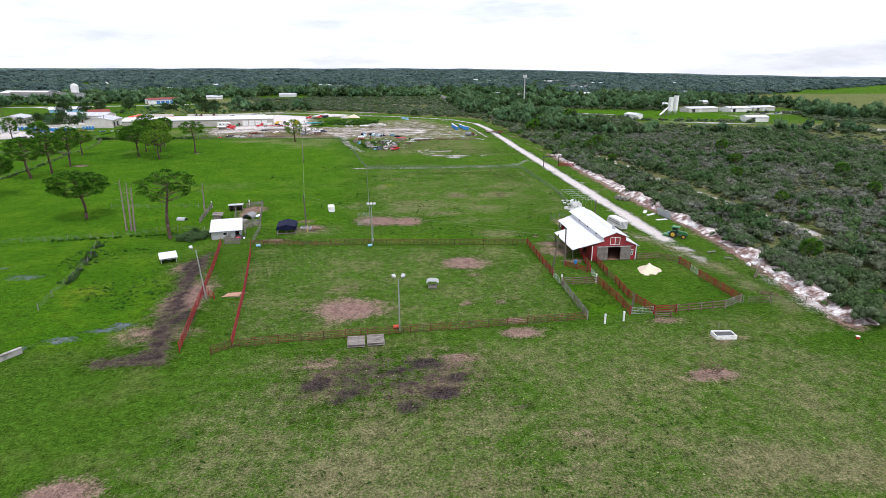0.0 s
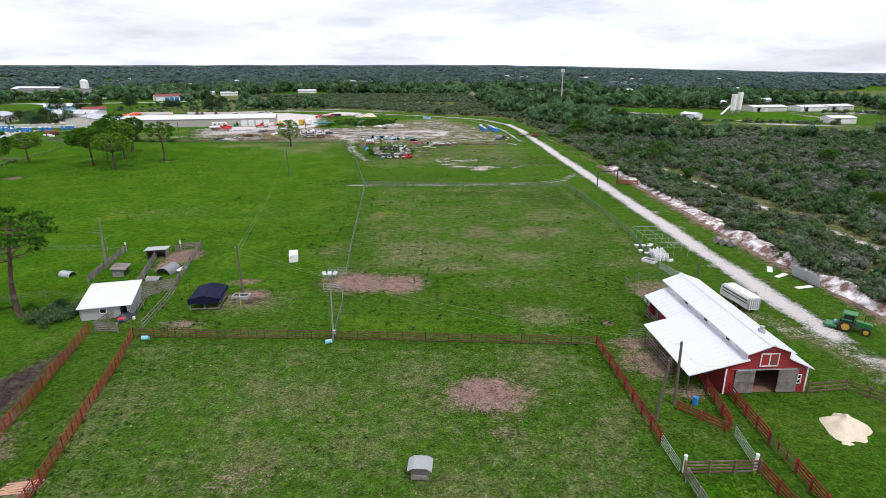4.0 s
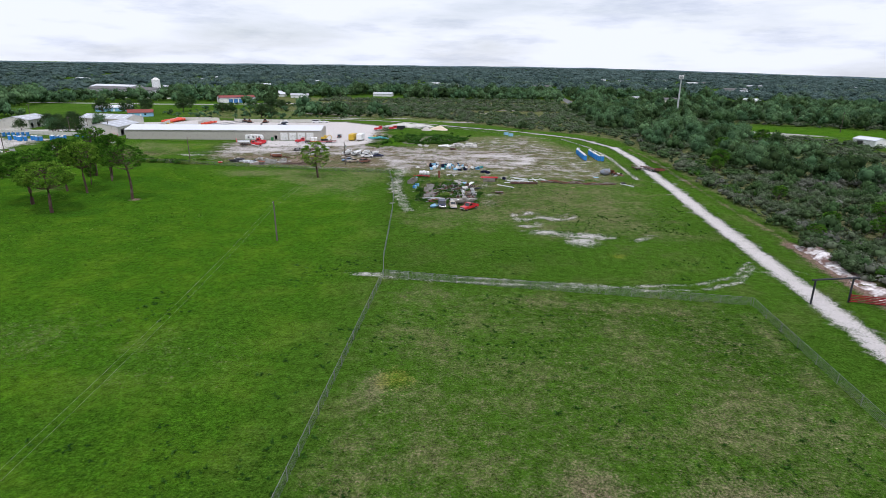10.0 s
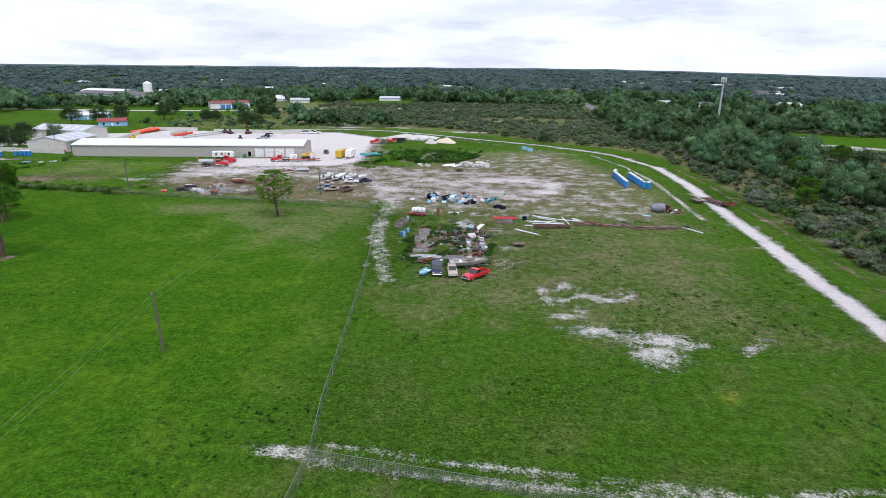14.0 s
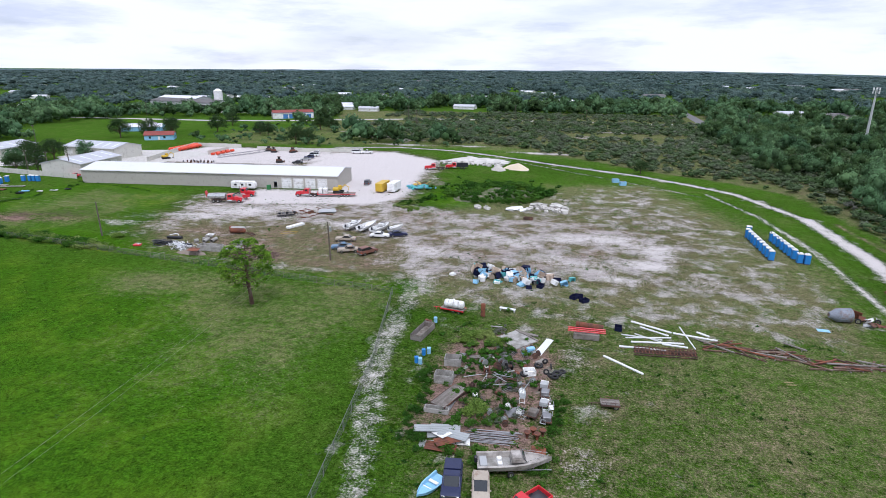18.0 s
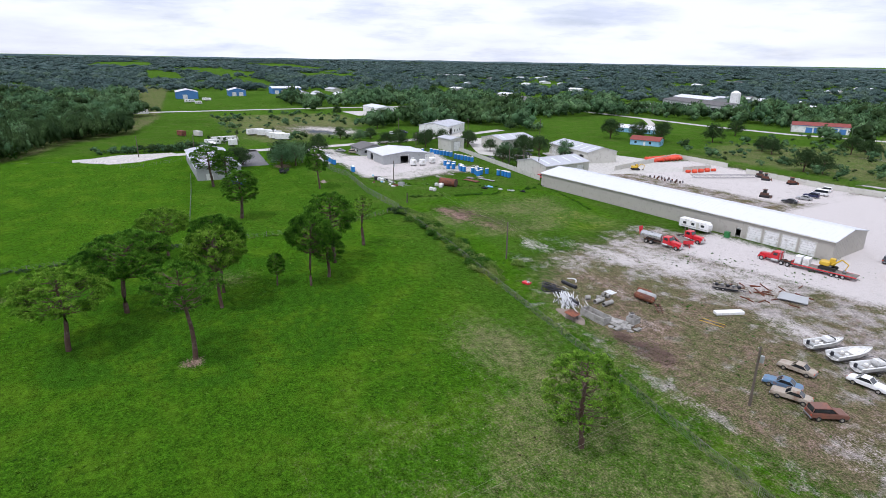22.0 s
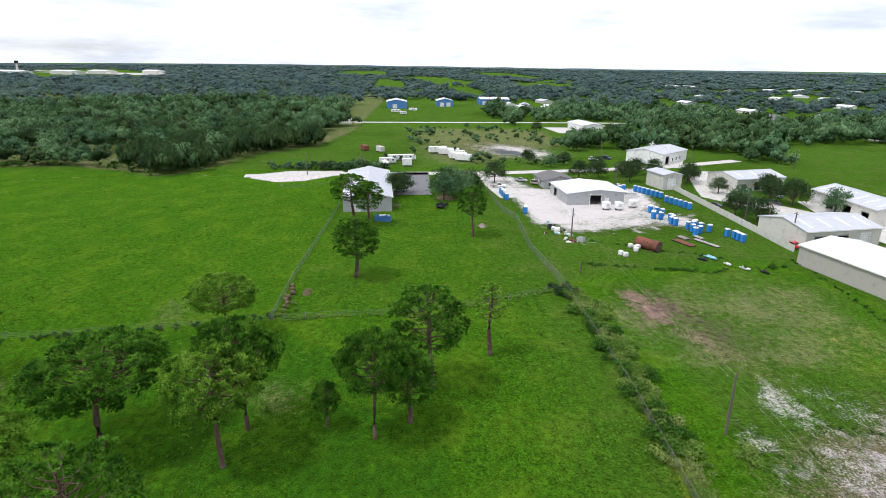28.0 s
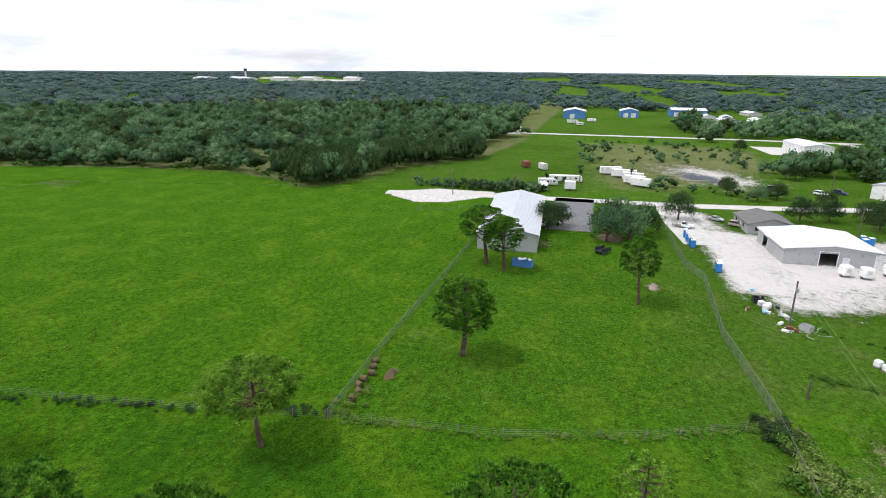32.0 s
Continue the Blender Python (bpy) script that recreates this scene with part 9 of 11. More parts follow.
# ---------------------------------------------------------------- poles, lamps, wires
def lamp_pole(x, y, h, lean, heads, label, turn=0):
    ob = thing("flood_lamp", x, y, 0, turn, label, "flood lamp", "flood lamps")
    tubep("pole", (0, 0, 0), (lean, 0, h), .13, M_GALV if heads else M_POLE, ob, .08, 10)
    tubep("cross_arm", (lean - .45, 0, h), (lean + .45, 0, h), .04, M_STEEL, ob)
    for k in range(heads):
        u = -.5 + k * (1.0 / max(1, heads - 1))
        tubep("bracket", (lean + u, 0, h - .02), (lean + u * 1.25, -.1, h + .45), .035, M_STEEL, ob)
        hd = boxp("lamp_head", (.55, .6, .3), (lean + u * 1.4, -.15, h + .6), M_LAMP, ob, (35, 0, -u * 60), .06)
        boxp("lamp_glass", (.45, .02, .24), (0, -.3, 0), M_WHITE, hd)
    return ob


lp = lamp_pole(-1.6, 81.5, 8.4, 0, 2, "steel flood lamp pole with two square heads")
lp = lamp_pole(-6.4, 125.8, 9.0, .1, 3, "leaning steel flood lamp pole with three heads")
boxp("meter_box", (.4, .3, .6), (.2, -.2, 1.3), M_GALV, lp)
lamp_pole(-34.6, 97.6, 8.8, -.6, 1, "leaning wooden lamp pole by the lane")


def pole(x, y, h, label, lean=0.0, arm=False, m=None, name="utility_pole"):
    ob = thing(name, x, y, 0, 0, label, "utility pole", "utility poles")
    tubep("shaft", (0, 0, 0), (lean, 0, h), .19, m or M_POLE, ob, .13, 8)
    if arm:
        boxp("cross_arm", (1.8, .1, .12), (lean, 0, h - .5), M_POLE, ob)
        for u in (-.8, 0, .8):
            tubep("insulator", (lean + u, 0, h - .45), (lean + u, 0, h - .25), .05, M_GREY, ob, n=6)
    else:
        tubep("insulator", (lean - .14, 0, h - .3), (lean - .3, 0, h - .25), .04, M_GREY, ob, n=6)
    return ob


W = "wooden utility pole standing in the pasture"
POLES = [(29.4, 106.0, 7.2), (32.6, 108.6, 7.6), (-23.0, 142.6, 8.2), (-36.8, 246.1, 8.5), (-109.0, 342.8, 8.5), (-47.5, 341.2, 8.5), (-191.4, 348.4, 8.3)]
for x, y, h in POLES:
    p = pole(x, y, h, W, (.8 if x == 29.4 else -.15))
    if x in (-47.5, -191.4):
        tubep("transformer", (.35, 0, h - 2.0), (.35, 0, h - 1.1), .25, M_GALV, p, n=12)
for x, y, h, l in [(50.8, 141.4, 5.5, "thin dark pole behind the barn"), (36.4, 84.6, 3.4, "leaning wooden post by the gate"), (-165.6, 342.6, 3, "wooden stub post by the fence")]:
    pole(x, y, h, l, .1, name="post")
for x, y, h in [(-256, 385, 9), (-206, 405, 9), (-196.5, 405.5, 8.5), (-184.8, 404.5, 8.5), (-283, 268, 9), (-280.5, 290, 9), (-320, 402, 9), (-306, 440, 9), (-420, 470, 10), (-293, 482, 9), (-360, 640, 11), (-250, 652, 11), (-140, 668, 11),
                (-5, 655, 12), (95, 642, 12), (-60, 690, 12), (210, 500, 12), (290, 470, 12), (330, 440, 12), (250, 350, 10), (-118, 620, 12)]:
    pole(x, y, h, "wooden utility pole with a cross arm", 0, True)


def cable(a, b, sag=.9, r=.009):
    """A hanging wire between two places."""
    a, b = Vector(a), Vector(b)
    pts = [a.lerp(b, i / 14) - Vector((0, 0, sag * 4 * (i / 14) * (1 - i / 14))) for i in range(15)]
    v, f = limb_mesh([[(p[:], r) for p in pts]], 4)
    return tagged(new("power_cable", mesh_tris("power_cable", v, f, M_CABLE)), "thin pale power cable between poles", "cable", "power cables")


for a, b in [((29.4 + .8, 106, 7), (-23, 142.6, 8)), ((32.6, 108.6, 7.3), (-23, 142.6, 7.0)), ((-23, 142.6, 8), (-36.8, 246.1, 8.3)), ((-23, 142.6, 7.2), (-36.8, 246.1, 7.4)), ((-36.8, 246.1, 8.3), (-47.5, 341.2, 8.3)), ((-36.8, 246.1, 7.4), (-47.5, 341.2, 7.4)),
             ((-47.5, 341.2, 8.3), (-109.0, 342.8, 8.3)), ((-47.5, 341.2, 7.4), (-109.0, 342.8, 7.4)), ((-109.0, 342.8, 8.3), (-191.4, 348.4, 8.1)), ((-109.0, 342.8, 7.4), (-191.4, 348.4, 7.2)), ((32.6, 108.6, 6.6), (39.0, 110.2, 4.2))]:
    cable(a, b, 1.2)
ms = thing("radio_mast", 139, 584, 0, 0, "tall pale grey monopole mast with antennas", "mast")
tubep("shaft", (0, 0, 0), (0, 0, 30), .75, M_LAMP, ms, .4, 14)
for z in (28.6, 29.8):
    for k in range(6):
        a = k * math.pi / 3
        boxp("antenna", (.3, .5, 1.8), (math.cos(a) * 1.5, math.sin(a) * 1.5, z), M_WHITE, ms, (0, 0, math.degrees(a)))
    tubep("platform", (0, 0, z - .7), (0, 0, z - .6), 1.5, M_STEEL, ms, n=12)
for k, (x, y) in enumerate([(233, 464), (240, 469)]):
    ob = thing("silo", x, y, 0, 0, "tall white cement silo with a ladder", "silo", "silos")
    tubep("shell", (0, 0, 3.5), (0, 0, 14.5 + k), 1.9, M_WHITE, ob, n=18)
    tubep("cone", (0, 0, 1.4), (0, 0, 3.5), .5, M_WHITE, ob, 1.9, 18)
    for q in range(4):
        a = q * math.pi / 2 + .7
        tubep("leg", (math.cos(a) * 1.7, math.sin(a) * 1.7, 0), (math.cos(a) * 1.7, math.sin(a) * 1.7, 4), .12, M_STEEL, ob)
    tubep("ladder", (1.95, 0, 3.5), (1.95, 0, 14.5), .08, M_STEEL, ob)
ob = thing("silo", -364, 742, 0, 0, "white factory silo beside a long shed", "silo", "silos")
tubep("shell", (0, 0, 0), (0, 0, 17), 4.2, M_WHITE, ob, n=18)
tubep("cone", (0, 0, 17), (0, 0, 19), 4.2, M_WHITE, ob, 1.0, 18)
cv = thing("conveyor", 229, 464, 0, 30, "sloping white conveyor at the cement works", "conveyor")
boxp("belt", (16, 1.2, .8), (0, 0, 4.5), M_WHITE, cv, (0, -28, 0))
for u in (-5, 0, 5):
    boxp("leg", (.3, 1.0, 4.4 + u * .5), (u, 0, (4.4 + u * .5) / 2), M_STEEL, cv)

# ---------------------------------------------------------------- heaps, made of lumps
def heap(name, x, y, rx, ry, h, material, label, category, seed=0, rough_=.18):
    r = np.random.default_rng(seed)
    bm = bmesh.new()
    n, m = 26, 9
    rings = []
    for i in range(m + 1):
        u = i / m
        row = []
        for k in range(n):
            a = 2 * math.pi * k / n
            w = 1 + .22 * math.sin(a * 2 + seed) + .12 * math.sin(a * 5 + seed * 2)
            z = h * max(0, (1 - u ** 1.25)) * (1 + rough_ * noise.noise((math.cos(a) * u * 3 + seed, math.sin(a) * u * 3, 1.7))) if i < m else -.05
            row.append(bm.verts.new((math.cos(a) * rx * u * w, math.sin(a) * ry * u * w, z)))
            if i == 0:
                break
        rings.append(row)
    for k in range(n):
        bm.faces.new((rings[0][0], rings[1][k], rings[1][(k + 1) % n]))
    for i in range(1, m):
        for k in range(n):
            bm.faces.new((rings[i][k], rings[i + 1][k], rings[i + 1][(k + 1) % n], rings[i][(k + 1) % n]))
    bmesh.ops.recalc_face_normals(bm, faces=bm.faces)
    ob = new(name, mesh_of(bm, name, material, True))
    ob.location = (x, y, 0)
    return tagged(ob, label, category)


heap("sand_pile", 48.2, 103.6, 2.0, 2.8, 1.3, M_SAND, "pale yellow sand pile in the horse pen", "sand pile", 1, .35)
heap("sand_pile", 46.6, 101.2, .5, .4, .2, M_SAND, "small spill of pale sand", "sand pile", 2)
heap("gravel_mound", -26, 468, 5, 4, 2.4, M_SAND, "pale gravel pile behind the yard", "gravel pile", 3)
heap("gravel_mound", -33, 464, 3.5, 3, 1.8, M_GRAVEL, "grey gravel pile behind the yard", "gravel pile", 4)
heap("rubble_mound", -46, 482, 18, 5, 1.8, M_RUBBLE, "long mound of broken concrete", "rubble", 5, .9)
heap("earth_mound", -26, 416, 13, 11, 2.0, M_SPOIL, "weedy mound of spoil in the junk yard", "mound", 6, .5)
heap("earth_mound", -49, 428, 4, 3, 1.6, M_SPOIL, "small spoil mound with rusty scrap", "mound", 7, .5)
heap("haystack", -158.2, 285.2, 1.6, 1.1, .8, M_OLDHAY, "small heap of old hay on the lawn", "hay pile", 8)
heap("brushwood", -205, 327, 2.0, 1.0, .6, M_DEAD, "burnt brush pile with rusty scraps", "brush pile", 9, .8)
q = np.stack([rng.normal(-26, 8, 240), rng.normal(416, 6.5, 240)], 1)
s = rng.uniform(.5, 1.4, 240)
scatter("mound_growth", BUSH_FINE, q, s, s * 1.0, 1.1, L_LUSH, "bright green vines over the spoil mound", "weeds")
q = np.stack([rng.normal(-6.5, 3.2, 120), rng.normal(303, 9, 120)], 1)
s = rng.uniform(.3, .9, 120)
scatter("junk_weeds", BUSH_FINE, q, s, s * .8, .5, L_LUSH, "weeds growing through the junk", "weeds")


def lumps(n, x0, y0, x1, y1, s0, s1, material, label, name, category, seed, flat=.6, group="rubble blocks"):
    """Broken pieces, each an uneven block of its own."""
    r = np.random.default_rng(seed)
    shapes = []
    for k in range(4):
        bm = bmesh.new()
        bmesh.ops.create_cube(bm, size=1)
        for v in bm.verts:
            v.co += Vector(r.normal(size=3) * .14)
        bmesh.ops.bevel(bm, geom=bm.edges[:], offset=.07, segments=1, affect="EDGES")
        shapes.append(mesh_of(bm, name, material))
    for i in range(n):
        s = r.uniform(s0, s1)
        ob = new(name, shapes[i % 4])
        z = s * flat * .42
        ob.matrix_basis = pose(r.uniform(x0, x1), r.uniform(y0, y1), z, *(r.uniform(-12, 12, 2)), r.uniform(0, 360)) @ Matrix.Diagonal((s, s * r.uniform(.6, 1), s * flat, 1))
        tagged(ob, label, category, group)


lumps(46, -13, 397, -1.5, 404.5, .5, 1.9, M_RUBBLE, "broken pale concrete lump", "concrete_lump", "rubble", 1)
lumps(18, -18, 396, -13.5, 399, .6, 2.2, M_WHITE, "flat white broken slab", "concrete_lump", "rubble", 2, .3)
lumps(12, -29, 395.5, -24, 399, .5, 1.4, M_RUBBLE, "broken pale concrete lump", "concrete_lump", "rubble", 3)
lumps(60, -62, 470, -32, 478, .6, 1.7, M_RUBBLE, "broken pale concrete lump", "concrete_lump", "rubble", 4)
lumps(16, -73, 340.5, -69, 344, .4, 1.3, M_CONC, "grey slab fragment in the grass", "concrete_lump", "rubble", 5, .35)
lumps(22, 40, 333, 42, 334, .1, .2, M_GRAVEL, "stone by the tank", "stone", "stone", 6)
lumps(26, 69, 82, 72.5, 106, .35, .9, M_WHITE, "white sand clod on the bank", "sand_clod", "clod", 7, .5, "bank clods")

# ---------------------------------------------------------------- farm things
def trough(x, y, turn, n, w, h, label, material=M_WHITE):
    ob = thing("water_trough", x, y, 0, turn, label, "trough", "water troughs")
    for s in (-1, 1):
        boxp("long_side", (n, .14, h), (0, s * (w / 2 - .07), h / 2), material, ob, bevel=.03)
        boxp("short_side", (.14, w - .28, h), (s * (n / 2 - .07), 0, h / 2), material, ob, bevel=.03)
    boxp("base", (n - .2, w - .2, .1), (0, 0, .06), M_CONC, ob)
    boxp("water", (n - .3, w - .3, .04), (0, 0, h * .72), M_WATER, ob)
    return ob


t1 = trough(46.3, 74.6, -4, 3.1, 1.9, .62, "white concrete water trough with dark water")
tubep("float_pipe", (-.6, .5, 0), (-.6, .5, 2.4), .03, M_STEEL, t1)
trough(-22.9, 141.2, -8, 2.6, 1.5, .55, "grey concrete water trough beside a pole", M_CONC)
trough(48.4, 154.8, -52, 2.5, 1.4, .55, "white water trough by the fence")
st = thing("stake", -22.2, 138.4, 0, 0, "thin yellow wooden stake", "stake")
tubep("shaft", (0, 0, 0), (0, 0, 2.0), .04, M_SIGN, st)
bx = thing("storage_box", -18.2, 159.4, 0, 100, "white steel storage box alone in the field", "box")
boxp("body", (3.2, 1.6, 1.35), (0, 0, .7), M_WHITE, bx, bevel=.04)
boxp("lid", (3.26, 1.66, .06), (0, 0, 1.4), M_WHITE, bx)
for s in (-1, 1):
    boxp("skid", (3.2, .12, .1), (0, s * .6, .05), M_GREYWOOD, bx)


def deck_stack(x, y, turn, label):
    """A stack of timber platforms with slatted tops."""
    ob = thing("timber_platform", x, y, 0, turn, label, "platform", "timber platforms")
    for lv in range(2):
        for u in (-1.1, 0, 1.1):
            boxp("bearer", (.12, 2.7, .14), (u, 0, .08 + lv * .34), M_GREYWOOD, ob)
        for k in range(11):
            boxp("slat", (2.5, .22, .05), (0, -1.3 + k * .26, .18 + lv * .34), M_GREYWOOD, ob)
    return ob


deck_stack(-8.0, 77.9, 2, "stacked weathered grey timber platforms on bare earth")
deck_stack(-5.2, 78.2, 3, "stacked weathered grey timber platforms on bare earth")
fd = thing("cattle_feeder", 4.9, 98.6, 0, -6, "roofed grey mineral feeder in the paddock", "feeder")
boxp("tub", (1.6, 1.2, .5), (0, 0, .35), M_GREYWOOD, fd, bevel=.04)
for s in (-1, 1):
    for u in (-.75, .75):
        boxp("post", (.08, .08, 1.3), (u, s * .55, .65), M_GREYWOOD, fd)
part("roof", add_prism(bmesh.new(), [(-1.1, 1.25), (-.6, 1.55), (.6, 1.55), (1.1, 1.25), (1.1, 1.31), (.6, 1.61), (-.6, 1.61), (-1.1, 1.31)], -.9, .9), M_GALV, fd)


def hay_ring(x, y, label, material):
    ob = thing("hay_ring", x, y, 0, 20, label, "hay ring", "hay rings")
    for z, r in ((.35, 1.0), (.8, 1.35), (1.25, 1.7)):
        for k in range(8):
            a, b = 2 * math.pi * k / 8, 2 * math.pi * (k + 1) / 8
            tubep("hoop_bar", (r * math.cos(a), r * math.sin(a), z), (r * math.cos(b), r * math.sin(b), z), .03, material, ob, n=5)
    for k in range(8):
        a = 2 * math.pi * k / 8
        tubep("stay", (.9 * math.cos(a), .9 * math.sin(a), .3), (1.75 * math.cos(a), 1.75 * math.sin(a), 1.35), .03, material, ob, n=5)
        if k % 2:
            tubep("leg", (.95 * math.cos(a), .95 * math.sin(a), .35), (1.6 * math.cos(a), 1.6 * math.sin(a), 0), .04, M_GREYWOOD, ob, n=5)
    return ob


hay_ring(38.8, 65.0, "rusty hay ring on trampled dirt", M_DKRUST)
hay_ring(32.2, 172.4, "rusty hay ring on worn grass", M_DKRUST)


def drum(x, y, material, label, lying=None, z=0.0, r=.29, h=.88):
    ob = thing("drum", x, y, z, 0 if lying is None else lying, label, "drum", "drums")
    a, b = ((0, 0, 0), (0, 0, h)) if lying is None else ((-h / 2, 0, r), (h / 2, 0, r))
    tubep("shell", a, b, r, material, ob, n=16)
    for f in (.02, .35, .65, .98):
        p, d = Vector(a).lerp(Vector(b), f), (Vector(b) - Vector(a)).normalized() * .02
        tubep("hoop", p - d, p + d, r + .012, material, ob, n=16)
    return ob


drum(-2.1, 82.4, M_ORANGE, "orange and white drum lying by the fence", 10)
drum(-31.6, 127.2, M_SKYBL, "blue plastic drum lying by the fence", 0)
drum(34.9, 108.6, M_BLUE, "bright blue plastic drum by the barn")
drum(-6.9, 124.9, M_SKYBL, "pale blue drum under the lamp pole", 20)
drum(52.3, 154.6, M_WHITE, "white drum lying by the cages", 15)
for i, (x, y, m) in enumerate([(-16.2, 304.0, M_BLUE), (-15.6, 303.8, M_SKYBL), (-15.9, 306.4, M_BLUE), (-15.3, 307.0, M_SKYBL), (-17.3, 317.4, M_SKYBL), (-18.4, 316.2, M_RUST), (-17.8, 316.0, M_RUST)]):
    drum(x, y, m, "blue plastic drum in the grass" if m is not M_RUST else "rusty steel drum in the grass")
for k in range(7):
    ob = thing("plank", -30.6 + k * .1, 98.2 + k * .24, .03 * (k % 3), 12 + (k % 3 - 1) * 5, "weathered orange-brown plank lying in the lane", "plank", "lane planks")
    boxp("board", (3.0 - .2 * (k % 3), .2, .06), (0, 0, .05), M_LANEPLANK, ob)
wb = thing("hoarding", 70.8, 143.6, 0, 97, "pale grey panel wall propped at the scrub's edge", "panel")
for k in range(5):
    boxp("board", (1.22, .06, 2.1), (-2.5 + k * 1.23, 0, 1.0), M_PALEROOF, wb, (-14, 0, 0))
for k in range(3):
    tubep("prop", (-2.4 + k * 2.4, -1.2, 0), (-2.4 + k * 2.4, -.1, 1.4), .05, M_GREYWOOD, wb)
for x, y, t in [(68.6, 146.5, 30), (69.0, 141.0, 12), (68.4, 149.6, 60)]:
    ob = thing("board", x, y, 0, t, "pale loose board lying in the grass", "board", "loose boards")
    boxp("plank", (3.2, .9, .06), (0, 0, .04), M_PIPEWHITE, ob)
for x, y, t, l in [(66.4, 112.6, 10, "rough timber bench by the scrub"), (67.6, 108.2, -30, "rough timber bench by the scrub")]:
    b = thing("bench", x, y, 0, t, l, "bench", "benches")
    boxp("seat", (1.8, .5, .07), (0, 0, .45), M_GREYWOOD, b)
    for u in (-.7, .7):
        boxp("leg", (.08, .45, .45), (u, 0, .22), M_GREYWOOD, b)
sk = thing("pipe_rack", 63.6, 89.2, 0, -30, "dark iron rack lying by the gate", "rack")
for u in (-.5, 0, .5):
    tubep("bar", (-1.4, u, .35), (1.4, u, .35), .05, M_DKRUST, sk)
for u in (-1.2, 1.2):
    tubep("leg", (u, -.5, .35), (u, .5, .35), .05, M_DKRUST, sk)
    tubep("foot", (u, 0, 0), (u, 0, .35), .05, M_DKRUST, sk)
bk = thing("bucket", 65.7, 72.0, 0, 0, "orange bucket on the grass", "bucket")
tubep("shell", (0, 0, 0), (0, 0, .4), .22, M_ORANGE, bk, .28, 14)
tubep("lid", (0, 0, .4), (0, 0, .44), .3, M_WHITE, bk, n=14)
cb = thing("headwall", -55.6, 78.0, 0, 58, "pale concrete culvert headwall in the wet ditch", "headwall")
boxp("wall", (4.2, .4, .8), (0, 0, .4), M_CONC, cb, bevel=.04)
boxp("cap", (4.3, .55, .12), (0, 0, .85), M_CONC, cb, bevel=.03)
for x, y in [(32.2, 80.2), (28.9, 79.6)]:
    p = thing("gate_post", x + 1.5, y + 1.2, 0, 0, "stout white gate post in tall weeds", "post", "white posts")
    boxp("shaft", (.25, .25, 1.6), (0, 0, .8), M_WHITE, p, bevel=.03)
    boxp("cap", (.3, .3, .06), (0, 0, 1.62), M_WHITE, p)
for x, y in [(28.7, 97.9), (35.2, 97.7), (-52.2, 166.1), (-42, 167)]:
    p = thing("gate_post", x, y, 0, 0, "stout white gate post beside a fence", "post", "white posts")
    boxp("shaft", (.24, .24, 1.9), (0, 0, .95), M_WHITE, p, bevel=.03)
    boxp("cap", (.28, .28, .06), (0, 0, 1.92), M_WHITE, p)
rs = thing("red_stand", -37.2, 132.6, 0, 20, "small red metal stand by the goat barn", "stand")
boxp("top", (1.0, .7, .05), (0, 0, .8), M_TRUCKRED, rs)
for u in (-.4, .4):
    for v in (-.25, .25):
        tubep("leg", (u, v, 0), (u, v, .8), .03, M_STEEL, rs, n=5)

# round bales at the scrub's edge
for x, y in [(67.0, 165.6), (67.6, 164.2), (68.6, 163.0), (69.8, 164.4)]:
    ob = thing("hay_bale", x, y, 0, 25, "old grey round hay bale", "hay bale", "round bales")
    tubep("roll", (-.6, 0, .68), (.6, 0, .68), .68, M_GREYHAY, ob, n=18)
    for u in (-.4, 0, .4):
        tubep("twine", (u - .01, 0, .68), (u + .01, 0, .68), .69, M_STRAW, ob, n=18)
# brown rolls stand in for the row of brush along the lawn fence
for k in range(7):
    ob = thing("hay_bale", -150.2 - k * 1.75, 282.2 + math.sin(k * 1.9) * .35, 0, 8 + k * 24, "dark brown roll standing in for brush along the lawn fence", "hay bale", "fence bales")
    tubep("roll", (-.5, 0, .4), (.5, 0, .4), .44, M_OLDHAY, ob, n=14)

# the pipe frame with white garden figures
fr = thing("shade_frame", 51.4, 157.6, 0, 0, "low pale pipe frame of an open greenhouse", "frame")
for v in range(6):
    y = v * 2.9
    tubep("hoop_bar", (0, y, 1.9), (5.6, y, 1.9), .03, M_GALV, fr, n=5)
    for u in (0, 2.8, 5.6):
        tubep("post", (u, y, 0), (u, y, 1.9), .03, M_GALV, fr, n=5)
for u in (0, 5.6):
    tubep("eave_bar", (u, 0, 1.9), (u, 14.5, 1.9), .03, M_GALV, fr, n=5)
tubep("eave_bar", (2.8, 0, 1.9), (2.8, 14.5, 1.9), .03, M_GALV, fr, n=5)
bm = bmesh.new()
for z, r0, r1 in ((0, .28, .24), (.25, .2, .3), (.55, .3, .22), (.8, .16, .2), (1.0, .2, .06)):
    add_tube(bm, (0, 0, z), (0, 0, z + .27), r0, r1, 8)
urn = mesh_of(bm, "garden_urn", M_GEL)
for i in range(6):
    for k in range(4):
        ob = new("garden_urn", urn)
        ob.matrix_basis = pose(49.9 + k * .75 + i * .1, 155.4 + i * .85 + k * .1, 0, 0, 0, i * 40 + k * 70) @ Matrix.Scale(random.uniform(.85, 1.15), 4)
        tagged(ob, "white moulded garden urn on the ground", "urn", "garden urns")
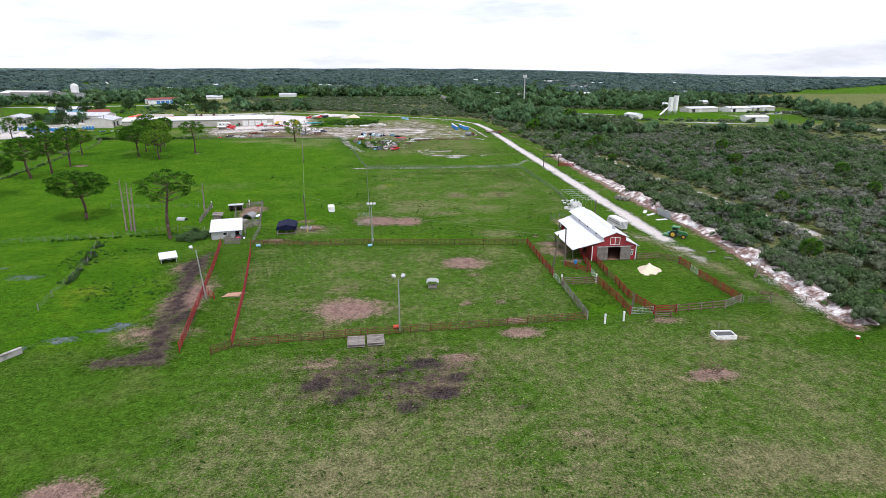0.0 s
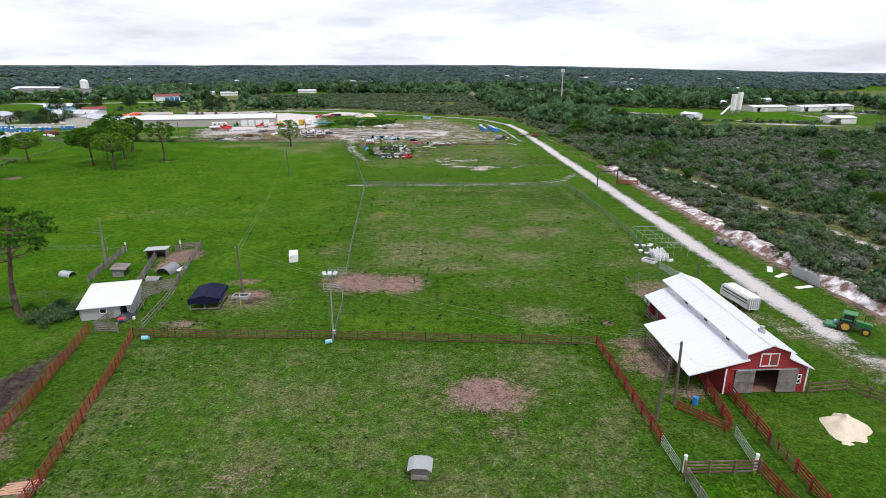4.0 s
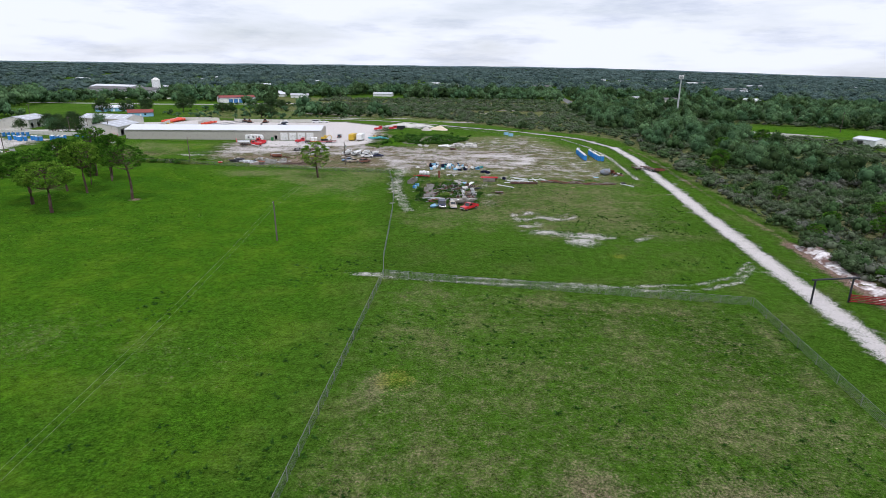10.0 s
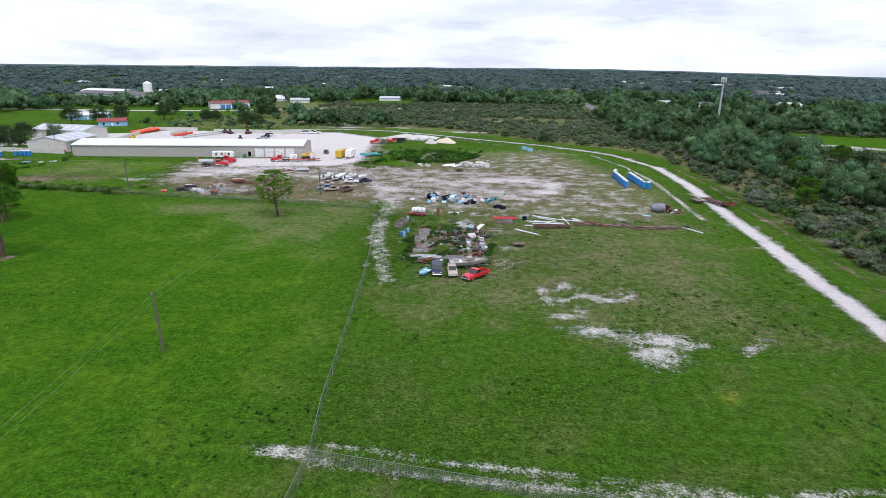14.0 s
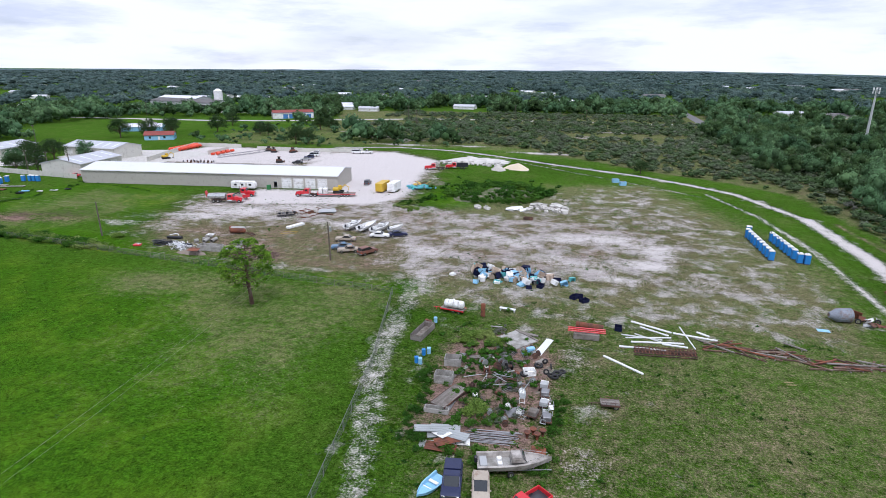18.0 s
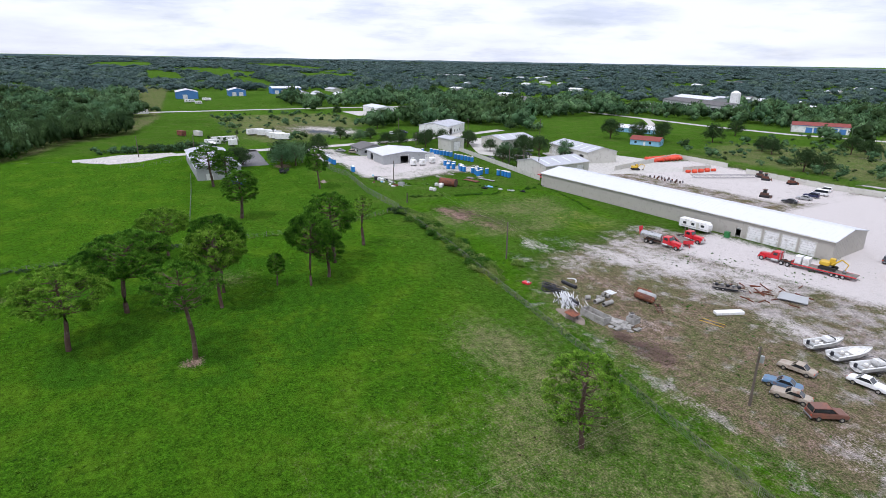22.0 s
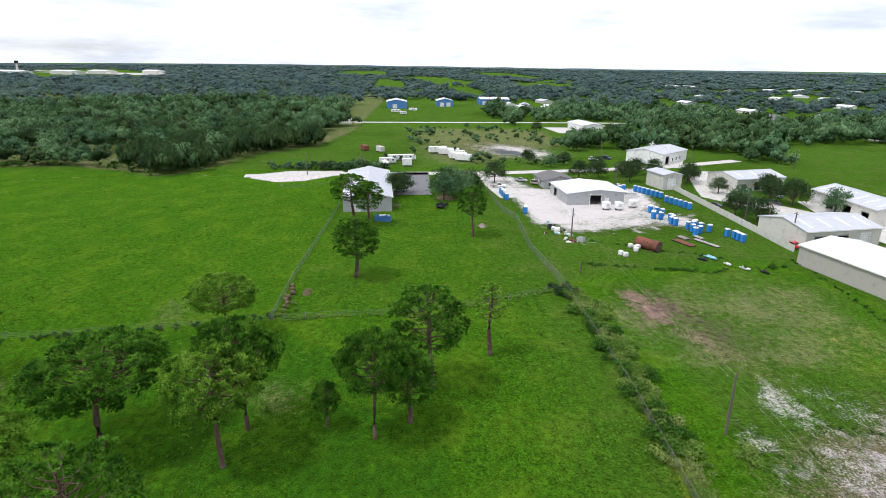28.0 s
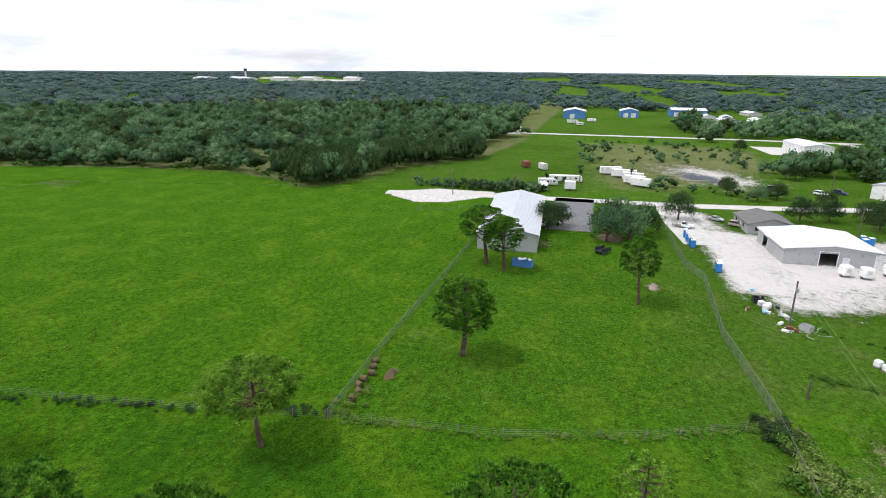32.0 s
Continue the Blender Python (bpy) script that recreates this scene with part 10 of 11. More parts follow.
for i, (x, y) in enumerate([(50.6, 163.4), (51.6, 163.0), (52.4, 164.0), (49.3, 163.6), (48.8, 160.2), (49.4, 158.6)]):
    ob = thing("garden_basin", x, y, 0, i * 50, "white moulded garden basin", "basin", "garden basins")
    tubep("bowl", (0, 0, .15), (0, 0, .55), .25, M_GEL, ob, .5, 12)
    tubep("foot", (0, 0, 0), (0, 0, .16), .22, M_GEL, ob, n=10)
# stray farm junk round the goat barn
for i, (x, y, m, l) in enumerate([(-37.6, 134.4, M_BLACKPL, "dark tarpaulin heap by the goat barn"), (-36.2, 134.0, M_WHITE, "white bucket by the goat barn")]):
    if i == 0:
        heap("tarpaulin", x, y, 1.3, 1.5, .9, m, l, "tarpaulin", 12, .5)
    else:
        drum(x, y, m, l, None, 0, .2, .35)

# ---------------------------------------------------------------- portable toilets and yard stores
def toilet(name="portable_toilet"):
    ob = thing(name, 0, 0, 0, 0, "blue plastic portable toilet with a white roof", "portable toilet", "portable toilets")
    part("cabin", add_box(bmesh.new(), (0, 0, 1.08), (1.08, 1.08, 2.0), bevel=.05), M_BLUE, ob)
    boxp("base", (1.14, 1.14, .12), (0, 0, .06), M_BLACKPL, ob)
    part("roof", add_prism(bmesh.new(), [(-.58, 2.06), (.58, 2.06), (.45, 2.24), (0, 2.32), (-.45, 2.24)], -.58, .58), M_WHITE, ob)
    dr = boxp("door", (.05, .78, 1.75), (.555, 0, 1.02), M_BLUE, ob)
    tubep("vent_pipe", (-.4, -.4, 2.1), (-.4, -.4, 2.6), .05, M_BLACKPL, ob, n=6)
    return ob


first_toilet = toilet()
spots = []
for i in range(9):
    spots.append((42.6 + i * .12, 385 - i * 2.2, 180))
    if i < 7:
        spots.append((47.4 + i * .2, 383.0 - i * 2.2, 0))
spots += [(43.4, 388, 90), (48.9, 367.0, 0), (50.2, 366.6, 0)]
for i in range(7):
    spots.append((-249.2 + i * 1.9, 389.8 + i * .75, 90))
for i in range(6):
    spots.append((-232 + i * 2.0, 393.4 + i * .6, 80))
for x, y in [(-252, 384.6), (-250.6, 386), (-249, 383.8), (-218.5, 381.8), (-216.7, 383), (-214.6, 383.8), (-212.6, 380.2), (-211.2, 379.6), (-210.2, 381.4), (-208.6, 383.6), (-206.8, 383.4), (-205, 382.2), (-203.4, 382.6),
             (-201.6, 387.4), (-200, 386.2), (-198.2, 387.4), (-199.6, 384.4), (-196.8, 384.2), (-195.2, 385.4), (-193.6, 383.4), (-196.4, 388.8), (-192, 391.4), (-190.2, 392.4), (-188.6, 392.6), (-187, 392.8)]:
    spots.append((x, y, (x * 31) % 360 // 90 * 90 + 8))
for i in range(6):
    spots.append((-246.8 + i * 2.0, 340.0 + .15 * (i % 2), 90))
spots += [(-249.8, 340.6, 90), (-218.6, 342.4, 0), (-220.3, 342.6, 0)]
first_toilet.matrix_basis = pose(*spots[0][:2], 0, 0, 0, spots[0][2])
for x, y, t in spots[1:]:
    copy_thing(first_toilet, pose(x, y, 0, 0, 0, t))
ob = thing("tank_trailer", -222.6, 369.2, 0, 10, "white restroom trailer with rounded corners", "trailer", "restroom trailers")
boxp("body", (2.2, 2.2, 2.2), (0, 0, 1.5), M_WHITE, ob, bevel=.25)
boxp("hatch", (.05, .9, .9), (1.11, 0, 1.7), M_CREAM, ob)
for s in (-1, 1):
    wheel(ob, 0, s * .9, .35, .22)
tubep("drawbar", (1.0, 0, .45), (2.2, 0, .4), .06, M_STEEL, ob)
copy_thing(ob, pose(-222.0, 373.0, 0, 0, 0, 8))
ob2 = copy_thing(ob, pose(-225, 378.8, 0, 0, 0, 6))
tk = thing("steel_tank", -182.2, 365.0, 0, 35, "large rusty red steel tank lying in the grass", "tank")
tubep("shell", (-3.0, 0, 1.35), (3.0, 0, 1.35), 1.35, M_RUST, tk, n=22)
for u in (-3.05, 2.95):
    tubep("rim", (u, 0, 1.35), (u + .1, 0, 1.35), 1.4, M_DKRUST, tk, n=22)
boxp("cradle", (.3, 2.0, .3), (-1.6, 0, .12), M_GREYWOOD, tk)
boxp("cradle", (.3, 2.0, .3), (1.6, 0, .12), M_GREYWOOD, tk)
for i, (x, y) in enumerate([(-183.6, 361.2), (-182.2, 362.0), (-180.6, 361.4), (-182.8, 362.9), (-176.8, 357.2), (-178.2, 356.6), (-197.6, 346.2), (-198.8, 347.0), (-199.6, 346.0)]):
    ob = thing("tote_tank", x, y, 0, i * 25, "white plastic tote tank with a wire cage", "tank", "tote tanks")
    boxp("bottle", (1.0, 1.0, .95), (0, 0, .62), M_WHITE, ob, bevel=.1)
    boxp("pallet", (1.15, 1.05, .12), (0, 0, .06), M_GREYWOOD, ob)
    for s in (-1, 1):
        for z in (.4, .8):
            boxp("cage_bar", (1.06, .03, .03), (0, s * .52, z), M_GALV, ob)
for x, y, t, n, w, m, l in [(-186.5, 376.6, 20, 6.2, 2.2, M_RUST, "rusty brown steel deck lying on the grass"), (-190.8, 378.6, 15, 3.4, 1.8, M_GREYWOOD, "grey deck panel lying on the grass"), (-186, 382.4, 20, 7.6, 1.3, M_CONC, "long grey ramp lying on the grass"), (-191, 383, 10, 3.0, 1.5, M_CONC, "grey deck panel lying on the grass")]:
    ob = thing("deck_panel", x, y, 0, t, l, "deck", "deck panels")
    k = int(w / .3)
    for i in range(k):
        boxp("plank", (n, w / k - .02, .08), (0, -w / 2 + (i + .5) * w / k, .3), m, ob)
    for u in (-n / 2 + .2, 0, n / 2 - .2):
        boxp("bearer", (.14, w, .26), (u, 0, .13), M_DKRUST, ob)
for x, y, t, n, l, m in [(-174.4, 377.2, 15, 3.4, "pale blue-grey boat hull in the grass", M_SKYBL), (-173.2, 374.6, 25, 2.4, "dark plastic trough in the grass", M_BLACKPL), (-166.6, 381, 20, 2.6, "pale plastic shell in the grass", M_WHITE), (-164, 384, 10, 2.2, "dark plastic shell in the grass", M_BLACKPL), (-169.6, 378.6, 10, 2.0, "pale plastic shell in the grass", M_WHITE)]:
    ob = thing("plastic_shell", x, y, 0, t, l, "shell", "plastic shells")
    hull("shell", n, n * .45, .45, m, ob, .02)
# cream block wall behind the toilets
bw = thing("block_wall", -275.5, 407.2, 0, 0, "cream concrete panel wall with posts", "wall")
a, b = Vector((0, 0)), Vector((97.5, -6.6))
nw = 32
for i in range(nw):
    p, q = a.lerp(b, i / nw), a.lerp(b, (i + 1) / nw)
    t = math.degrees(math.atan2(b.y - a.y, b.x - a.x))
    boxp("panel", (3.0, .1, 1.8), ((p.x + q.x) / 2, (p.y + q.y) / 2, .9), M_CREAM, bw, (0, 0, t))
    boxp("pier", (.3, .26, 2.0), (p.x, p.y, 1.0), M_CREAM, bw, (0, 0, t))
# storage yard walls, drums of orange pipe and plant
for pts, l in [([(-183, 441), (-197.5, 490)], "cream panel wall of the storage yard"), ([(-197.5, 490), (-168, 492)], "cream panel wall of the storage yard"), ([(-158, 487), (-128, 488), (-105, 495)], "cream panel wall of the storage yard"), ([(-171, 466), (-170, 482)], "grey block bay of the storage yard")]:
    for p, q in zip(pts, pts[1:]):
        p, q = Vector(p), Vector(q)
        ob = thing("yard_wall", p.x, p.y, 0, math.degrees(math.atan2(q.y - p.y, q.x - p.x)), l, "wall", "yard walls")
        n = int((q - p).length / 3)
        for i in range(n):
            boxp("panel", (2.95, .14, 1.9), (1.5 + i * 3, 0, .95), M_CREAM, ob)
            boxp("pier", (.34, .3, 2.05), (i * 3, 0, 1.02), M_CREAM, ob)
for i in range(17):
    x, y = (-196 + (i % 2) * 3.2, 472 + (i // 2) * 2.2) if i < 17 else (0, 0)
    ob = thing("float_drum", x, y, 0, 10 + (i * 37) % 30, "big orange-red dredge float drum", "drum", "orange floats")
    tubep("shell", (-1.3, 0, .9), (1.3, 0, .9), .85, M_ORANGE, ob, n=16)
    tubep("core", (-1.7, 0, .9), (1.7, 0, .9), .4, M_ORANGE, ob, n=12)
    boxp("chock", (1.6, 1.0, .1), (0, 0, .05), M_DKRUST, ob)
for i in range(8):
    ob = thing("float_drum", -168.4 + (i % 2) * 1.6, 466 + i * 1.8, 0, 80, "small orange-red float drum", "drum", "orange floats")
    tubep("shell", (-.9, 0, .6), (.9, 0, .6), .58, M_ORANGE, ob, n=14)
    tubep("core", (-1.2, 0, .6), (1.2, 0, .6), .28, M_ORANGE, ob, n=10)
for i in range(16):
    drum(-167 + i * .85 + (i % 3) * .3, 444 + (i % 4) * 1.1, M_DKRUST if i % 3 else M_STEEL, "dark steel drum in the storage yard")
ld = thing("conveyor_truss", -155, 470, 0, 68, "grey lattice conveyor lying in the yard", "conveyor")
for z in (.3, 1.3):
    for s in (-.6, .6):
        tubep("chord", (-13, s, z), (13, s, z), .07, M_STEEL, ld)
for i in range(20):
    x = -13 + i * 1.3
    for s in (-.6, .6):
        tubep("lattice", (x, s, .3 if i % 2 else 1.3), (x + 1.3, s, 1.3 if i % 2 else .3), .04, M_STEEL, ld, n=5)
for x, y, t, m, l in [(-127, 455, 20, M_DKRUST, "dark tracked loader in the yard"), (-137, 484, 70, M_RUST, "rusty tracked loader in the yard"), (-146, 482, 30, M_RUST, "rusty machine part in the yard"), (-150.5, 485, 0, M_DKRUST, "dark machine part in the yard")]:
    ob = thing("loader", x, y, 0, t, l, "loader", "yard machines")
    for s in (-1, 1):
        boxp("track", (3.0, .4, .8), (0, s * .8, .4), M_BLACK, ob, bevel=.15)
    boxp("body", (2.4, 1.4, .9), (-.2, 0, 1.1), m, ob, bevel=.1)
    boxp("cab", (1.0, 1.2, 1.1), (-.1, 0, 2.0), M_GLASS, ob, bevel=.08)
    boxp("canopy", (1.3, 1.4, .1), (-.1, 0, 2.6), m, ob)
    boxp("blade", (.15, 2.4, .8), (1.9, 0, .5), m, ob, (0, -10, 0))
    for s in (-1, 1):
        tubep("push_arm", (.3, s * .6, .7), (1.9, s * .6, .5), .08, m, ob)

# ---------------------------------------------------------------- junk by the field fence
jr = np.random.default_rng(42)
pp = thing("pipe_pile", -84.6, 340.6, 0, 0, "tangled pile of white plastic pipe", "pipe pile")
for i in range(130):
    c = jr.normal(size=2) * (1.9, 1.3)
    c = np.array([c[0] - c[1] * .3, c[1] - c[0] * .35])
    a, n = jr.normal(-.55, .22), jr.uniform(1.2, 3.2)
    z = max(.06, .85 * (1 - (c[0] / 5.5) ** 2 - (c[1] / 3.6) ** 2) * jr.uniform(.2, 1.0))
    d = Vector((math.cos(a), math.sin(a), jr.normal() * .08)) * n / 2
    tubep("pipe", Vector((c[0], c[1], z)) - d, Vector((c[0], c[1], z)) + d, .05 if i % 4 else .085, M_PIPEWHITE if i % 7 else M_STEEL, pp, n=6)
hz = thing("hose_coil", -90.0, 341.2, 0, 0, "heap of black corrugated hose", "hose")
for i in range(12):
    cx, cy, r = jr.normal() * .8, jr.normal() * .6, jr.uniform(.8, 1.5)
    v, f = limb_mesh([[((cx + r * math.cos(k * .42), cy + r * .8 * math.sin(k * .42), .15 + i * .06 + .1 * math.sin(k)), .09) for k in range(16)]], 6)
    part("coil", mesh_tris("coil", v, f, M_BLACKPL), None, hz)
for x, y, t, n, r, l in [(-90.4, 345.6, 8, 3.6, .35, "black drainage pipe lying on the ground"), (-83.2, 341.0, -5, 2.2, .42, "black drainage pipe on a pipe pile")]:
    ob = thing("drain_pipe", x, y, 0, t, l, "pipe", "drain pipes")
    tubep("shell", (-n / 2, 0, r), (n / 2, 0, r), r, M_BLACKPL, ob, n=14)
    tubep("collar", (n / 2 - .15, 0, r), (n / 2 + .02, 0, r), r + .04, M_BLACKPL, ob, n=14)
ob = thing("junk_tub", -94.8, 338.6, 0, 20, "red and white tub of scrap", "tub")
boxp("tub", (1.6, 1.1, .4), (0, 0, .2), M_TRUCKRED, ob, bevel=.06)
for i in range(6):
    boxp("scrap", (.5, .3, .2), (jr.uniform(-.5, .5), jr.uniform(-.3, .3), .45), M_WHITE if i % 2 else M_STEEL, ob, (jr.uniform(-20, 20), 0, jr.uniform(0, 180)))
sw = thing("pipe_elbow", -92.4, 347.2, 0, 30, "curved white plastic pipe on the ground", "pipe")
v, f = limb_mesh([[((1.4 * math.cos(k * .2), 1.4 * math.sin(k * .2), .15 + .1 * math.sin(k * .4)), .11) for k in range(12)]], 8)
part("bend", mesh_tris("bend", v, f, M_PIPEWHITE, True), None, sw)
for i, (x, y, t, n) in enumerate([(-81.6, 345.6, 100, 2.4), (-80.0, 346.2, 100, 2.4), (-83.6, 344.6, 60, .9), (-82.6, 346.4, 60, .9), (-83.4, 348.2, 20, .6), (-82.6, 348.6, 20, .6)]):
    ob = thing("concrete_pipe", x, y, 0, t, "grey concrete pipe section", "pipe", "concrete pipes")
    bm = bmesh.new()
    r0, r1 = .42, .33
    prof = [(r0 * math.cos(k * math.pi / 8), r0 * math.sin(k * math.pi / 8)) for k in range(16)]
    inn = [(r1 * math.cos(k * math.pi / 8), r1 * math.sin(k * math.pi / 8)) for k in range(16)]
    rows = [[bm.verts.new((u, p[0], p[1] + r0)) for p in pr] for u, pr in ((-n / 2, prof), (n / 2, prof), (n / 2, inn), (-n / 2, inn))]
    for a_, b_ in zip(rows, rows[1:] + rows[:1]):
        for k in range(16):
            bm.faces.new((a_[k], a_[(k + 1) % 16], b_[(k + 1) % 16], b_[k]))
    bmesh.ops.recalc_face_normals(bm, faces=bm.faces)
    part("shell", bm, M_CONC, ob)


def open_box(name, x, y, t, n, w, h, m, label, category, wall=.12):
    ob = thing(name, x, y, 0, t, label, category, "open boxes")
    for s in (-1, 1):
        boxp("long_side", (n, wall, h), (0, s * (w - wall) / 2, h / 2), m, ob, bevel=.03)
        boxp("short_side", (wall, w - 2 * wall, h), (s * (n - wall) / 2, 0, h / 2), m, ob, bevel=.03)
    boxp("base", (n - wall, w - wall, .1), (0, 0, .05), m, ob)
    return ob


open_box("concrete_tank", -76.4, 340.3, 6, 5.4, 1.9, 1.3, M_CONC, "long open grey concrete tank", "tank", .15)
open_box("concrete_tank", -72.6, 345.2, 10, 1.7, 1.7, 1.1, M_CONC, "square open concrete box", "tank", .15)
for i, (x, y, z, t) in enumerate([(-73.8, 342.6, .1, 10), (-73.4, 343.2, .22, 20), (-73.0, 341.8, .34, 5), (-73.7, 342.4, .46, 14)]):
    ob = thing("concrete_slab", x, y, 0, t, "grey concrete slab in a stack", "slab", "stacked slabs")
    boxp("slab", (2.4, 1.6, .12), (0, 0, z - .04), M_CONC, ob, (jr.uniform(-2, 2), jr.uniform(-2, 2), 0))
ob = thing("concrete_ring", -74.4, 346.6, 0, 0, "grey concrete well ring", "ring")
tubep("ring", (0, 0, 0), (0, 0, .7), .5, M_CONC, ob, n=16)
# dark cap stands for the shade inside the ring, which is solid
tubep("hollow", (0, 0, .55), (0, 0, .72), .36, M_DARK, ob, n=16)
for x, y, t, m, r, n in [(-78.6, 353.6, 14, M_RUST, .62, 3.4), (-79.4, 355.0, 14, M_GREY, .6, 3.2), (-81.0, 356.0, 18, M_RUST, .5, 2.4)]:
    ob = thing("gas_tank", x, y, 0, t, "rusty red steel tank lying on blocks" if m is M_RUST else "grey steel tank lying on blocks", "tank", "yard tanks")
    tubep("shell", (-n / 2, 0, r + .2), (n / 2, 0, r + .2), r, m, ob, n=18)
    for s in (-1, 1):
        tubep("dome", (s * n / 2, 0, r + .2), (s * (n / 2 + r * .45), 0, r + .2), r, m, ob, r * .5, 18)
        boxp("block", (.25, r * 1.4, .35), (s * n * .3, 0, .17), M_GREYWOOD, ob)
sc = thing("scrap_iron", -74.6, 353.2, 0, -35, "rusty machine frame in the grass", "scrap")
for s in (-.4, .4):
    boxp("beam", (3.6, .14, .16), (0, s, .35), M_RUST, sc)
for u in (-1.4, -.4, .6, 1.5):
    boxp("cross_piece", (.12, 1.2, .14), (u, 0, .5), M_DKRUST, sc, (0, 0, u * 8))
    tubep("leg", (u, .4, 0), (u, .4, .4), .05, M_DKRUST, sc)
ob = thing("stall_gate", -84.4, 350.8, 0, 10, "pale slatted panel lying on the ground", "panel")
for k in range(7):
    boxp("slat", (1.9, .16, .05), (0, -.7 + k * .24, .1), M_PIPEWHITE, ob)
flat_trailer(-76.4, 372.6, 40, 4.6, 2.0, M_BLACKPL, "black utility trailer loaded with small machines", 2, "utility_trailer", .7, z=.6)
for i in range(5):
    ob = thing("engine", -77.6 + i * .8, 371.6 + i * .6, .65, i * 40, "small engine on a trailer", "engine", "small engines")
    boxp("block", (.6, .5, .5), (0, 0, .28), M_STEEL if i % 2 else M_BLACKPL, ob, bevel=.06)
    tubep("flywheel", (-.3, 0, .3), (.3, 0, .3), .2, M_BLACK, ob)
ob = thing("roof_panels", -67.8, 380.4, 0, 25, "stack of grey roof panels by the yard", "panels")
for k in range(4):
    boxp("panel", (4.6, 4.0, .05), (k * .1, -k * .12, .1 + k * .12), M_GREY, ob, (0, 1.5, k * 2))
ob = thing("white_tank", -68.2, 363.4, 0, 70, "long white plastic box beam on the ground", "box")
for k in range(5):
    boxp("section", (1.0, 1.3, .55), (-2.1 + k * 1.05, 0, .3), M_WHITE, ob, bevel=.06)
rack = thing("steel_rack", -66.6, 357.4, 0, 20, "yellow and brown steel frame on the ground", "frame")
for s in (-.6, .6):
    tubep("rail", (-2, s, .2), (2, s, .2), .05, M_YELLOW, rack)
for u in (-1.9, 0, 1.9):
    tubep("rung", (u, -.6, .2), (u, .6, .2), .05, M_RUST, rack)
for i in range(22):
    x, y = -72 + jr.normal() * 3.2, 378 + jr.normal() * 3.0
    ob = thing("steel_beam", x, y, 0, jr.uniform(0, 180), "rusty steel offcut in the weeds", "steel beam", "steel offcuts")
    n = jr.uniform(1.2, 3.6)
    boxp("web", (round(n, 1), .03, .16), (0, 0, .1), M_RUST, ob)
    boxp("flange", (round(n, 1), .12, .025), (0, 0, .19), M_RUST, ob)
    boxp("flange", (round(n, 1), .12, .025), (0, 0, .015), M_RUST, ob)
ob = thing("old_shed", -77.6, 336.2, 0, 10, "collapsed grey timber hut with brush round it", "hut")
for u in (-.8, .8):
    for v in (-.6, .6):
        boxp("post", (.1, .1, 1.3), (u, v, .65), M_GREYWOOD, ob, (4, 3, 0))
boxp("roof", (2.2, 1.8, .06), (0, 0, 1.35), M_RUST, ob, (6, 4, 0))
heap("brushwood", -79, 337.2, 3.0, 1.6, .9, M_DEAD, "tangle of dead brush by the fence", "brush pile", 14, 1.2)

# ---------------------------------------------------------------- the square of junk
def tyre(x, y, label, lying=True, r=.45, z=0.0, t=0):
    bm = bmesh.new()
    n, m = 18, 6
    rows = []
    for i in range(n):
        a = 2 * math.pi * i / n
        row = []
        for k in range(m):
            b = 2 * math.pi * k / m
            q = r * .72 + r * .28 * math.cos(b)
            row.append(bm.verts.new((q * math.cos(a), q * math.sin(a), r * .28 * math.sin(b) + r * .28)))
        rows.append(row)
    for a_, b_ in zip(rows, rows[1:] + rows[:1]):
        for k in range(m):
            bm.faces.new((a_[k], b_[k], b_[(k + 1) % m], a_[(k + 1) % m]))
    bmesh.ops.recalc_face_normals(bm, faces=bm.faces)
    ob = new("tyre", mesh_of(bm, "tyre", M_BLACK, True))
    ob.matrix_basis = pose(x, y, z + (0 if lying else r), 0 if lying else 80, 0, t)
    return tagged(ob, label, "tyre", "old tyres")


for i, (x, y, z) in enumerate([(1.6, 305.6, 0), (2.3, 305.2, 0), (3.0, 305.9, 0), (2.0, 306.6, .25), (3.6, 306.6, 0), (.4, 307.4, 0), (1.2, 308.2, 0), (2.8, 304.6, .2), (-1.2, 304.6, 0)]):
    tyre(x, y, "worn black tyre in the junk", i % 3 > 0, .42 + (i % 3) * .12, z, i * 33)
open_box("old_trailer", -18.0, 312.8, 82, 5.2, 1.8, 1.0, M_GREYWOOD, "old grey wooden trailer box in grass", "trailer box", .08)
open_box("steel_hopper", -11.2, 305.0, 8, 2.3, 1.6, 1.1, M_CONC, "dented pale steel hopper", "hopper", .06)
open_box("steel_hopper", -11.2, 300.2, 4, 2.4, 1.6, 1.2, M_CONC, "rust-stained pale steel hopper", "hopper", .06)
flat_trailer(-9.4, 296.2, 70, 5.2, 2.0, M_DKRUST, "rusted low trailer with scraps", 1, z=.55)
open_box("concrete_trough", -10.2, 293.2, 2, 3.0, .9, .6, M_CONC, "grey concrete trough in weeds", "trough", .1)
for i in range(9):
    ob = thing("sheet_metal", -8.4 + jr.normal() * .9, 288.4 + jr.normal() * 1.6, 0, jr.normal() * 14 + 5, "loose pale metal sheet in a heap", "sheet metal", "metal sheets")
    bm = bmesh.new()
    for k in range(7):
        add_box(bm, (0, -.6 + k * .2, .08 + i * .07 + .02 * (k % 2)), (3.4, .2, .02))
    part("sheet", bm, (M_GALV, M_WHITE, M_GALV, M_RUST)[i % 4], ob, "", pose(0, 0, 0, jr.normal() * 3, jr.normal() * 3, 0))
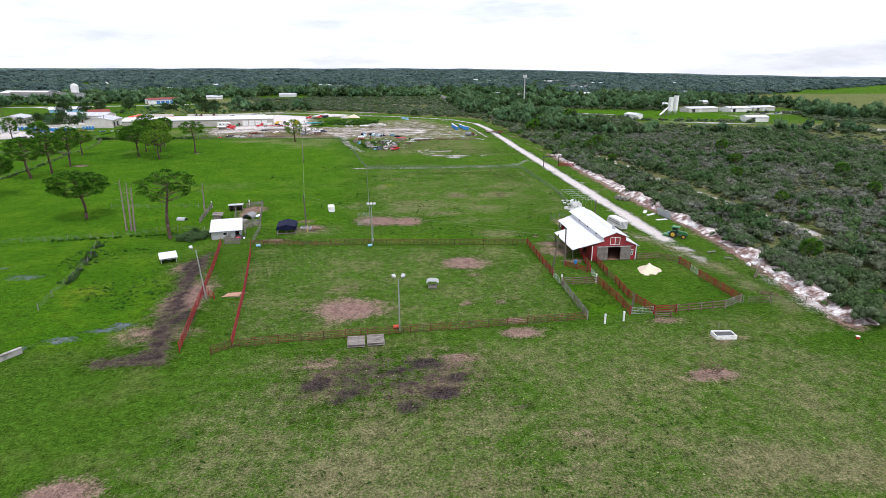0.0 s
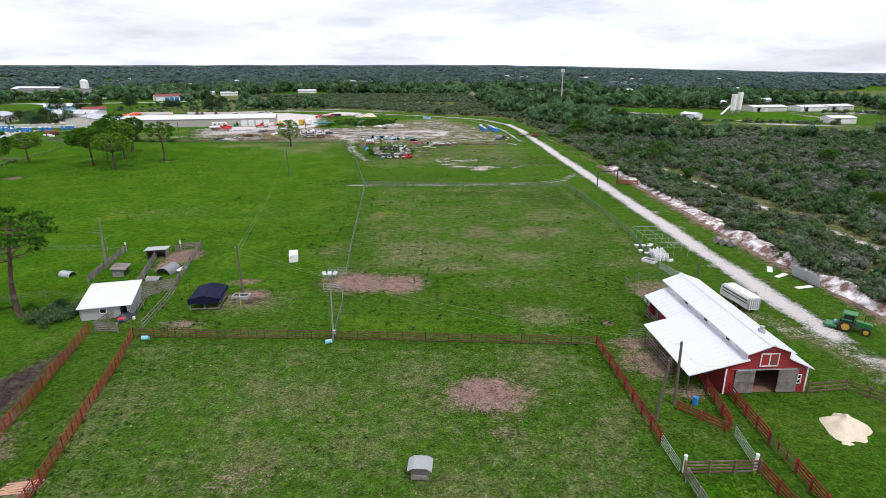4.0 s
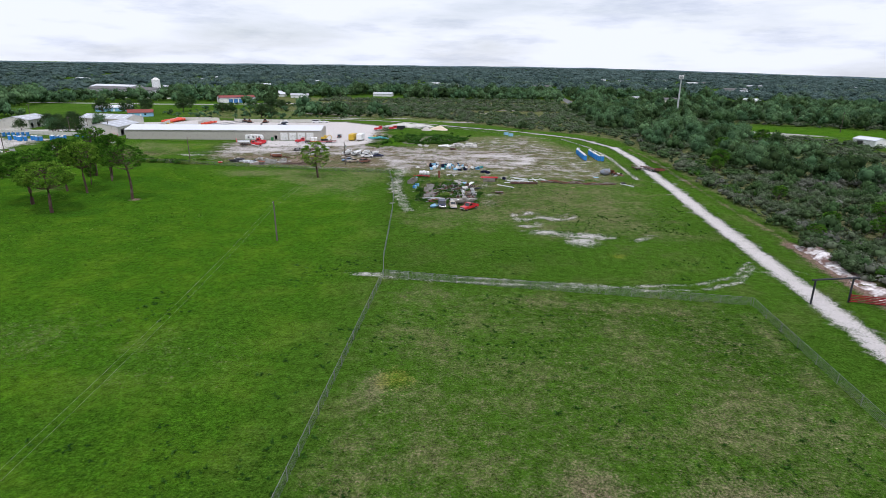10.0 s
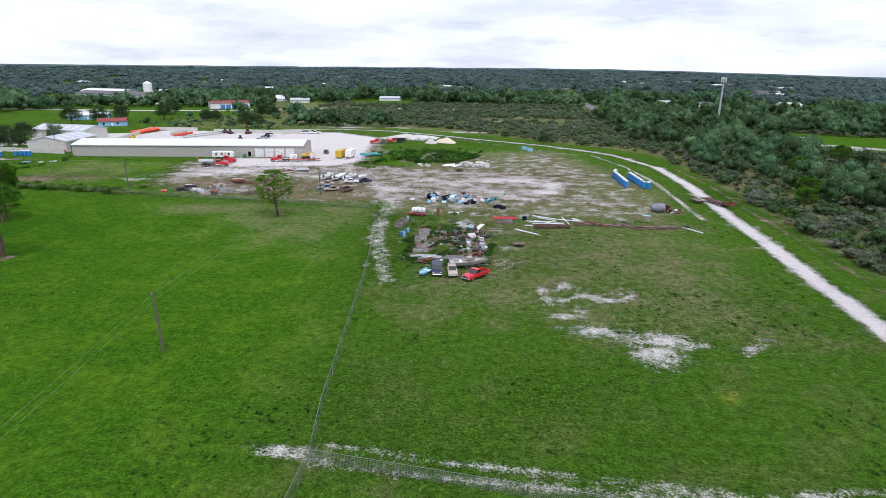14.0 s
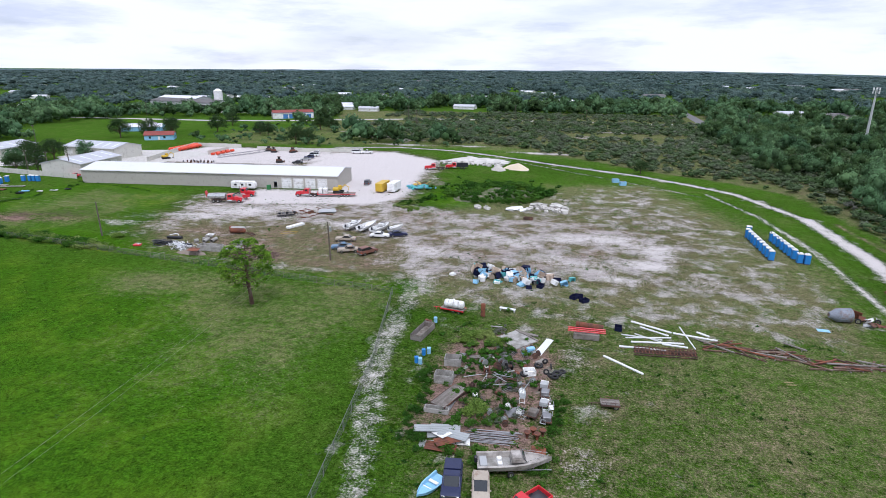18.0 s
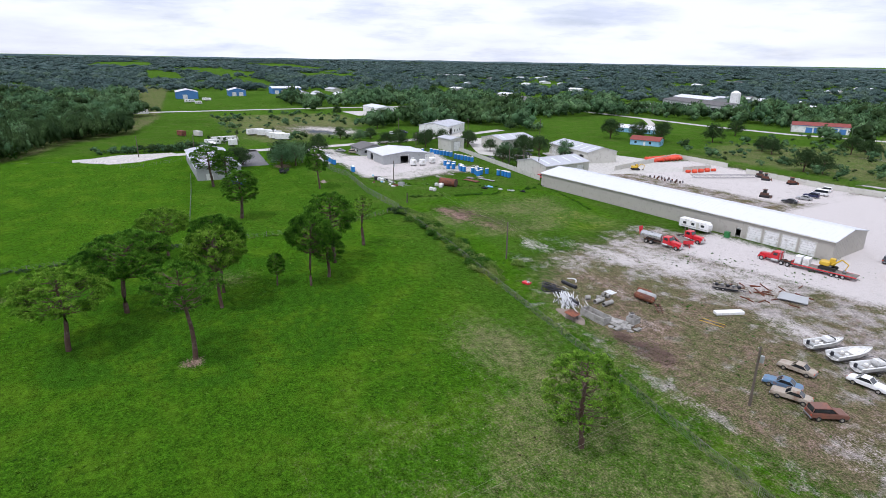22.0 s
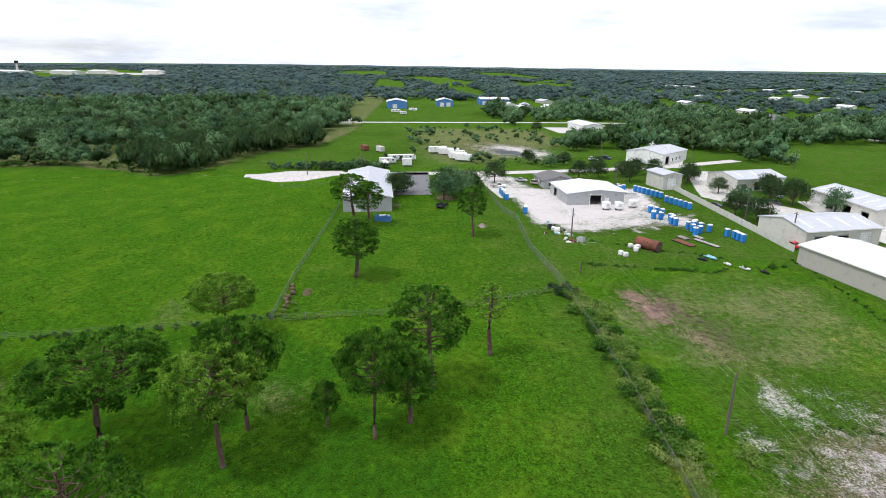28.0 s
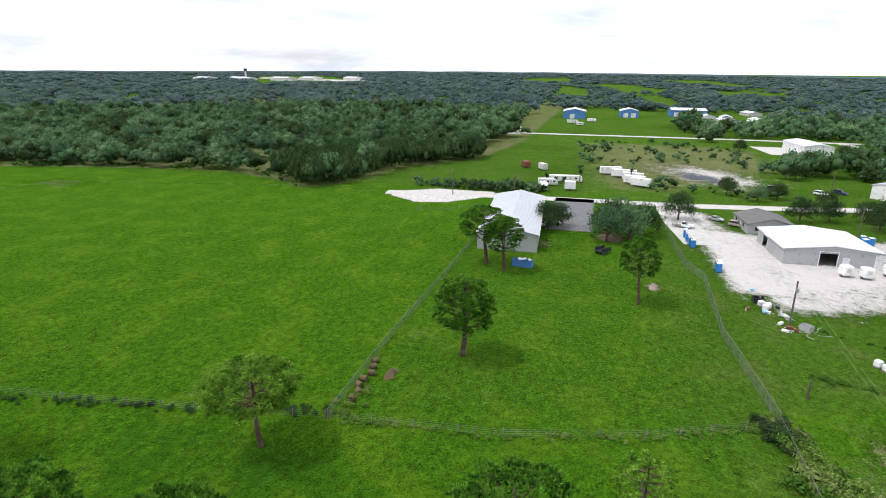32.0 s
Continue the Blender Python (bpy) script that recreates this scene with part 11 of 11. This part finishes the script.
for i in range(16):
    ob = thing("long_pipe", -3.0 + jr.normal() * .4, 288.8 + i * .16, 0, 6 + jr.normal() * 3, "long grey pipe lying in the junk", "pipe", "long pipes")
    tubep("shell", (-2.8, 0, .06 + .05 * (i % 3)), (2.8, 0, .06 + .05 * (i % 3)), .05, M_STEEL, ob, n=6)
sl = thing("concrete_slab", -3.8, 314.6, 0, -38, "cracked grey concrete slab with scrap on it", "slab")
boxp("slab", (4.6, 4.2, .16), (0, 0, .08), M_CONC, sl)
boxp("edge", (4.6, .3, .3), (0, 2.2, .15), M_GREYWOOD, sl)
ws = thing("white_board", .5, 313.4, 0, 76, "long white roof panel lying on the grass", "panel")
boxp("panel", (5.6, 1.1, .06), (0, 0, .05), M_PIPEWHITE, ws)
boxp("rib", (5.6, .08, .06), (0, .3, .1), M_PIPEWHITE, ws)
ps = thing("red_post", -10.3, 321.4, 0, 0, "tall rust-red steel box post", "post")
boxp("shaft", (.7, .5, 2.2), (0, 0, 1.3), M_RUST, ps, bevel=.04)
tubep("leg", (.1, 0, 0), (.1, 0, .4), .1, M_DKRUST, ps)
bh = thing("old_bench", -6.8, 324.6, 0, -8, "white slatted bench in tall weeds", "bench")
for k in range(4):
    boxp("slat", (2.8, .16, .05), (0, k * .2, .5), M_PIPEWHITE, bh)
for u in (-1.2, 1.2):
    boxp("leg", (.1, .7, .5), (u, .3, .25), M_PIPEWHITE, bh)
rr = thing("red_rack", 6.4, 318.2, 0, 3, "bright red steel hay feeder rack", "rack")
for k in range(3):
    boxp("beam", (5.6, .18, .14), (0, -.5 + k * .45, 1.25 + k * .08), M_TRUCKRED, rr)
for k in range(12):
    tubep("slat", (-2.6 + k * .47, -.5, 1.25), (-2.6 + k * .47, .4, 1.4), .03, M_TRUCKRED, rr, n=5)
for u in (-1.6, 1.6):
    for v in (-.6, .6):
        boxp("leg", (.12, .12, 1.2), (u, v, .6), M_GREYWOOD, rr)
boxp("crib", (3.8, 1.2, .9), (0, -.2, .5), M_GREYWOOD, rr, bevel=.05)
rt = thing("rusty_tank", 6.8, 321.6, 0, -6, "rusty steel cylinder lying behind a rack", "tank")
tubep("shell", (-2.1, 0, .5), (2.1, 0, .5), .48, M_RUST, rt, n=16)
for u in (-1.5, 0, 1.5):
    tubep("hoop", (u - .04, 0, .5), (u + .04, 0, .5), .5, M_DKRUST, rt, n=16)
for i in range(5):
    ob = thing("shopping_cart", 2.4 + (i % 2) * .5, 294.2 + i * 1.05, 0, 80 + i * 7, "grey wire cart among junk", "cart", "wire carts")
    for z in (.3, .85):
        for s in (-1, 1):
            tubep("side_bar", (-.5, s * .35, z), (.5, s * .35, z), .02, M_GALV, ob, n=4)
            tubep("end_bar", (s * .5, -.35, z), (s * .5, .35, z), .02, M_GALV, ob, n=4)
    for k in range(4):
        for s in (-1, 1):
            tubep("wire", (-.5 + k * .33, s * .35, .3), (-.5 + k * .33, s * .35, .85), .012, M_GALV, ob, n=4)
    boxp("tray", (1.0, .7, .04), (0, 0, .3), M_WHITE if i > 2 else M_GREY, ob)
    for k in (-.4, .4):
        wheel(ob, k, .3, .08, .05)
for i in range(4):
    ob = thing("iron_pot", .9 + i * .55, 291.0 + (i % 2) * .8, 0, i * 50, "rust-red iron funnel in the junk", "funnel", "iron funnels")
    tubep("cone", (0, 0, .2), (0, 0, .8), .1, M_RUST, ob, .4, 12)
    tubep("foot", (0, 0, 0), (0, 0, .2), .15, M_RUST, ob, n=10)
ob = thing("rust_sheet", 2.4, 288.4, 0, 0, "flat orange rust sheet leaning in weeds", "sheet metal")
boxp("sheet", (1.6, 1.8, .04), (0, 0, .2), M_RUST, ob, (12, 0, 0))
hb = thing("steel_bath", -.8, 299.6, 0, 100, "oval galvanised bath lying in weeds", "bath")
hull("shell", 2.0, .8, .5, M_GALV, hb, .02)
bt_ = thing("blue_machine", -1.2, 311.4, 0, 30, "sky-blue wheeled machine under a blue sheet", "machine")
boxp("body", (1.2, .7, .5), (0, 0, .5), M_SKYBL, bt_, bevel=.1)
wheel(bt_, .3, .45, .4, .15)
boxp("cover", (2.0, .6, .08), (-.8, -.6, .25), M_SKYBL, bt_, (0, 12, 30))
open_box("plastic_crate", -.6, 305.0, 20, 1.6, 1.3, .7, M_WHITE, "white plastic crate full of hose", "crate", .08)
junk_mats = [M_STEEL, M_GALV, M_RUST, M_DKRUST, M_BLACKPL, M_WHITE]
for i in range(64):
    x, y = jr.uniform(-7.5, .5), jr.uniform(292, 311)
    m = junk_mats[i % 6]
    ob = thing("scrap_piece", x, y, 0, jr.uniform(0, 180), "scrap metal piece among weeds", "scrap", "scrap pieces")
    kind_ = i % 4
    if kind_ == 0:
        for k in range(3):
            tubep("bar", (-.8, k * .15, .1 + k * .08), (.8 + jr.uniform(-.3, .4), k * .2 - .1, .25 + k * .1), .03, m, ob, n=5)
    elif kind_ == 1:
        tubep("reel_rim", (0, -.25, .35), (0, -.2, .35), .35, m, ob, n=14)
        tubep("reel_rim", (0, .2, .35), (0, .25, .35), .35, m, ob, n=14)
        tubep("reel_core", (0, -.2, .35), (0, .2, .35), .16, m, ob, n=10)
    elif kind_ == 2:
        boxp("casing", (.7, .5, .4), (0, 0, .22), m, ob, (0, 0, 0), .06)
        tubep("shaft", (-.5, 0, .3), (.6, 0, .3), .04, m, ob, n=6)
    else:
        boxp("frame_bar", (1.4, .06, .06), (0, .3, .12), m, ob)
        boxp("frame_bar", (1.4, .06, .06), (0, -.3, .12), m, ob)
        boxp("frame_bar", (.06, .66, .06), (.5, 0, .15), m, ob)
        boxp("frame_bar", (.06, .66, .06), (-.5, 0, .15), m, ob)
for i in range(26):
    ob = thing("scrap_pipe", -4.0 + jr.normal() * 1.3, 301.8 + jr.normal() * 1.0, 0, jr.uniform(0, 180), "grey scrap pipe in a tangled heap", "pipe", "tangled pipes")
    z = jr.uniform(.1, .7)
    tubep("shell", (-1.2, 0, z), (1.2, 0, z + jr.uniform(-.1, .3)), .055, (M_GALV, M_STEEL, M_DKRUST)[i % 3], ob, n=6)
for i, (x, y, t, n, w) in enumerate([(-9.6, 296.4, 80, 3.4, 1.7), (-9.2, 294.8, 84, 2.6, 1.2), (-10.0, 302.4, 76, 3.0, .7), (-9.4, 303.6, 70, 2.8, .5), (-10.4, 307.2, 95, 1.8, 1.0), (-8.6, 307.4, 20, 1.6, 1.0),
                                      (-7.2, 306.0, 50, 1.4, .9), (-5.6, 309.6, 8, 3.6, .4), (-2.2, 316.8, -6, 3.0, .5), (-7.8, 318.2, 4, 2.6, .4), (-1.2, 295.4, 30, 2.0, 1.6), (.6, 308.6, 60, 1.8, .9)]):
    ob = thing("scrap_plate", x, y, 0, t, "worn grey plate lying in the junk", "plate", "scrap plates")
    boxp("plate", (n, w, .12), (0, 0, .1 + .05 * (i % 3)), (M_CONC, M_STEEL, M_GREYWOOD)[i % 3], ob, (jr.normal() * 3, jr.normal() * 3, 0), .02)
for x, y, t, m in [(1.7, 301.8, 88, M_GREY), (2.0, 299.9, 92, M_STEEL), (2.1, 297.6, 86, M_GREY), (1.1, 295.2, 80, M_GREYWOOD), (2.7, 294.6, 94, M_STEEL)]:
    ob = thing("machine_cart", x, y, 0, t, "grey box-framed machine cart in weeds", "cart", "machine carts")
    boxp("frame", (1.7, 1.15, .12), (0, 0, .45), M_DKRUST, ob)
    boxp("casing", (.9, .95, .6), (-.3, 0, .8), m, ob, bevel=.06)
    boxp("tray", (.55, 1.0, .3), (.5, 0, .66), M_WHITE if m is M_GREY else m, ob, bevel=.04)
    for u in (-.6, .6):
        wheel(ob, u, .55, .2, .12)
for x, y, m in [(-4.4, 306.2, M_STEEL), (-3.4, 305.4, M_BLACK), (-4.9, 304.8, M_DKRUST), (-7.0, 305.6, M_GALV), (-6.2, 303.8, M_RUST)]:
    ob = thing("steel_reel", x, y, 0, x * 70, "steel reel standing in weeds", "reel", "steel reels")
    for s_ in (-.35, .35):
        tubep("flange", (0, s_ - .04, .55), (0, s_ + .04, .55), .55, m, ob, n=18)
    tubep("core", (0, -.35, .55), (0, .35, .55), .22, M_DKRUST, ob, n=12)
def tangle(x, y, rx, ry, n, label):
    """Dead sticks thrown together, one joined heap."""
    paths = []
    for i in range(n):
        a, q = jr.uniform(0, 6.28), jr.uniform(0, 1) ** .5
        c = Vector((math.cos(a) * rx * q, math.sin(a) * ry * q, jr.uniform(.05, .9) * (1.1 - q)))
        d = Vector((jr.normal(), jr.normal(), jr.normal() * .35)).normalized() * jr.uniform(.5, 1.4)
        lo = c - d
        lo.z = max(lo.z, .02)
        paths.append([(lo[:], .035), ((c + Vector((0, 0, .08)))[:], .03), ((c + d)[:], .012)])
    v, f = limb_mesh(paths, 4)
    ob = new("brushwood", mesh_tris("brushwood", v, f, M_DEADRED, False))
    ob.matrix_basis = pose(x, y, 0)
    tagged(ob, label, "brush pile")


tangle(-63, 340.4, 3.6, 2.2, 190, "tangled heap of dead reddish brushwood by the fence")
tangle(-68.6, 339.6, 2.6, 1.2, 90, "low tangle of dead brushwood in the grass")
# the heap of plastic bins
bin_mats = [M_TEAL, M_SKYBL, M_CARD, M_NAVY, M_WHITE, M_CARD, M_SKYBL, M_WHITE, M_NAVY]
shape_cache = {}
for i in range(105):
    u = jr.normal(size=2) * (4.2, 2.1)
    d = math.hypot(u[0] / 9, u[1] / 6)
    z = max(0, 1.0 * (1 - d * 2.0)) * jr.uniform(.2, 1.0)
    s = jr.uniform(.9, 1.6)
    m = bin_mats[(i + (3 if u[0] < -1.5 else 0)) % 9] if abs(u[0]) > 1 else bin_mats[i % 9]
    ob = thing("plastic_bin", -8.8 + u[0], 341.0 + u[1], z, jr.uniform(0, 180), "discarded plastic bin in a heap", "bin", "discarded bins")
    bm = bmesh.new()
    w, h, t = 1.0 * s, .75 * s, .05
    for sg in (-1, 1):
        add_box(bm, (0, sg * w * .38, h / 2), (w, t, h), (sg * -6, 0, 0))
        add_box(bm, (sg * w * .48, 0, h / 2), (t, w * .76, h), (0, sg * 6, 0))
    add_box(bm, (0, 0, t / 2), (w, w * .76, t))
    tilt = (jr.choice([0, 90, 180, 20, -100]), jr.uniform(-25, 25), 0)
    part("shell", bm, m, ob, "", pose(0, 0, h * .45 if tilt[0] not in (0,) else 0, *tilt))
for x, y, l in [(3.8, 333.8, "navy plastic bin alone on the grass"), (4.6, 334.4, "navy plastic bin alone on the grass"), (5.6, 332.6, "navy plastic lid on the grass"), (11.2, 322.6, "dark plastic tub on the grass"), (-2.6, 337.6, "navy plastic bin on the ground"), (.2, 341.6, "navy plastic lid on the ground")]:
    open_box("plastic_bin", x, y, x * 40 % 90, 1.5, 1.1, .6, M_NAVY, l, "bin", .06)
# planks, rails and timbers
for x0, y0, x1, y1, w in [(9.0, 312.9, 14.2, 309.0, .55), (13.3, 326.2, 19.2, 323.4, .6), (14.6, 324.4, 18.6, 322.2, .4), (19.4, 323.4, 25.6, 322.4, .55), (11.2, 316.6, 17.8, 317.0, .5), (13.0, 318.6, 20.6, 320.0, .5), (12.2, 319.8, 19.0, 321.6, .25), (11.6, 320.8, 17.6, 320.4, .2),
                          (13.6, 321.6, 18.2, 319.2, .18), (20.6, 326.0, 22.0, 318.6, .25), (23.0, 324.8, 24.6, 323.6, .6), (48.6, 320.6, 51.8, 316.0, .5), (17.4, 319.0, 21.0, 318.8, .5)]:
    a, b = Vector((x0, y0)), Vector((x1, y1))
    d = b - a
    ob = thing("white_beam", x0, y0, 0, math.degrees(math.atan2(d.y, d.x)), "long white plastic beam lying on the grass", "beam", "white beams")
    n = round(d.length, 1)
    w *= .65
    boxp("beam", (n, w, .16), (n / 2, 0, .1), M_PIPEWHITE, ob)
    boxp("groove", (n, w * .3, .02), (n / 2, 0, .185), M_WHITE, ob)
for row in range(2):
    for k in range(3):
        x, y = 14.6 + k * 2.9 + row * .1, 315.0 + row * 1.2 + k * .35
        ob = thing("steel_rack", x, y, 0, 7, "dark rusted steel ladder rack lying on the grass", "rack", "ladder racks")
        for s in (-.45, .45):
            boxp("side_rail", (2.8, .1, .14), (0, s, .45), M_DKRUST, ob)
            boxp("side_rail", (2.8, .1, .14), (0, s, .15), M_DKRUST, ob)
        for u in range(6):
            boxp("rung", (.08, .9, .08), (-1.25 + u * .5, 0, .45), M_RUST, ob)
            boxp("stand", (.06, .06, .4), (-1.25 + u * .5, .45, .3), M_DKRUST, ob)
for i in range(46):
    x = jr.uniform(23, 47)
    y = 319.8 - (x - 24) * .03 + jr.normal() * 1.1
    ob = thing("old_timber", x, y, 0, jr.normal() * 26 - 4 + (8 if x > 40 else 0), "rotting dark timber in a long heap", "timber", "old timbers")
    n = jr.uniform(2.4, 6.5)
    m = (M_DKRUST, M_BROWNBOARD, M_RUST, M_DKRUST, M_BROWNBOARD, M_GREYWOOD)[i % 6]
    boxp("beam", (round(n, 1), jr.choice([.16, .25]), .16), (0, 0, .1 + (i % 3) * .1), m, ob, (0, jr.normal() * 1.5, 0))
    boxp("bearer", (.14, .7, .1), (n * .3, 0, .05), M_GREYWOOD, ob)
tyre(49.4, 320.6, "large black tyre by old timbers", True, .8)
gt = thing("steel_hopper", 46.0, 335.6, 0, 10, "grey steel cone hopper lying on its side", "hopper")
tubep("shell", (-.4, 0, 1.15), (1.5, 0, 1.15), 1.15, M_HOPPER, gt, n=20)
tubep("cone", (-1.7, 0, 1.1), (-.4, 0, 1.15), .45, M_HOPPER, gt, 1.15, 20)
tubep("rim", (1.4, 0, 1.15), (1.55, 0, 1.15), 1.2, M_STEEL, gt, n=20)
wr = thing("wrecked_mixer", 50.0, 335.6, 0, -20, "wrecked machine with rusty and pale panels", "wreck")
for i in range(14):
    boxp("panel", (jr.uniform(.6, 1.8), jr.uniform(.4, 1.0), .06), (jr.normal() * 1.3, jr.normal() * .8, jr.uniform(.2, .9)), (M_RUST, M_GREY, M_DKRUST, M_WHITE)[i % 4], wr, tuple(jr.uniform(-40, 40, 3)))
tubep("axle", (-1.5, 0, .4), (1.5, 0, .4), .1, M_DKRUST, wr)
wheel(wr, 1.4, .8, .45, .25)
wheel(wr, -1.2, -.7, .45, .25)
boxp("upright_panel", (1.4, .08, 1.6), (-1.6, .6, 1.0), M_RUST, wr, (20, 10, 0))
ob = thing("blue_tarp", 42.4, 331.0, 0, 0, "small flat blue tarpaulin on the grass", "tarpaulin")
boxp("sheet", (1.8, 1.0, .05), (0, 0, .03), M_SKYBL, ob)
ob = thing("scrap_iron", 32.6, 311.6, 0, 10, "small yellowish scrap frame on the grass", "scrap")
for s in (-.3, .3):
    tubep("bar", (-.6, s, .1), (.6, s, .1), .05, M_HAY, ob)
# shells of plastic in the north yard, dumpsters, blue signs
for i in range(16):
    ob = thing("plastic_shell", -56 + i * .55 + jr.normal() * .6, 418.6 + jr.normal() * 1.1, 0, jr.uniform(0, 180), "turquoise plastic shell in a heap", "shell", "turquoise shells")
    hull("shell", jr.uniform(1.6, 2.8), 1.1, .6, M_TEAL if i % 3 else M_SKYBL, ob, .1 + .2 * (i % 3))
for i in range(10):
    ob = thing("scrap_heap_piece", -52 + jr.normal() * 2.2, 424 + jr.normal() * 1.2, 0, jr.uniform(0, 180), "rusty scrap in the spoil", "scrap", "scrap pieces")
    boxp("plate", (jr.uniform(.8, 2), jr.uniform(.4, 1.1), .1), (0, 0, jr.uniform(.3, 1.3)), M_RUST if i % 2 else M_YELLOW, ob, tuple(jr.uniform(-40, 40, 3)))
    boxp("strut", (.1, .1, .6), (0, 0, .3), M_DKRUST, ob)
for x, y in [(12.4, 449.4), (14.8, 444.6)]:
    open_box("dumpster", x, y, 20, 2.2, 1.6, 1.4, M_SKYBL, "pale blue dumpster with a dark load", "dumpster", .08)
    ob = thing("dumpster_load", x, y, 1.05, 20, "dark red rubbish in a dumpster", "rubbish")
    boxp("bags", (1.9, 1.3, .35), (0, 0, .05), M_RUST, ob, bevel=.12)
open_box("scrap_bin", -11.2, 387.4, -10, 2.4, 1.2, .7, M_DKRUST, "dark burnt scrap heap in a tray", "tray", .08)
sb = open_box("dumpster", -211.6, 299.4, 78, 4.6, 2.0, 1.5, M_BLUEPAINT, "blue dumpster with white rubbish beside the workshop", "dumpster", .08)
for i in range(9):
    ob = thing("rubbish_bag", -212.2 + jr.normal() * .3, 299.4 + jr.uniform(-1.8, 1.8), 1.2, 0, "white rubbish bag in a dumpster", "bag", "rubbish bags")
    part("bag", mesh_tris("bag", ico(1)[0] * (.45, .45, .3) + np.array([0, 0, .2]), ico(1)[1], M_WHITE), None, ob)
# wooden rack, pallets and hoses by the workshop lawn
for i in range(16):
    x, y = -197 + jr.normal() * 4.5, 347.4 + jr.normal() * 1.6
    ob = thing("yard_scrap", x, y, 0, jr.uniform(0, 180), "odd plastic and metal piece in the yard weeds", "scrap", "yard scrap")
    boxp("piece", (jr.uniform(.5, 1.2), jr.uniform(.4, .8), jr.uniform(.3, .8)), (0, 0, .3), (M_WHITE, M_BLACKPL, M_GREY, M_RUST, M_SKYBL)[i % 5], ob, (0, 0, 0), .05)
    tubep("pipe", (-.8, .3, .08), (.9, .5, .08), .05, M_PIPEWHITE, ob, n=5)
cr = open_box("steel_cart", -189.8, 350.6, 40, 1.8, 1.4, 1.0, M_GREY, "grey steel cart tangled in hoses", "cart", .05)
for i in range(5):
    ob = thing("hose", -190 + i * .5, 350.4, 0, i * 60, "pale green hose looped in the grass", "hose", "hoses")
    v, f = limb_mesh([[((k * .35, .6 * math.sin(k * .6 + i), .06), .03) for k in range(12)]], 5)
    part("run", mesh_tris("run", v, f, M_LAMP), None, ob)
open_box("black_bin", -201.6, 345.6, 0, 1.6, 1.2, 1.1, M_BLACKPL, "black plastic crate in the yard weeds", "bin", .06)
# concrete yard: ribbed barrier by the warehouse corner
br = thing("steel_barrier", -157.5, 424.5, 0, 12, "grey steel rack behind the warehouse", "rack")
for z in (.4, 1.0):
    tubep("rail", (-5, 0, z), (5, 0, z), .06, M_GALV, br)
for k in range(9):
    tubep("upright", (-5 + k * 1.25, 0, 0), (-5 + k * 1.25, 0, 1.1), .05, M_GALV, br)
tr_ = thing("generator_box", -100.2, 403.0, 0, 9, "dark green generator box by the warehouse door", "generator")
boxp("case", (1.2, 1.0, 1.6), (0, 0, .85), M_GREENP, tr_, bevel=.05)
boxp("plinth", (1.4, 1.2, .12), (0, 0, .06), M_CONC, tr_)
